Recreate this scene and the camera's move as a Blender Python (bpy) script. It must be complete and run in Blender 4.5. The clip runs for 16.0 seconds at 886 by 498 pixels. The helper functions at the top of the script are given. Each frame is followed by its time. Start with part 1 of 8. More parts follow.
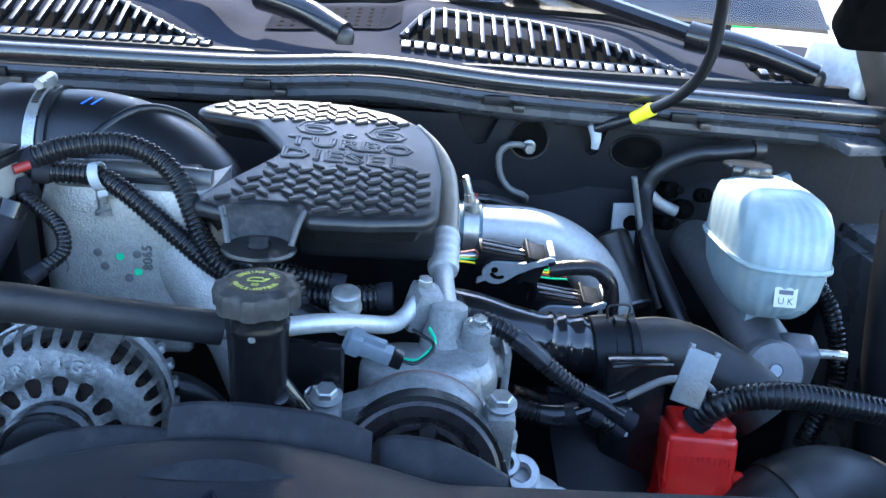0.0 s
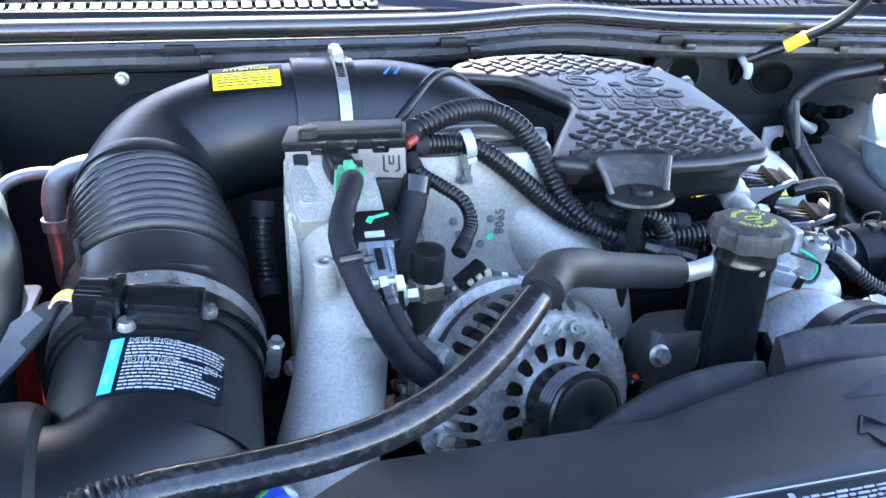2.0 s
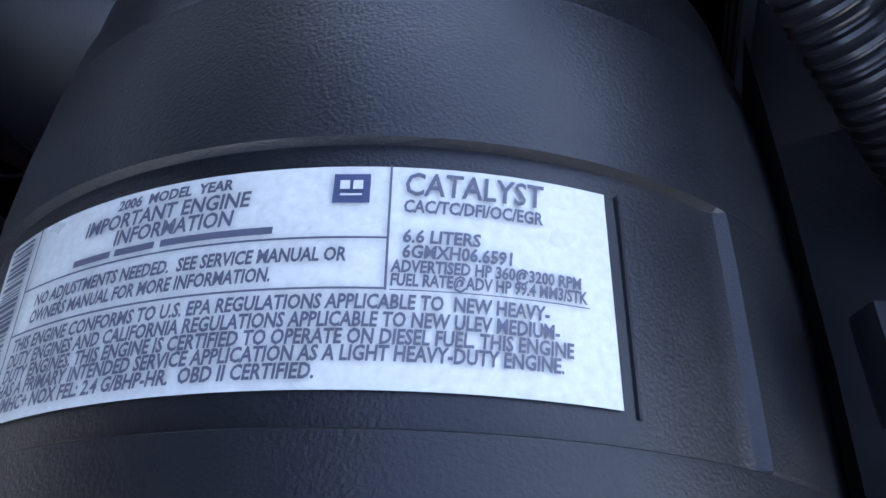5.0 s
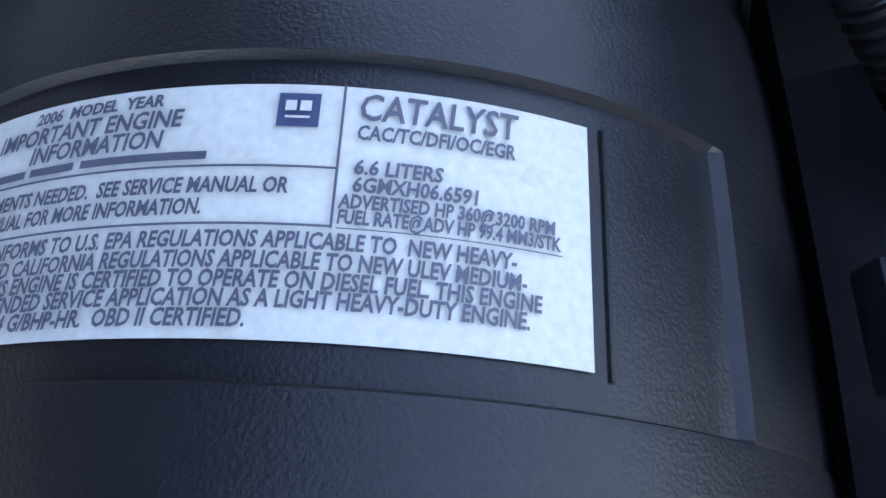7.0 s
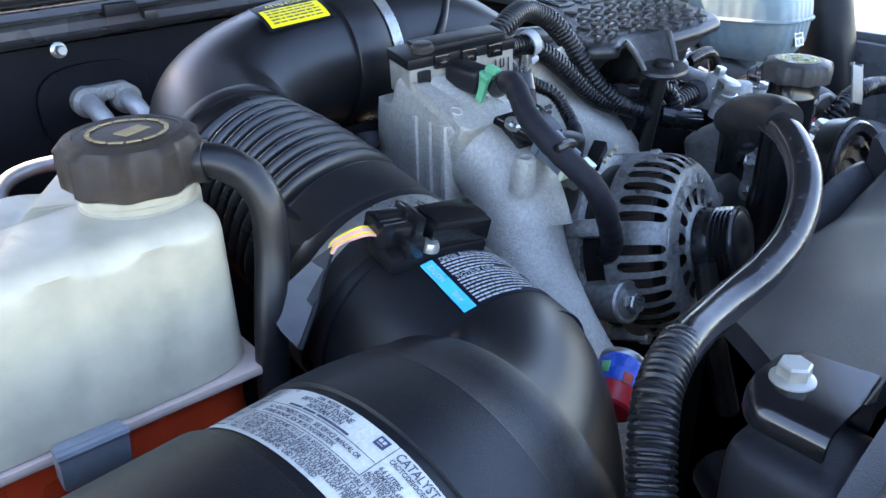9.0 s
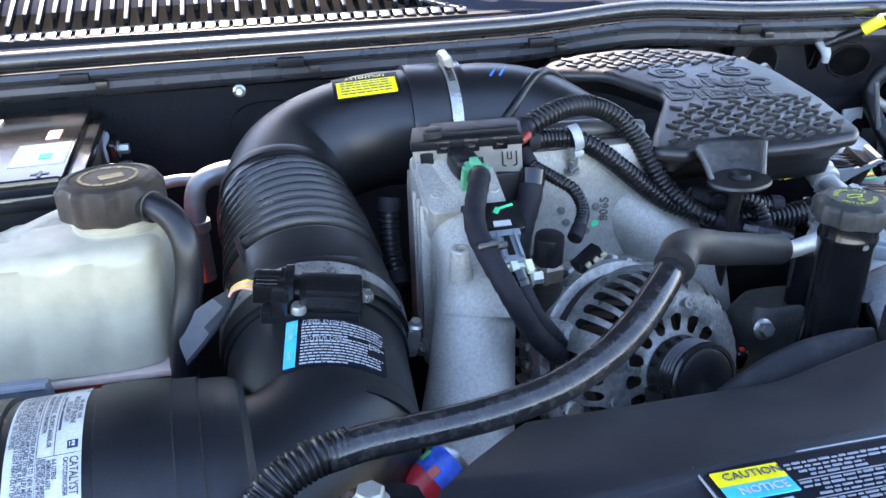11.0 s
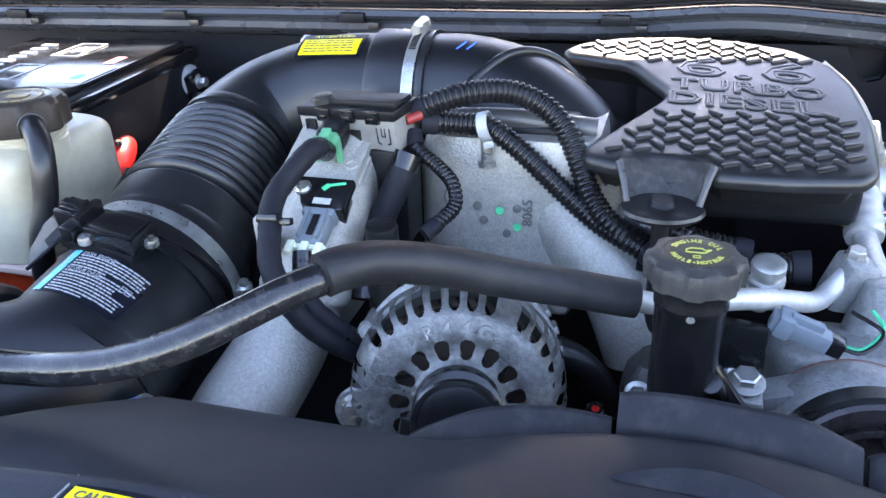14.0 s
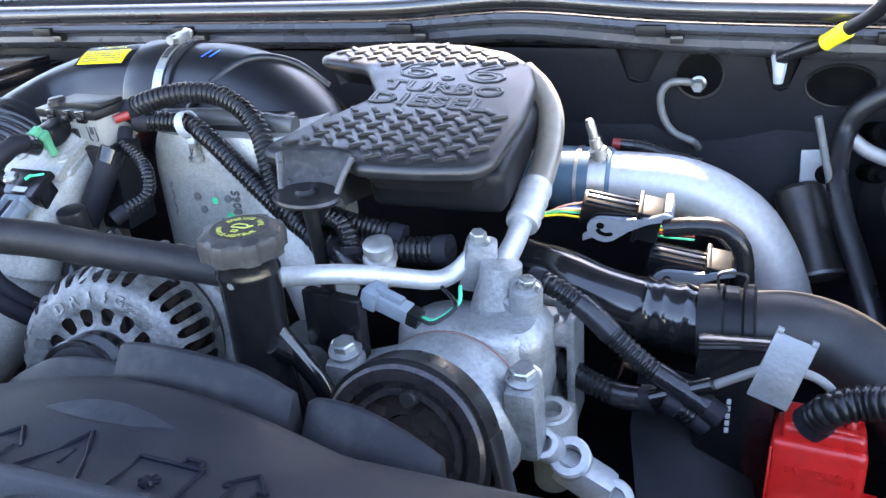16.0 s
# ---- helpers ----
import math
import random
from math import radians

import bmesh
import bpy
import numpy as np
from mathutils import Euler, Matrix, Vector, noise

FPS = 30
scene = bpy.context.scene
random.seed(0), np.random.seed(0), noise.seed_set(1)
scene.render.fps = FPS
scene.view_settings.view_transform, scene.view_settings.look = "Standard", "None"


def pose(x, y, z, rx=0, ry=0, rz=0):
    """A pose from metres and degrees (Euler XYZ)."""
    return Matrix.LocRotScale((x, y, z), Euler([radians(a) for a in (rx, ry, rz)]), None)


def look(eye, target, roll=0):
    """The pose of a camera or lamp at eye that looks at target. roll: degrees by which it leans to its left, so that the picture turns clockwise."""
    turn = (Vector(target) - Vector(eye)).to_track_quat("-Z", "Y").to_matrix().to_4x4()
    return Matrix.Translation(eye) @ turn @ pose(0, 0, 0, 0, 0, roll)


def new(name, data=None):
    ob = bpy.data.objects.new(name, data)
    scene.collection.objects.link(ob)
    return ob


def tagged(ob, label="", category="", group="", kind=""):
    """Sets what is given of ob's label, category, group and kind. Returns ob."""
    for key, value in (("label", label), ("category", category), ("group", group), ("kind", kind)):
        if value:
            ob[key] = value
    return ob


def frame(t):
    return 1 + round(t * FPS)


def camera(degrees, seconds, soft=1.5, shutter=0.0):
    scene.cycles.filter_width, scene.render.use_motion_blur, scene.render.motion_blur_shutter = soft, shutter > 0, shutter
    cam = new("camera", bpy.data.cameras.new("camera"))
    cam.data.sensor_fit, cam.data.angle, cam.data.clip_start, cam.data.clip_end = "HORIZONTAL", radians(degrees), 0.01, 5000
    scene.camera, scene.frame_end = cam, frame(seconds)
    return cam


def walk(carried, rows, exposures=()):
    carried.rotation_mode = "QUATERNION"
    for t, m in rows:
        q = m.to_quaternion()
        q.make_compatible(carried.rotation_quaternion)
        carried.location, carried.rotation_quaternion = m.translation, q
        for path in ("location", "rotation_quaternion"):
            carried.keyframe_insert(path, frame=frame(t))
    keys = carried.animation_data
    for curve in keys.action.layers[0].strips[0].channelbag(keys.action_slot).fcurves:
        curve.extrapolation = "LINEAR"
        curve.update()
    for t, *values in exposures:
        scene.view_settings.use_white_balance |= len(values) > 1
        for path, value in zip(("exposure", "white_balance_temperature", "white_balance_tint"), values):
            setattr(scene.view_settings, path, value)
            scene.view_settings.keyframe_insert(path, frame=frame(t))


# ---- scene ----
cam = camera(57.6, 16.0)
PATH = [
    (0, (0.252, 0.123, 1.528), (0.342, 1.98, 0.792), 4.1),
    (0.5, (0.153, 0.134, 1.517), (0.273, 1.988, 0.777), 2.6),
    (1, (0.047, 0.152, 1.524), (0.259, 1.993, 0.774), 1.3),
    (1.5, (-0.034, 0.164, 1.511), (0.295, 1.973, 0.723), 1.9),
    (2, (-0.175, 0.161, 1.514), (0.319, 1.913, 0.687), 1.9),
    (2.5, (-0.299, 0.159, 1.524), (0.4, 1.828, 0.672), 0.3),
    (2.7, (-0.325, 0.178, 1.516), (0.403, 1.799, 0.598), -1.3),
    (3, (-0.387, 0.244, 1.457), (0.569, 1.711, 0.49), -4.0),
    (3.2, (-0.407, 0.284, 1.442), (0.675, 1.59, 0.383), -6.1),
    (3.5, (-0.418, 0.317, 1.44), (0.741, 1.403, 0.225), -12.1),
    (4, (-0.437, 0.396, 1.421), (0.683, 1.105, -0.077), -20.4),
    (4.2, (-0.439, 0.415, 1.419), (0.666, 1.0, -0.143), -21.9),
    (4.5, (-0.432, 0.429, 1.405), (0.593, 0.933, -0.236), -24.9),
    (5, (-0.413, 0.433, 1.377), (0.478, 0.946, -0.339), -27.3),
    (5.2, (-0.404, 0.432, 1.372), (0.438, 0.931, -0.372), -27.3),
    (7.3, (-0.406, 0.432, 1.365), (0.311, 0.93, -0.434), -28.7),
    (7.5, (-0.412, 0.429, 1.375), (0.322, 0.944, -0.413), -27.5),
    (8, (-0.428, 0.402, 1.402), (0.508, 1.02, -0.254), -19.9),
    (8.2, (-0.437, 0.387, 1.416), (0.547, 1.115, -0.166), -17.2),
    (8.5, (-0.454, 0.368, 1.439), (0.634, 1.319, 0.057), -11.0),
    (8.9, (-0.48, 0.307, 1.47), (0.717, 1.561, 0.472), -2.6),
    (9, (-0.487, 0.287, 1.478), (0.683, 1.635, 0.576), -1.1),
    (9.2, (-0.501, 0.256, 1.496), (0.61, 1.73, 0.724), 1.3),
    (11.3, (-0.19, 0.121, 1.531), (0.125, 1.904, 0.683), -1.5),
    (11.5, (-0.164, 0.144, 1.528), (0.129, 1.927, 0.669), -0.7),
    (12, (-0.118, 0.188, 1.52), (0.085, 1.979, 0.652), -0.7),
    (12.5, (-0.045, 0.213, 1.508), (-0.048, 1.999, 0.607), -2.2),
    (13, (0.056, 0.209, 1.513), (-0.276, 1.96, 0.605), -3.0),
    (13.5, (0.103, 0.189, 1.514), (-0.361, 1.915, 0.617), -2.7),
    (14, (0.139, 0.175, 1.516), (-0.374, 1.891, 0.627), -1.9),
    (14.5, (0.23, 0.139, 1.518), (-0.376, 1.831, 0.642), -2.2),
    (15, (0.314, 0.122, 1.519), (-0.273, 1.828, 0.657), -2.0),
    (15.5, (0.382, 0.149, 1.517), (-0.212, 1.86, 0.67), -2.5),
    (16, (0.451, 0.209, 1.507), (-0.244, 1.882, 0.659), -4.1),
]
walk(cam, [(t, look(eye, target, roll)) for t, eye, target, roll in PATH],
     exposures=[(0, 3.26, 5900, 10), (1, 3.55, 6250, 14), (2, 3.95, 6550, 17), (2.5, 3.75, 6600, 19), (3, 3.48, 6600, 21), (3.5, 3.60, 6550, 21), (4, 3.50, 6600, 24), (4.5, 3.36, 6850, 24), (5, 3.06, 7000, 25), (7.9, 2.98, 6950, 21), (8.5, 3.20, 6650, 20), (9, 3.2, 6800, 18), (11.5, 3.56, 6800, 18), (12, 3.82, 6850, 16), (13, 4.08, 7150, 20), (14.5, 3.46, 7150, 22), (15, 3.60, 7050, 23), (15.5, 3.8, 7150, 22), (16, 3.85, 7150, 20)])

# ---- daylight: open sky, sun behind the windscreen, bay in the raised hood's shade ----
SUN_ELEV, SUN_TURN = 48.5, -5.0
world = bpy.data.worlds.new("sky")
scene.world = world
world.use_nodes = True
wn = world.node_tree
sky = wn.nodes.new("ShaderNodeTexSky")
sky.sky_type = "NISHITA"
sky.sun_disc = False
sky.sun_elevation = radians(SUN_ELEV)
sky.sun_rotation = radians(SUN_TURN)
sky.dust_density = 0.3
wn.links.new(sky.outputs[0], wn.nodes["Background"].inputs[0])
wn.nodes["Background"].inputs[1].default_value = 0.15
sun_data = bpy.data.lights.new("sun", "SUN")
sun_data.energy, sun_data.angle, sun_data.color = 3.3, radians(0.55), (1.0, 0.90, 0.74)
sun = new("sun", sun_data)
se, sa = radians(SUN_ELEV), radians(SUN_TURN)
sun_way = Vector((math.sin(sa) * math.cos(se), math.cos(sa) * math.cos(se), math.sin(se)))
sun.matrix_world = look(sun_way * 6, (0, 0, 0))


# ---- tools ----
def link(name, bm, material, parent=None, label="", angle=38):
    me = bpy.data.meshes.new(name)
    bmesh.ops.recalc_face_normals(bm, faces=bm.faces)
    bm.to_mesh(me)
    bm.free()
    me.shade_smooth()
    me.set_sharp_from_angle(angle=radians(angle))
    me.materials.append(material)
    ob = new(name, me)
    if parent is not None:
        ob.parent = parent
    if label:
        ob["label"] = label
    return ob


def part(name, bm, material, parent, label="", angle=38):
    return link(name, bm, material, parent, label, angle)


def thing(name, label, category, group="", kind=""):
    return tagged(new(name), label, category, group, kind)


def solo(name, bm, material, label, category, group="", kind="", angle=38):
    return tagged(link(name, bm, material, None, "", angle), label, category, group, kind)


def basis(o, zdir, hint=(0, 0, 1)):
    """A frame at o whose z runs along zdir and whose y leans to hint."""
    z = Vector(zdir).normalized()
    x = Vector(hint).cross(z)
    if x.length < 1e-4:
        x = Vector((1, 0, 0)).cross(z)
    x.normalize()
    y = z.cross(x)
    m = Matrix((x, y, z)).transposed().to_4x4()
    m.translation = Vector(o)
    return m


def merge(bm, other, m=None):
    if m is not None:
        bmesh.ops.transform(other, matrix=m, verts=other.verts)
    me = bpy.data.meshes.new("tmp")
    other.to_mesh(me)
    other.free()
    bm.from_mesh(me)
    bpy.data.meshes.remove(me)
    return bm


def B():
    return bmesh.new()


def rbox(bm, size, m=None, bevel=0.002, seg=2, taper=None):
    b = B()
    bmesh.ops.create_cube(b, size=1.0)
    for v in b.verts:
        k = 1.0
        if taper and v.co.z > 0:
            k = taper
        v.co = Vector((v.co.x * size[0] * k, v.co.y * size[1] * k, v.co.z * size[2]))
    if bevel:
        bmesh.ops.bevel(b, geom=list(b.edges), offset=bevel, segments=seg, affect="EDGES", profile=0.6)
    return merge(bm, b, m)


def lathe(bm, profile, m=None, seg=32, lobe=None, closed=True):
    """Revolves (radius, height) pairs about z; lobe(angle, radius, height) may change a radius."""
    b = B()
    rings = []
    for r, h in profile:
        ring = []
        for i in range(seg):
            a = 2 * math.pi * i / seg
            rr = lobe(a, r, h) if lobe else r
            ring.append(b.verts.new((rr * math.cos(a), rr * math.sin(a), h)))
        rings.append(ring)
    for p, q in zip(rings, rings[1:]):
        for i in range(seg):
            b.faces.new((p[i], p[(i + 1) % seg], q[(i + 1) % seg], q[i]))
    if closed:
        b.faces.new(rings[0][::-1])
        b.faces.new(rings[-1])
    return merge(bm, b, m)


def prism(bm, poly, h0, h1, m=None, bevel=0.0, seg=2):
    """A flat outline (x, y) drawn up from h0 to h1, its edges rounded."""
    b = B()
    low = [b.verts.new((x, y, h0)) for x, y in poly]
    high = [b.verts.new((x, y, h1)) for x, y in poly]
    n = len(poly)
    b.faces.new(low[::-1])
    top = b.faces.new(high)
    for i in range(n):
        b.faces.new((low[i], low[(i + 1) % n], high[(i + 1) % n], high[i]))
    if bevel:
        bmesh.ops.bevel(b, geom=list(b.edges), offset=bevel, segments=seg, affect="EDGES", profile=0.6)
    return merge(bm, b, m)


def spline(pts, step):
    """Evenly spaced points along a smooth line through pts."""
    pts = [Vector(p) for p in pts]
    if len(pts) == 2:
        dense = [pts[0].lerp(pts[1], i / 20) for i in range(21)]
    else:
        ext = [2 * pts[0] - pts[1]] + pts + [2 * pts[-1] - pts[-2]]
        dense = []
        for a, b, c, d in zip(ext, ext[1:], ext[2:], ext[3:]):
            for i in range(24):
                t = i / 24
                dense.append(0.5 * ((2 * b) + (c - a) * t + (2 * a - 5 * b + 4 * c - d) * t * t + (3 * b - a - 3 * c + d) * t ** 3))
        dense.append(pts[-1])
    run = [0.0]
    for a, b in zip(dense, dense[1:]):
        run.append(run[-1] + (b - a).length)
    total = run[-1]
    n = max(2, int(round(total / step)))
    out, k = [], 0
    for i in range(n + 1):
        s = total * i / n
        while k < len(run) - 2 and run[k + 1] < s:
            k += 1
        f = (s - run[k]) / max(1e-9, run[k + 1] - run[k])
        out.append(dense[k].lerp(dense[k + 1], f))
    return out, total


def tube(bm, pts, r, seg=20, step=0.006, prof=None, cap=True, flat=None):
    """A pipe along a smooth line; prof(s, total) scales its radius along the way."""
    way, total = spline(pts, step)
    n = len(way)
    side = None
    rings = []
    for i, p in enumerate(way):
        t = (way[min(i + 1, n - 1)] - way[max(i - 1, 0)]).normalized()
        if side is None:
            side = t.orthogonal().normalized()
        side = (side - t * side.dot(t)).normalized()
        up = t.cross(side)
        s = total * i / (n - 1)
        rr = r if not callable(r) else r(s / total)
        if prof:
            rr *= prof(s, total)
        rings.append([bm.verts.new(p + rr * (math.cos(a) * side + math.sin(a) * up)) for a in (2 * math.pi * k / seg for k in range(seg))])
    for p, q in zip(rings, rings[1:]):
        for k in range(seg):
            bm.faces.new((p[k], p[(k + 1) % seg], q[(k + 1) % seg], q[k]))
    if cap:
        bm.faces.new(rings[0][::-1])
        bm.faces.new(rings[-1])
    return bm


def ribbed(pitch, depth):
    """Split-loom and bellows profile: flat crests, narrow grooves."""
    def f(s, total):
        c = math.cos(2 * math.pi * s / pitch)
        return 1.0 - depth * (0.5 - 0.5 * max(-1.0, min(1.0, 1.8 * c + 0.45)))
    return f


def wrapped(pitch, depth):
    """Tape wound round a loom: a shallow saw-tooth."""
    def f(s, total):
        return 1.0 + depth * ((s / pitch) % 1.0)
    return f


def hexhead(bm, m, flats=0.010, high=0.006, flange=0.009, washer=True):
    if washer:
        lathe(bm, [(flange * 0.55, 0), (flange, 0.0004), (flange, 0.0012), (flats * 0.56, 0.0028)], m, 24)
    r = flats / math.sqrt(3)
    b = B()
    lathe(b, [(r, 0.0015), (r, high - 0.0010), (r * 0.86, high)], None, 6)
    return merge(bm, b, m)


def lettering(text, size, deep=0.0006, align="CENTER", bold=0.0):
    """Words as a mesh, drawn in the xy plane."""
    cu = bpy.data.curves.new("words", "FONT")
    cu.body, cu.size, cu.extrude, cu.align_x, cu.align_y = text, size, deep, align, "CENTER"
    cu.resolution_u, cu.offset = 2, bold
    ob = bpy.data.objects.new("words", cu)
    me = bpy.data.meshes.new_from_object(ob)
    b = B()
    b.from_mesh(me)
    bpy.data.objects.remove(ob)
    bpy.data.curves.remove(cu)
    bpy.data.meshes.remove(me)
    return b


def quad_strip(bm, a, b):
    """Faces between two rows of points."""
    va = [bm.verts.new(p) for p in a]
    vb = [bm.verts.new(p) for p in b]
    for i in range(len(va) - 1):
        bm.faces.new((va[i], va[i + 1], vb[i + 1], vb[i]))
    return bm


def grid(bm, rows):
    vs = [[bm.verts.new(p) for p in row] for row in rows]
    for a, b in zip(vs, vs[1:]):
        for i in range(len(a) - 1):
            bm.faces.new((a[i], a[i + 1], b[i + 1], b[i]))
    return bm


def strip_profile(bm, prof, x0, x1, n=1, bend=None):
    """A profile of (y, z) drawn along x."""
    rows = []
    for y, z in prof:
        row = []
        for i in range(n + 1):
            x = x0 + (x1 - x0) * i / n
            dy, dz = bend(x) if bend else (0, 0)
            row.append((x, y + dy, z + dz))
        rows.append(row)
    return grid(bm, rows)


# ---- materials ----
def material(name, colour, rough=0.5, metal=0.0, vary=0.15, scale=14.0, bump=0.15, grain=400.0, dirt=None, dirt_amount=0.0,
             rough_vary=0.12, clear=0.0, spec=None, spots=None, speck=0.10, speck_scale=None):
    """A surface with slow staining, fine grain, uneven gloss, and dust where asked."""
    if spec is None:
        spec = 0.5 if metal or max(colour) > 0.06 or rough < 0.25 else 0.17
    m = bpy.data.materials.new(name)
    m.use_nodes = True
    nt = m.node_tree
    n, l = nt.nodes, nt.links
    p = n["Principled BSDF"]
    co = n.new("ShaderNodeTexCoord")
    big = n.new("ShaderNodeTexNoise")
    big.inputs["Scale"].default_value, big.inputs["Detail"].default_value = scale, 6
    fine = n.new("ShaderNodeTexNoise")
    fine.inputs["Scale"].default_value, fine.inputs["Detail"].default_value = grain, 3
    l.new(co.outputs["Object"], big.inputs["Vector"])
    l.new(co.outputs["Object"], fine.inputs["Vector"])
    ramp = n.new("ShaderNodeMapRange")
    ramp.inputs[1].default_value, ramp.inputs[2].default_value = 0.3, 0.7
    ramp.inputs[3].default_value, ramp.inputs[4].default_value = 1 - vary, 1 + vary
    l.new(big.outputs[0], ramp.inputs[0])
    mix = n.new("ShaderNodeMix")
    mix.data_type, mix.blend_type = "RGBA", "MULTIPLY"
    mix.inputs["Factor"].default_value = 1.0
    mix.inputs["A"].default_value = (*colour, 1)
    l.new(ramp.outputs[0], mix.inputs["B"])
    last = mix.outputs["Result"]
    if speck:
        mid = n.new("ShaderNodeTexNoise")
        mid.inputs["Scale"].default_value, mid.inputs["Detail"].default_value = speck_scale or grain * 0.3, 5
        l.new(co.outputs["Object"], mid.inputs["Vector"])
        sr = n.new("ShaderNodeMapRange")
        sr.inputs[1].default_value, sr.inputs[2].default_value = 0.3, 0.7
        sr.inputs[3].default_value, sr.inputs[4].default_value = 1 - speck, 1 + speck
        l.new(mid.outputs[0], sr.inputs[0])
        sm_ = n.new("ShaderNodeMix")
        sm_.data_type, sm_.blend_type = "RGBA", "MULTIPLY"
        sm_.inputs["Factor"].default_value = 1.0
        l.new(last, sm_.inputs["A"])
        l.new(sr.outputs[0], sm_.inputs["B"])
        last = sm_.outputs["Result"]
    if dirt:
        d = n.new("ShaderNodeTexNoise")
        d.inputs["Scale"].default_value, d.inputs["Detail"].default_value, d.inputs["Roughness"].default_value = scale * 2.3, 9, 0.7
        l.new(co.outputs["Object"], d.inputs["Vector"])
        dr = n.new("ShaderNodeMapRange")
        dr.inputs[1].default_value, dr.inputs[2].default_value, dr.inputs[4].default_value = 0.47, 0.72, dirt_amount
        l.new(d.outputs[0], dr.inputs[0])
        dm = n.new("ShaderNodeMix")
        dm.data_type = "RGBA"
        dm.inputs["B"].default_value = (*dirt, 1)
        l.new(dr.outputs[0], dm.inputs["Factor"])
        l.new(last, dm.inputs["A"])
        last = dm.outputs["Result"]
    if spots:
        d = n.new("ShaderNodeTexVoronoi")
        d.inputs["Scale"].default_value = 260
        l.new(co.outputs["Object"], d.inputs["Vector"])
        dr = n.new("ShaderNodeMapRange")
        dr.inputs[1].default_value, dr.inputs[2].default_value, dr.inputs[3].default_value, dr.inputs[4].default_value = 0.06, 0.12, 0.55, 0.0
        l.new(d.outputs["Distance"], dr.inputs[0])
        dm = n.new("ShaderNodeMix")
        dm.data_type = "RGBA"
        dm.inputs["B"].default_value = (*spots, 1)
        l.new(dr.outputs[0], dm.inputs["Factor"])
        l.new(last, dm.inputs["A"])
        last = dm.outputs["Result"]
    l.new(last, p.inputs["Base Color"])
    rr = n.new("ShaderNodeMapRange")
    rr.inputs[1].default_value, rr.inputs[2].default_value = 0.3, 0.7
    rr.inputs[3].default_value, rr.inputs[4].default_value = max(0.03, rough - rough_vary), min(1, rough + rough_vary)
    l.new(big.outputs[0], rr.inputs[0])
    l.new(rr.outputs[0], p.inputs["Roughness"])
    p.inputs["Metallic"].default_value = metal
    p.inputs["Specular IOR Level"].default_value = spec
    p.inputs["Coat Weight"].default_value = clear
    if bump:
        b = n.new("ShaderNodeBump")
        b.inputs["Strength"].default_value, b.inputs["Distance"].default_value = bump, 0.0008
        l.new(fine.outputs[0], b.inputs["Height"])
        l.new(b.outputs[0], p.inputs["Normal"])
    return m


DUST = (0.20, 0.19, 0.17)
cast_dark = material("dark_casting", (0.060, 0.060, 0.057), 0.46, metal=0.4, speck=0.2, dirt=(0.05, 0.045, 0.04), dirt_amount=0.5, bump=0.6, grain=500, scale=40)
cap_faded = material("faded_cap_plastic", (0.030, 0.030, 0.030), 0.42, dirt=DUST, dirt_amount=0.18, bump=0.2, scale=40)
# paler than the cover: sky sheen painted in, along with scuffs
scuffed_sheen_plastic = material("scuffed_sheen_plastic", (0.040, 0.039, 0.038), 0.36, spec=0.5, vary=0.35, dirt=DUST, dirt_amount=0.35, bump=0.15, grain=900, scale=60)
winding_black = material("winding_black", (0.006, 0.0055, 0.005), 0.45, spec=0.3, bump=0.2)
black_plastic = material("black_plastic", (0.007, 0.0075, 0.009), 0.38, dirt=DUST, dirt_amount=0.03, bump=0.10, grain=900)
duct_plastic = material("duct_plastic", (0.0045, 0.005, 0.0065), 0.37, spec=0.46, dirt=DUST, dirt_amount=0.012, bump=0.07, grain=1400, rough_vary=0.06)
canister_plastic = material("canister_plastic", (0.0055, 0.006, 0.0078), 0.42, spec=0.40, dirt=DUST, dirt_amount=0.03, bump=0.20, grain=1500, rough_vary=0.05, speck=0.2, speck_scale=900)
cover_plastic = material("cover_plastic", (0.011, 0.011, 0.012), 0.36, spec=0.5, dirt=DUST, dirt_amount=0.04, bump=0.2, grain=1500)
panel_plastic = material("panel_plastic", (0.018, 0.0188, 0.0225), 0.46, spec=0.20, dirt=DUST, dirt_amount=0.03, bump=0.25, grain=1300, rough_vary=0.07)
shroud_plastic = material("shroud_plastic", (0.014, 0.0145, 0.017), 0.48, dirt=DUST, dirt_amount=0.12, bump=0.1)
bellows_rubber = material("bellows_rubber", (0.009, 0.009, 0.010), 0.30, spec=0.50, dirt=DUST, dirt_amount=0.03, bump=0.12)
rubber = material("rubber", (0.0065, 0.0065, 0.008), 0.34, spec=0.42, dirt=DUST, dirt_amount=0.025, bump=0.15)
hose_rubber = material("hose_rubber", (0.010, 0.010, 0.0115), 0.18, spec=0.5, dirt=DUST, dirt_amount=0.14, bump=0.12, scale=70, speck=0.2)
foam = material("foam_sleeve", (0.012, 0.0125, 0.015), 0.55, spec=0.3, dirt=DUST, dirt_amount=0.06, bump=0.25, grain=700)
matte_hose = material("matte_hose", (0.014, 0.0135, 0.0135), 0.46, spec=0.34, dirt=DUST, dirt_amount=0.05, bump=0.2, grain=700)
loom_black = material("loom_black", (0.008, 0.008, 0.009), 0.27, spec=0.3, dirt=DUST, dirt_amount=0.03, bump=0.05)
tape_black = material("tape_black", (0.009, 0.009, 0.013), 0.62, dirt=DUST, dirt_amount=0.04, bump=0.4, grain=900)
wet_black = material("wet_black_steel", (0.008, 0.008, 0.009), 0.13, spec=0.6, dirt=DUST, dirt_amount=0.05, bump=0.08, grain=200, rough_vary=0.08)
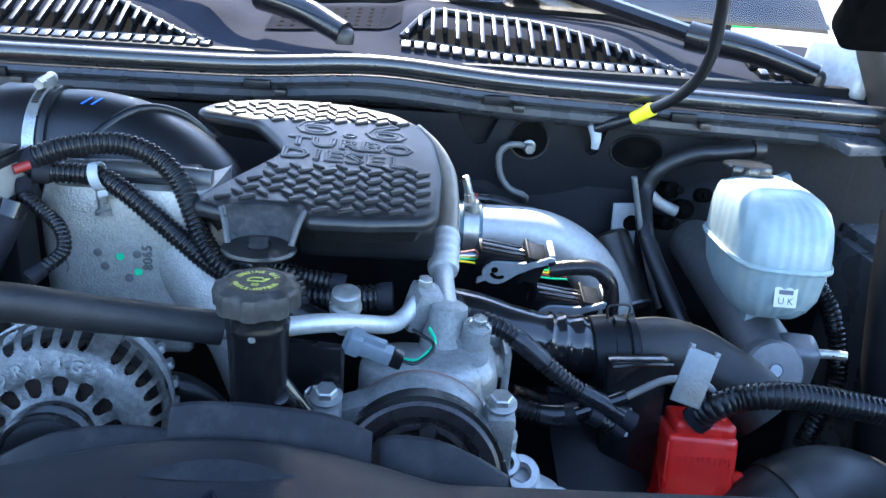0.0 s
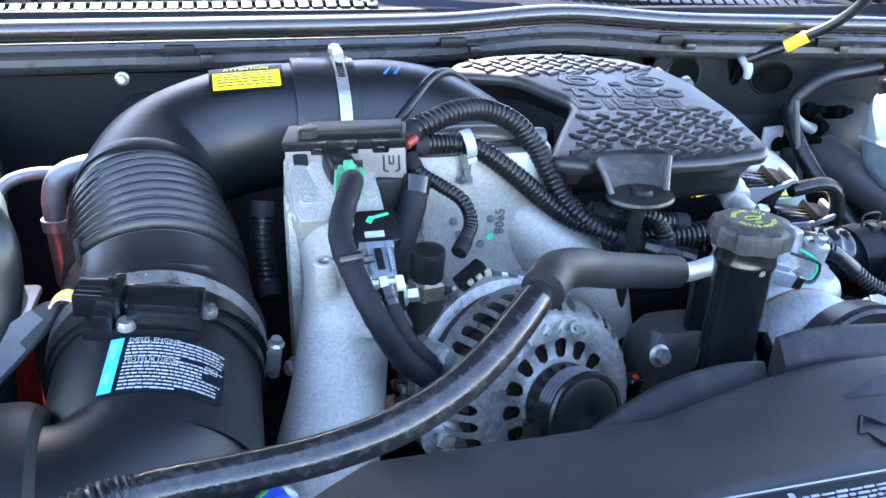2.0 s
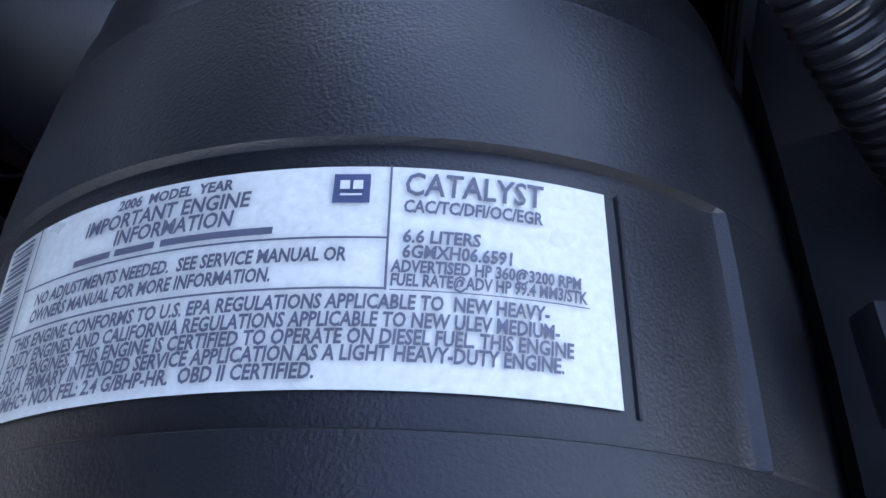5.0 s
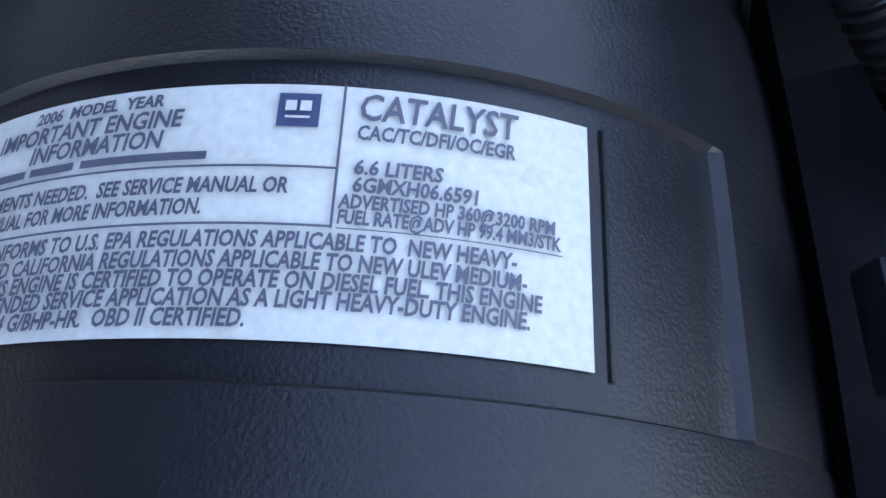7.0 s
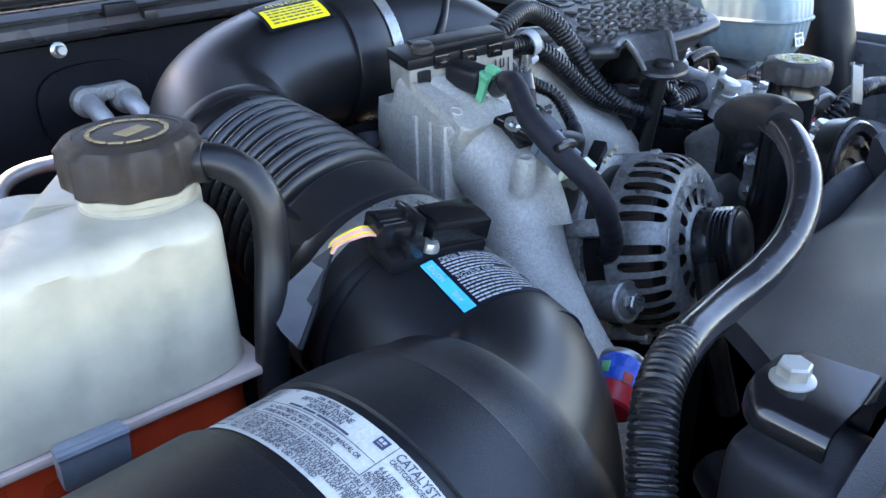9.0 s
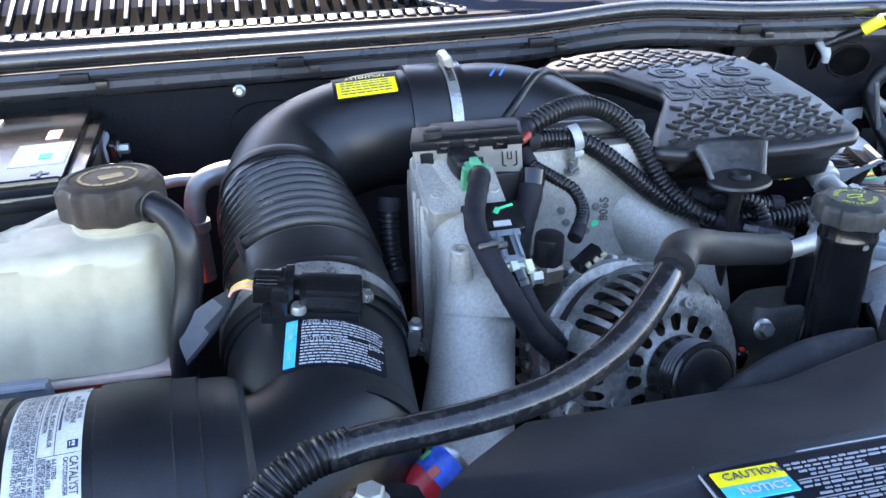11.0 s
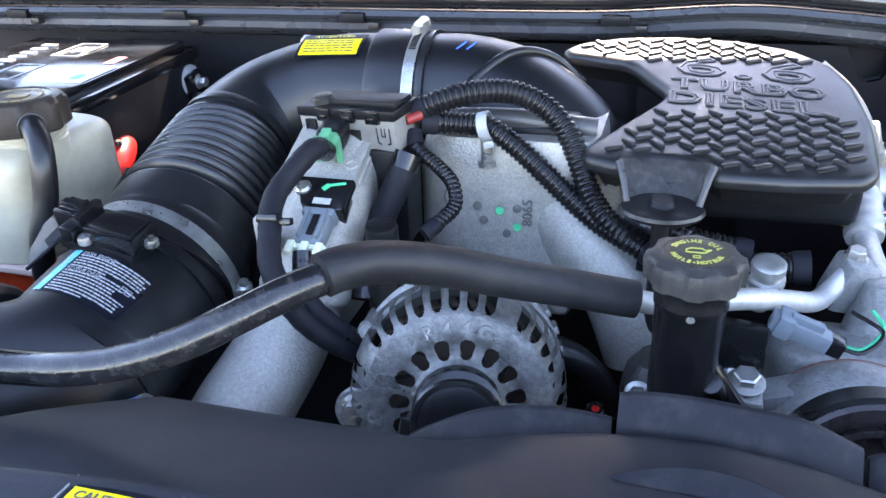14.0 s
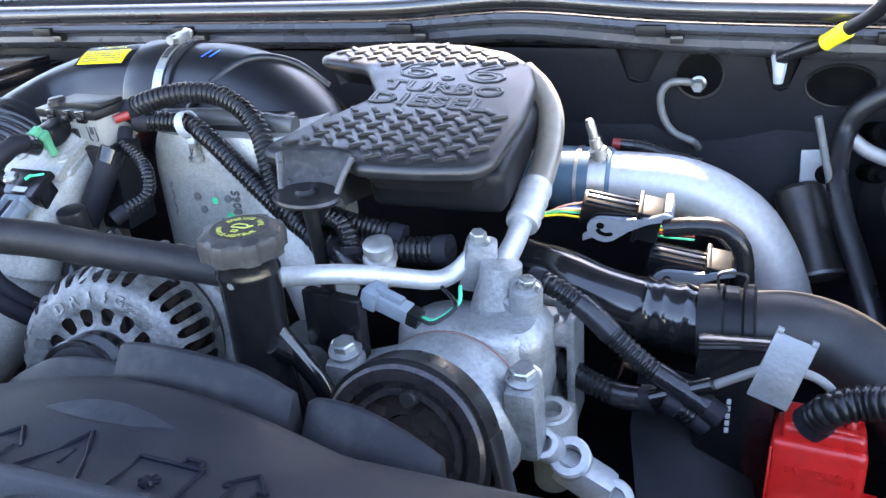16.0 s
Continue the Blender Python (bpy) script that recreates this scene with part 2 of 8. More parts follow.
gloss_black = material("gloss_black", (0.006, 0.006, 0.007), 0.18, dirt=DUST, dirt_amount=0.03, bump=0.03)
# near-black painted for unlit depth, holes and slots; also on dark fittings
dark_void = material("void_black", (0.004, 0.004, 0.004), 0.7, spec=0.05, dirt=(0.02, 0.018, 0.016), dirt_amount=0.2, bump=0.3)
cast_alu = material("cast_aluminium", (0.375, 0.365, 0.33), 0.50, metal=0.45, vary=0.12, dirt=(0.22, 0.21, 0.19), dirt_amount=0.28, bump=1.3, grain=700, scale=20, speck=0.15, speck_scale=420)
dirty_alu = material("greasy_aluminium", (0.27, 0.275, 0.27), 0.42, metal=0.45, speck=0.16, speck_scale=300, vary=0.16, dirt=(0.10, 0.10, 0.10), dirt_amount=0.5, bump=0.8, grain=520, scale=40)
rough_alu = material("oxidised_aluminium", (0.325, 0.32, 0.295), 0.48, metal=0.4, speck=0.13, speck_scale=420, vary=0.08, dirt=(0.22, 0.20, 0.17), dirt_amount=0.5, bump=1.0, grain=520, scale=80, spots=(0.16, 0.13, 0.10))
alt_alu = material("alternator_aluminium", (0.37, 0.37, 0.355), 0.36, metal=0.55, speck=0.22, speck_scale=260, vary=0.20, dirt=(0.10, 0.10, 0.095), dirt_amount=0.6, bump=0.8, grain=600, scale=30)
bright_alu = material("bright_aluminium", (0.46, 0.46, 0.45), 0.46, metal=0.5, vary=0.06, dirt=(0.35, 0.33, 0.30), dirt_amount=0.22, bump=0.12, grain=800, scale=20, rough_vary=0.08)
pipe_alu = material("pipe_aluminium", (0.36, 0.365, 0.37), 0.5, metal=0.35, vary=0.05, dirt=(0.30, 0.28, 0.25), dirt_amount=0.25, bump=0.15, grain=600, spots=(0.2, 0.16, 0.1))
zinc = material("zinc_steel", (0.38, 0.385, 0.37), 0.34, metal=0.8, vary=0.12, dirt=(0.33, 0.28, 0.2), dirt_amount=0.25, bump=0.1, scale=60)
white_zinc = material("white_zinc", (0.27, 0.275, 0.255), 0.40, metal=0.5, vary=0.08, dirt=(0.4, 0.36, 0.3), dirt_amount=0.25, bump=0.1, scale=60)
stamp_grey = material("stamp_grey", (0.13, 0.13, 0.125), 0.55, metal=0.3, bump=0.4, grain=500)
galvanised = material("galvanised_steel", (0.18, 0.19, 0.195), 0.5, metal=0.6, vary=0.15, dirt=(0.26, 0.25, 0.23), dirt_amount=0.5, bump=0.4, grain=350, scale=40)
dark_steel = material("dark_steel", (0.035, 0.034, 0.033), 0.36, metal=0.6, dirt=(0.10, 0.07, 0.05), dirt_amount=0.4, bump=0.1)
brown_steel = material("bronzed_hose", (0.30, 0.26, 0.22), 0.4, metal=0.6, dirt=(0.1, 0.08, 0.06), dirt_amount=0.3, bump=0.2)
pulley_steel = material("pulley_steel", (0.030, 0.026, 0.027), 0.28, metal=0.4, dirt=(0.12, 0.09, 0.08), dirt_amount=0.35, bump=0.1, scale=60)
belt_rubber = material("belt_rubber", (0.009, 0.009, 0.009), 0.24, spec=0.5, bump=0.1)
rust_copper = material("copper_windings", (0.032, 0.020, 0.015), 0.5, metal=0.3, vary=0.3)
red_plastic = material("red_plastic", (0.55, 0.014, 0.010), 0.30, vary=0.08, dirt=(0.3, 0.05, 0.04), dirt_amount=0.2, bump=0.05)
green_plastic = material("green_plastic", (0.075, 0.30, 0.16), 0.4, vary=0.08, bump=0.03)
grey_plastic = material("grey_plastic", (0.135, 0.165, 0.19), 0.42, vary=0.08, dirt=DUST, dirt_amount=0.25, bump=0.06)
box_grey = material("dull_grey_casting", (0.215, 0.21, 0.195), 0.5, metal=0.25, vary=0.12, dirt=(0.13, 0.115, 0.09), dirt_amount=0.35, bump=0.2)
pale_plastic = material("pale_plastic", (0.62, 0.66, 0.50), 0.42, vary=0.06, bump=0.04)
white_clip = material("white_clip", (0.30, 0.32, 0.34), 0.4, vary=0.06, dirt=DUST, dirt_amount=0.2, bump=0.05)
yellow_label = material("yellow_label", (0.80, 0.66, 0.01), 0.35, vary=0.04, bump=0.03)
yellow_tape = material("yellow_tape", (0.80, 0.72, 0.03), 0.4, vary=0.08, bump=0.03)
label_white = material("label_white", (0.46, 0.46, 0.40), 0.38, vary=0.02, bump=0.02, scale=120)
label_foil = material("label_foil", (0.46, 0.46, 0.41), 0.38, vary=0.03, speck=0.09, speck_scale=700, bump=0.12, grain=500, scale=120)
label_grey = material("label_grey", (0.24, 0.25, 0.265), 0.38, vary=0.04, bump=0.02)
label_black = material("label_black", (0.007, 0.008, 0.013), 0.48, spec=0.10, vary=0.05, bump=0.02)
label_ink = material("label_ink", (0.06, 0.065, 0.09), 0.5, vary=0.05, bump=0.0)
label_cyan = material("label_cyan", (0.03, 0.42, 0.68), 0.35, vary=0.05, bump=0.02)
ink_white = material("ink_white", (0.40, 0.41, 0.42), 0.45, vary=0.1, bump=0.0)
ink_grey = material("ink_grey", (0.19, 0.205, 0.235), 0.45, vary=0.1, bump=0.0)
paint_green = material("paint_green", (0.03, 0.55, 0.25), 0.5, vary=0.1, bump=0.0)
paint_blue = material("paint_blue", (0.02, 0.14, 0.75), 0.5, vary=0.1, bump=0.0)
ink_yellow = material("ink_yellow", (0.30, 0.33, 0.06), 0.5, vary=0.1, bump=0.0)
firewall_mat = material("firewall_liner", (0.0065, 0.007, 0.009), 0.5, spec=0.10, dirt=(0.030, 0.034, 0.033), dirt_amount=0.15, bump=0.5, grain=160, scale=8)
body_paint = material("body_paint", (0.10, 0.105, 0.11), 0.3, clear=0.4, dirt=DUST, dirt_amount=0.25, bump=0.03)
cowl_grain = material("cowl_grain", (0.023, 0.025, 0.034), 0.55, spec=0.02, rough_vary=0.03, dirt=DUST, dirt_amount=0.01, bump=0.1, grain=1200)
cowl_plastic = material("cowl_plastic", (0.010, 0.0108, 0.014), 0.34, spec=0.5, rough_vary=0.05, dirt=DUST, dirt_amount=0.02, bump=0.05, grain=900)
seal_rubber = material("seal_rubber", (0.012, 0.012, 0.013), 0.27, spec=0.9, rough_vary=0.04, dirt=DUST, dirt_amount=0.03, bump=0.06)
rail_metal = material("painted_rail", (0.052, 0.056, 0.066), 0.28, spec=0.6, clear=0.3, vary=0.06, speck=0.04, rough_vary=0.03, dirt=DUST, dirt_amount=0.02, bump=0.08, scale=30)
asphalt = material("asphalt", (0.10, 0.10, 0.10), 0.85, bump=0.8, grain=120, scale=3)
cable_grey = material("cable_grey", (0.16, 0.155, 0.15), 0.55, bump=0.05)
rubber_blue = material("coupler_silicone", (0.05, 0.10, 0.14), 0.36, bump=0.05, dirt=DUST, dirt_amount=0.1)
wire_yellow = material("wire_yellow", (0.75, 0.60, 0.02), 0.4, bump=0.0)
wire_pink = material("wire_pink", (0.72, 0.36, 0.30), 0.4, bump=0.0)
wire_green = material("wire_green", (0.02, 0.45, 0.22), 0.4, bump=0.0)
wire_red = material("wire_red", (0.22, 0.02, 0.015), 0.4, bump=0.0)
coolant = material("orange_coolant", (0.42, 0.040, 0.013), 0.3, vary=0.12, bump=0.02)


cowl_grain.node_tree.nodes["Principled BSDF"].inputs["IOR"].default_value = 1.10
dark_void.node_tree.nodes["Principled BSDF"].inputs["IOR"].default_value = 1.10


def tank_material(name, tint, deep):
    """Milky blow-moulded plastic: soft, slightly see-through to light."""
    m = material(name, tint, 0.36, vary=0.05, bump=0.06, grain=200, scale=9, dirt=(0.60, 0.52, 0.34), dirt_amount=0.22)
    p = m.node_tree.nodes["Principled BSDF"]
    p.inputs["Subsurface Weight"].default_value = 0.55
    p.inputs["Subsurface Radius"].default_value = (1.0, 0.95, 0.8)
    p.inputs["Subsurface Scale"].default_value = deep
    return m


tank_white = tank_material("tank_plastic", (0.39, 0.36, 0.27), 0.012)
brake_white = tank_material("reservoir_plastic", (0.215, 0.28, 0.295), 0.008)

glass = bpy.data.materials.new("windscreen_glass")
glass.use_nodes = True
gp = glass.node_tree.nodes["Principled BSDF"]
gp.inputs["Base Color"].default_value = (0.80, 0.92, 0.90, 1)
gp.inputs["Roughness"].default_value = 0.02
gp.inputs["Transmission Weight"].default_value = 1.0
gp.inputs["IOR"].default_value = 1.5


# ---- the shell: ground, bay walls, cowl, windscreen, hood ----
bm = B()
grid(bm, [[(x, y, 0) for x in (-400, -6, 6, 400)] for y in (-400, -6, 6, 400)])
tagged(link("ground", bm, asphalt), "grey asphalt ground under the truck", "ground", kind="structure")

bm = B()
rbox(bm, (1.75, 0.02, 1.2), pose(0, 1.112, 0.78), 0.004)
tagged(link("wall_firewall", bm, firewall_mat), "dark painted steel firewall behind the engine", "firewall", kind="structure")
for name, sx in (("wall_left", -1), ("wall_right", 1)):
    bm = B()
    rbox(bm, (0.02, 1.40, 0.95), pose(sx * 0.815, 0.42, 0.72), 0.004)
    rbox(bm, (0.16, 1.40, 0.015), pose(sx * 0.90, 0.42, 1.20 + 0.0), 0.004)
    tagged(link(name, bm, body_paint), "painted inner fender wall of the engine bay", "inner fender", kind="structure")
bm = B()
rbox(bm, (1.62, 0.03, 0.80), pose(0, -0.12, 0.75), 0.004)
tagged(link("wall_front", bm, dark_void), "dark radiator support at the front of the bay", "radiator support", kind="structure")
# bay floor in near-black, painting the unlit depth below
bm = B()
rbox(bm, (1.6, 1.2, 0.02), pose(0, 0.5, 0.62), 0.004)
tagged(link("floor", bm, dark_void), "near-black sheet for the unlit depth under the engine bay", "bay floor", kind="structure")

# added sheet that keeps sunlit ground from showing through the gaps
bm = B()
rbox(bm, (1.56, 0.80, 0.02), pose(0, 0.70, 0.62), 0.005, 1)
tagged(link("ground_blocker", bm, dark_void), "added near-black sheet hiding the sunlit ground below the bay", "splash tray", kind="structure")

# sound liner with its scalloped upper edge
liner = thing("firewall_liner", "moulded black sound liner with scalloped top on the firewall", "insulation panel")


def scallop(x0, x1, top, notches):
    pts, x = [], x0
    for c, w, d in notches:
        pts += [(c - w, top), (c - w * 0.8, top - d * 0.35), (c - w * 0.55, top - d * 0.9), (c, top - d), (c + w * 0.55, top - d * 0.9), (c + w * 0.8, top - d * 0.35), (c + w, top)]
    return [(x0, 0.85), (x0, top)] + pts + [(x1, top), (x1, 0.85)]


bm = B()
prism(bm, scallop(0.10, 0.80, 1.326, [(0.330, 0.024, 0.040), (0.470, 0.018, 0.045)]), 0, 0.016, Matrix(((1, 0, 0, 0), (0, 0, -1, 1.090), (0, 1, 0, 0), (0, 0, 0, 1))), 0.003)
part("panel", bm, firewall_mat, liner)
bm = B()
prism(bm, scallop(-0.80, 0.20, 1.318, [(0.085, 0.012, 0.020)]), 0, 0.014, Matrix(((1, 0, 0, 0), (0, 0, -1, 1.096), (0, 1, 0, 0), (0, 0, 0, 1))), 0.003)
part("panel", bm, firewall_mat, liner)
# a swelling across the liner where the tunnel begins
bm = B()
rows = []
for j in range(13):
    v = j / 12
    rows.append([(0.22 + 0.36 * u, 1.074 - 0.035 * math.sin(math.pi * v) * (0.6 + 0.4 * math.sin(math.pi * u)) - 0.006 * math.sin(9 * u + 5 * v), 1.245 - 0.30 * v) for u in (i / 20 for i in range(21))])
grid(bm, rows)
part("bulge", bm, firewall_mat, liner)
for cx, cz, w, h in ((0.392, 1.300, 0.022, 0.022), (0.525, 1.292, 0.030, 0.019)):
    bm = B()
    lathe(bm, [(0.85, 0.0), (1.0, 0.0012), (1.12, 0.0010), (1.14, -0.002)], Matrix.Translation((cx, 1.073, cz)) @ Euler((radians(90), 0, 0)).to_matrix().to_4x4() @ Matrix.Diagonal((w, h, 1, 1)), 32)
    part("grommet_hole", bm, dark_void, liner)
    bm = B()
    tube(bm, [(cx + w * 1.08 * math.cos(t), 1.0725, cz + h * 1.08 * math.sin(t)) for t in (2 * math.pi * i / 24 for i in range(25))], 0.0016, 6, 0.004)
    part("hole_rim", bm, rubber, liner)

# cowl: rails, seal, panel, louvres
def crest(x):
    """Height of the hood seal along the cowl."""
    z = 1.372 + 0.010 * math.exp(-((x - 0.205) / 0.10) ** 2) - 0.020 * max(0.0, x - 0.30) + 0.006 * min(0.0, x)
    return z


def bow(x):
    return 0.04 * max(0.0, abs(x) - 0.35) ** 1.2


bm = B()
strip_profile(bm, [(1.075, 1.322), (1.052, 1.330), (1.046, 1.336), (1.046, 1.343), (1.052, 1.347)], -0.80, 0.80, 60, lambda x: (-bow(x), crest(x) - 1.372))
strip_profile(bm, [(1.052, 1.347), (1.040, 1.349), (1.036, 1.353), (1.040, 1.358), (1.056, 1.360)], -0.80, 0.80, 60, lambda x: (-bow(x), crest(x) - 1.372))
tagged(link("cowl_rail", bm, rail_metal), "painted steel rail along the cowl front", "cowl rail", kind="structure")
bm = B()
tube(bm, [(x, 1.044 - bow(x), crest(x)) for x in (i * 0.04 for i in range(-20, 21))], 0.0105, 14, 0.012)
tagged(link("hood_seal", bm, seal_rubber), "long black rubber hood seal along the cowl", "rubber seal", kind="structure")
for x in (-0.66, -0.44, -0.215, 0.075, 0.345, 0.56):
    clip_th = thing("seal_clip", "dark plastic clip holding the seal to the cowl rail", "clip", "seal clips")
    bm = B()
    rbox(bm, (0.030, 0.010, 0.011), pose(x, 1.036 - bow(x), crest(x) - 0.021), 0.002)
    part("body", bm, black_plastic, clip_th)
    bm = B()
    rbox(bm, (0.013, 0.012, 0.008), pose(x + 0.026, 1.036 - bow(x), crest(x) - 0.029), 0.002)
    part("pin", bm, dark_steel, clip_th)

bm = B()
NX = 110


def ease(a, b, x):
    t = max(0.0, min(1.0, (x - a) / (b - a)))
    return t * t * (3 - 2 * t)


def cowl_z(x, v):
    """The panel rises gently from the seal; the grilles sit on swollen humps."""
    hump = max(1 - ease(-0.03, 0.05, x), ease(0.205, 0.255, x) * (1 - ease(0.50, 0.64, x)))
    low = -0.004 + 0.046 * v
    return crest(x) + low + hump * 0.026 * ease(0.22, 0.55, v) * (1 - 0.55 * ease(0.62, 1.0, v))


rows = []
for j in range(25):
    v = j / 24
    rows.append([(-0.85 + 1.7 * i / NX, 1.056 - bow(-0.85 + 1.7 * i / NX) + 0.27 * v, cowl_z(-0.85 + 1.7 * i / NX, v)) for i in range(NX + 1)])
grid(bm, rows)
tagged(link("cowl_panel", bm, cowl_grain), "black plastic cowl panel below the windscreen", "cowl panel", kind="structure")


def louvre(name, x0, x1, v0, v1, label):
    th = thing(name, label, "cowl grille")
    # a black sheet paints the unlit openings, with raised ribs across it
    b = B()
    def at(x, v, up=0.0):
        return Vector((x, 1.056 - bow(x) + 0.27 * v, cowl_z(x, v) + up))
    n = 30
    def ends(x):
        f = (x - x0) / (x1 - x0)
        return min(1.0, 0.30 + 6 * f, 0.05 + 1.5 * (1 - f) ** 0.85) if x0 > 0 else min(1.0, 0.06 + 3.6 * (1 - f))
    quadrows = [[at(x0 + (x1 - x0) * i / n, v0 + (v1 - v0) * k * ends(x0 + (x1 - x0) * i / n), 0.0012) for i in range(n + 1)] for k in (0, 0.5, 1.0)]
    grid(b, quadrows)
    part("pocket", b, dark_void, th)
    b = B()
    edge = [at(x0 + (x1 - x0) * i / n, v0 + (v1 - v0) * ends(x0 + (x1 - x0) * i / n), 0.004) for i in range(n + 1)]
    tube(b, edge, 0.004, 8, 0.012)
    part("rim", b, cowl_plastic, th)
    count = int((x1 - x0) / 0.0155)
    for i in range(count):
        x = x0 + 0.006 + (x1 - x0 - 0.012) * i / (count - 1)
        e = ends(x)
        foot = min(0.42 if i % 2 else 0.24, e * 0.6)
        a, c = at(x, v0 + (v1 - v0) * foot, 0.0075), at(x, v0 + (v1 - v0) * e, 0.0045)
        b = B()
        rbox(b, (0.0052, (c - a).length, 0.010), basis((a + c) / 2, (0, -(c - a).z, (c - a).y), (c - a)) @ pose(0, 0, 0, 0, 8), 0.0018, 2)
        part("slat", b, cowl_plastic, th)
        a, c = at(x, v0 - (v1 - v0) * 0.02, 0.003), at(x, v0 + (v1 - v0) * min(0.13, e * 0.5), 0.005)
        b = B()
        rbox(b, (0.0118, (c - a).length, 0.007), basis((a + c) / 2, (0, -(c - a).z, (c - a).y), (c - a)), 0.0016, 2)
        part("foot_block", b, cowl_plastic, th)
    for v in (0.17, ):
        b = B()
        tube(b, [at(x0 + 0.01 + (x1 - x0 - 0.02) * i / 10, v0 + (v1 - v0) * v, 0.005) for i in range(11)], 0.0022, 6, 0.012)
        part("crossbar", b, cowl_plastic, th)
    return th


louvre("cowl_grille", -0.62, 0.005, 0.20, 0.56, "long black cowl grille with close ribs catching the sun")
louvre("cowl_grille", 0.232, 0.605, 0.24, 0.57, "curved black cowl grille with close ribs catching the sun")
louvre("cowl_grille", 0.690, 0.760, 0.40, 0.75, "short black cowl grille beside the windscreen corner")
# pierced vent between the grilles
vent = thing("cowl_vent", "black pierced vent strip between the cowl grilles", "vent")
bm = B()
grid(bm, [[(x, 1.056 + 0.27 * v, cowl_z(x, v) + 0.003) for x in (0.055 + 0.0145 * i for i in range(13))] for v in (0.50, 0.60, 0.70, 0.80, 0.90)])
bmesh.ops.solidify(bm, geom=bm.faces[:], thickness=0.002)
part("panel", bm, cowl_grain, vent)
# black bars painted where the slots would be unlit
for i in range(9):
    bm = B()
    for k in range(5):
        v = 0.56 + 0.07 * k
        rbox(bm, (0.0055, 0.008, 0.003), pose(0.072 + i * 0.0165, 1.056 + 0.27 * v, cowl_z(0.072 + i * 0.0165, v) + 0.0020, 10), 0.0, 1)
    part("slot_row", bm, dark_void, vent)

# windscreen
bm = B()
rows = []
for j in range(9):
    v = j / 8
    rows.append([(-0.80 + 1.6 * i / 24, 1.335 + 0.55 * v - 0.12 * abs(-1 + 2 * i / 24) ** 2.2, 1.437 + 0.37 * v) for i in range(25)])
grid(bm, rows)
ob = link("window_1", bm, glass)
tagged(ob, "raked laminated windscreen glass above the cowl", "windscreen", kind="structure")
ob.visible_shadow = False
bm = B()
rows = []
for j in range(4):
    v = j / 3 * 0.11
    rows.append([(-0.80 + 1.6 * i / 24, 1.3345 + 0.55 * v - 0.12 * abs(-1 + 2 * i / 24) ** 2.2 + 0.004, 1.432 + 0.37 * v) for i in range(25)])
grid(bm, rows)
bmesh.ops.solidify(bm, geom=bm.faces[:], thickness=0.002)
tagged(link("windscreen_band", bm, firewall_mat), "black ceramic band along the foot of the windscreen", "glass border", kind="structure")
bm = B()
rbox(bm, (1.5, 0.5, 0.04), pose(0, 1.68, 1.40, -4), 0.01)
solo("dashboard", bm, black_plastic, "black dashboard top behind the windscreen", "dashboard")
# added black backdrop, painting the cabin as unlit
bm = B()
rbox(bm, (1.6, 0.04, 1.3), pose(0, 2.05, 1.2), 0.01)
tagged(link("cabin_backdrop", bm, dark_void), "black backdrop for the unlit cabin behind the windscreen", "cabin wall", kind="structure")
# green slabs added behind the glass in place of its green reflection
bm = B()
for x, w, y in ((0.585, 0.07, 1.50), (0.735, 0.11, 1.50)):
    rbox(bm, (w, 0.12, 0.02), pose(x, y, 1.440, 20, 0, 12), 0.006)
solo("green_reflection", bm, material("reflection_green", (0.03, 0.62, 0.10), 0.7, bump=0.3), "green slabs standing in for a reflection in the windscreen", "cloth")


def wiper(pivot, knuckle, tip, label):
    th = thing("wiper_arm", label, "wiper", "windscreen wipers")
    p, k, t = Vector(pivot), Vector(knuckle), Vector(tip)
    b = B()
    tube(b, [p + Vector((0, 0, 0.006)), p.lerp(k, 0.5) + Vector((0, 0, 0.014)), k + Vector((0, 0, 0.012))], lambda s: 0.014 + 0.005 * s, 12, 0.01)
    part("arm_base", b, gloss_black, th)
    b = B()
    tube(b, [k + Vector((0, 0, 0.014)), t + Vector((0, 0, 0.014))], 0.0115, 8, 0.03)
    part("arm", b, gloss_black, th)
    b = B()
    lathe(b, [(0.011, -0.006), (0.012, 0.004), (0.010, 0.010), (0.006, 0.013)], Matrix.Translation(p), 20)
    part("pivot_cap", b, dark_steel, th)
    b = B()
    rbox(b, (0.008, (t - p).length * 0.7, 0.014), basis(p.lerp(t, 0.72) + Vector((0, 0.03, 0.006)), (0, 0, 1), t - p), 0.002)
    part("blade", b, rubber, th)


wiper((0.165, 1.105, 1.400), (0.055, 1.180, 1.425), (-0.42, 1.40, 1.50), "black wiper arm with capped pivot on the cowl")
wiper((0.745, 1.115, 1.385), (0.600, 1.185, 1.410), (0.12, 1.52, 1.53), "black wiper arm lying across the windscreen corner")

# painted corner and hood hinge
corner = thing("cowl_corner", "pale painted cowl corner with a hood hinge beside the windscreen", "body corner")
bm = B()
rbox(bm, (0.036, 0.11, 0.070), pose(0.792, 1.150, 1.398, 0, 12, 18), 0.012, 3)
part("pillar_cap", bm, material("weathered_paint", (0.34, 0.35, 0.36), 0.3, dirt=DUST, dirt_amount=0.3, bump=0.05), corner)
bm = B()
rbox(bm, (0.16, 0.12, 0.012), pose(0.80, 1.06, 1.335, 6, 0, 14), 0.003)
part("flange", bm, rail_metal, corner)
for sx in (-1, 1):
    th = thing("hinge", "dark folded steel hinge of the hood at the cowl corner", "hinge", "hood hinges")
    bm = B()
    rbox(bm, (0.014, 0.22, 0.05), pose(sx * 0.795, 1.06, 1.40, 42), 0.003)
    part("arm", bm, dark_steel, th)
    bm = B()
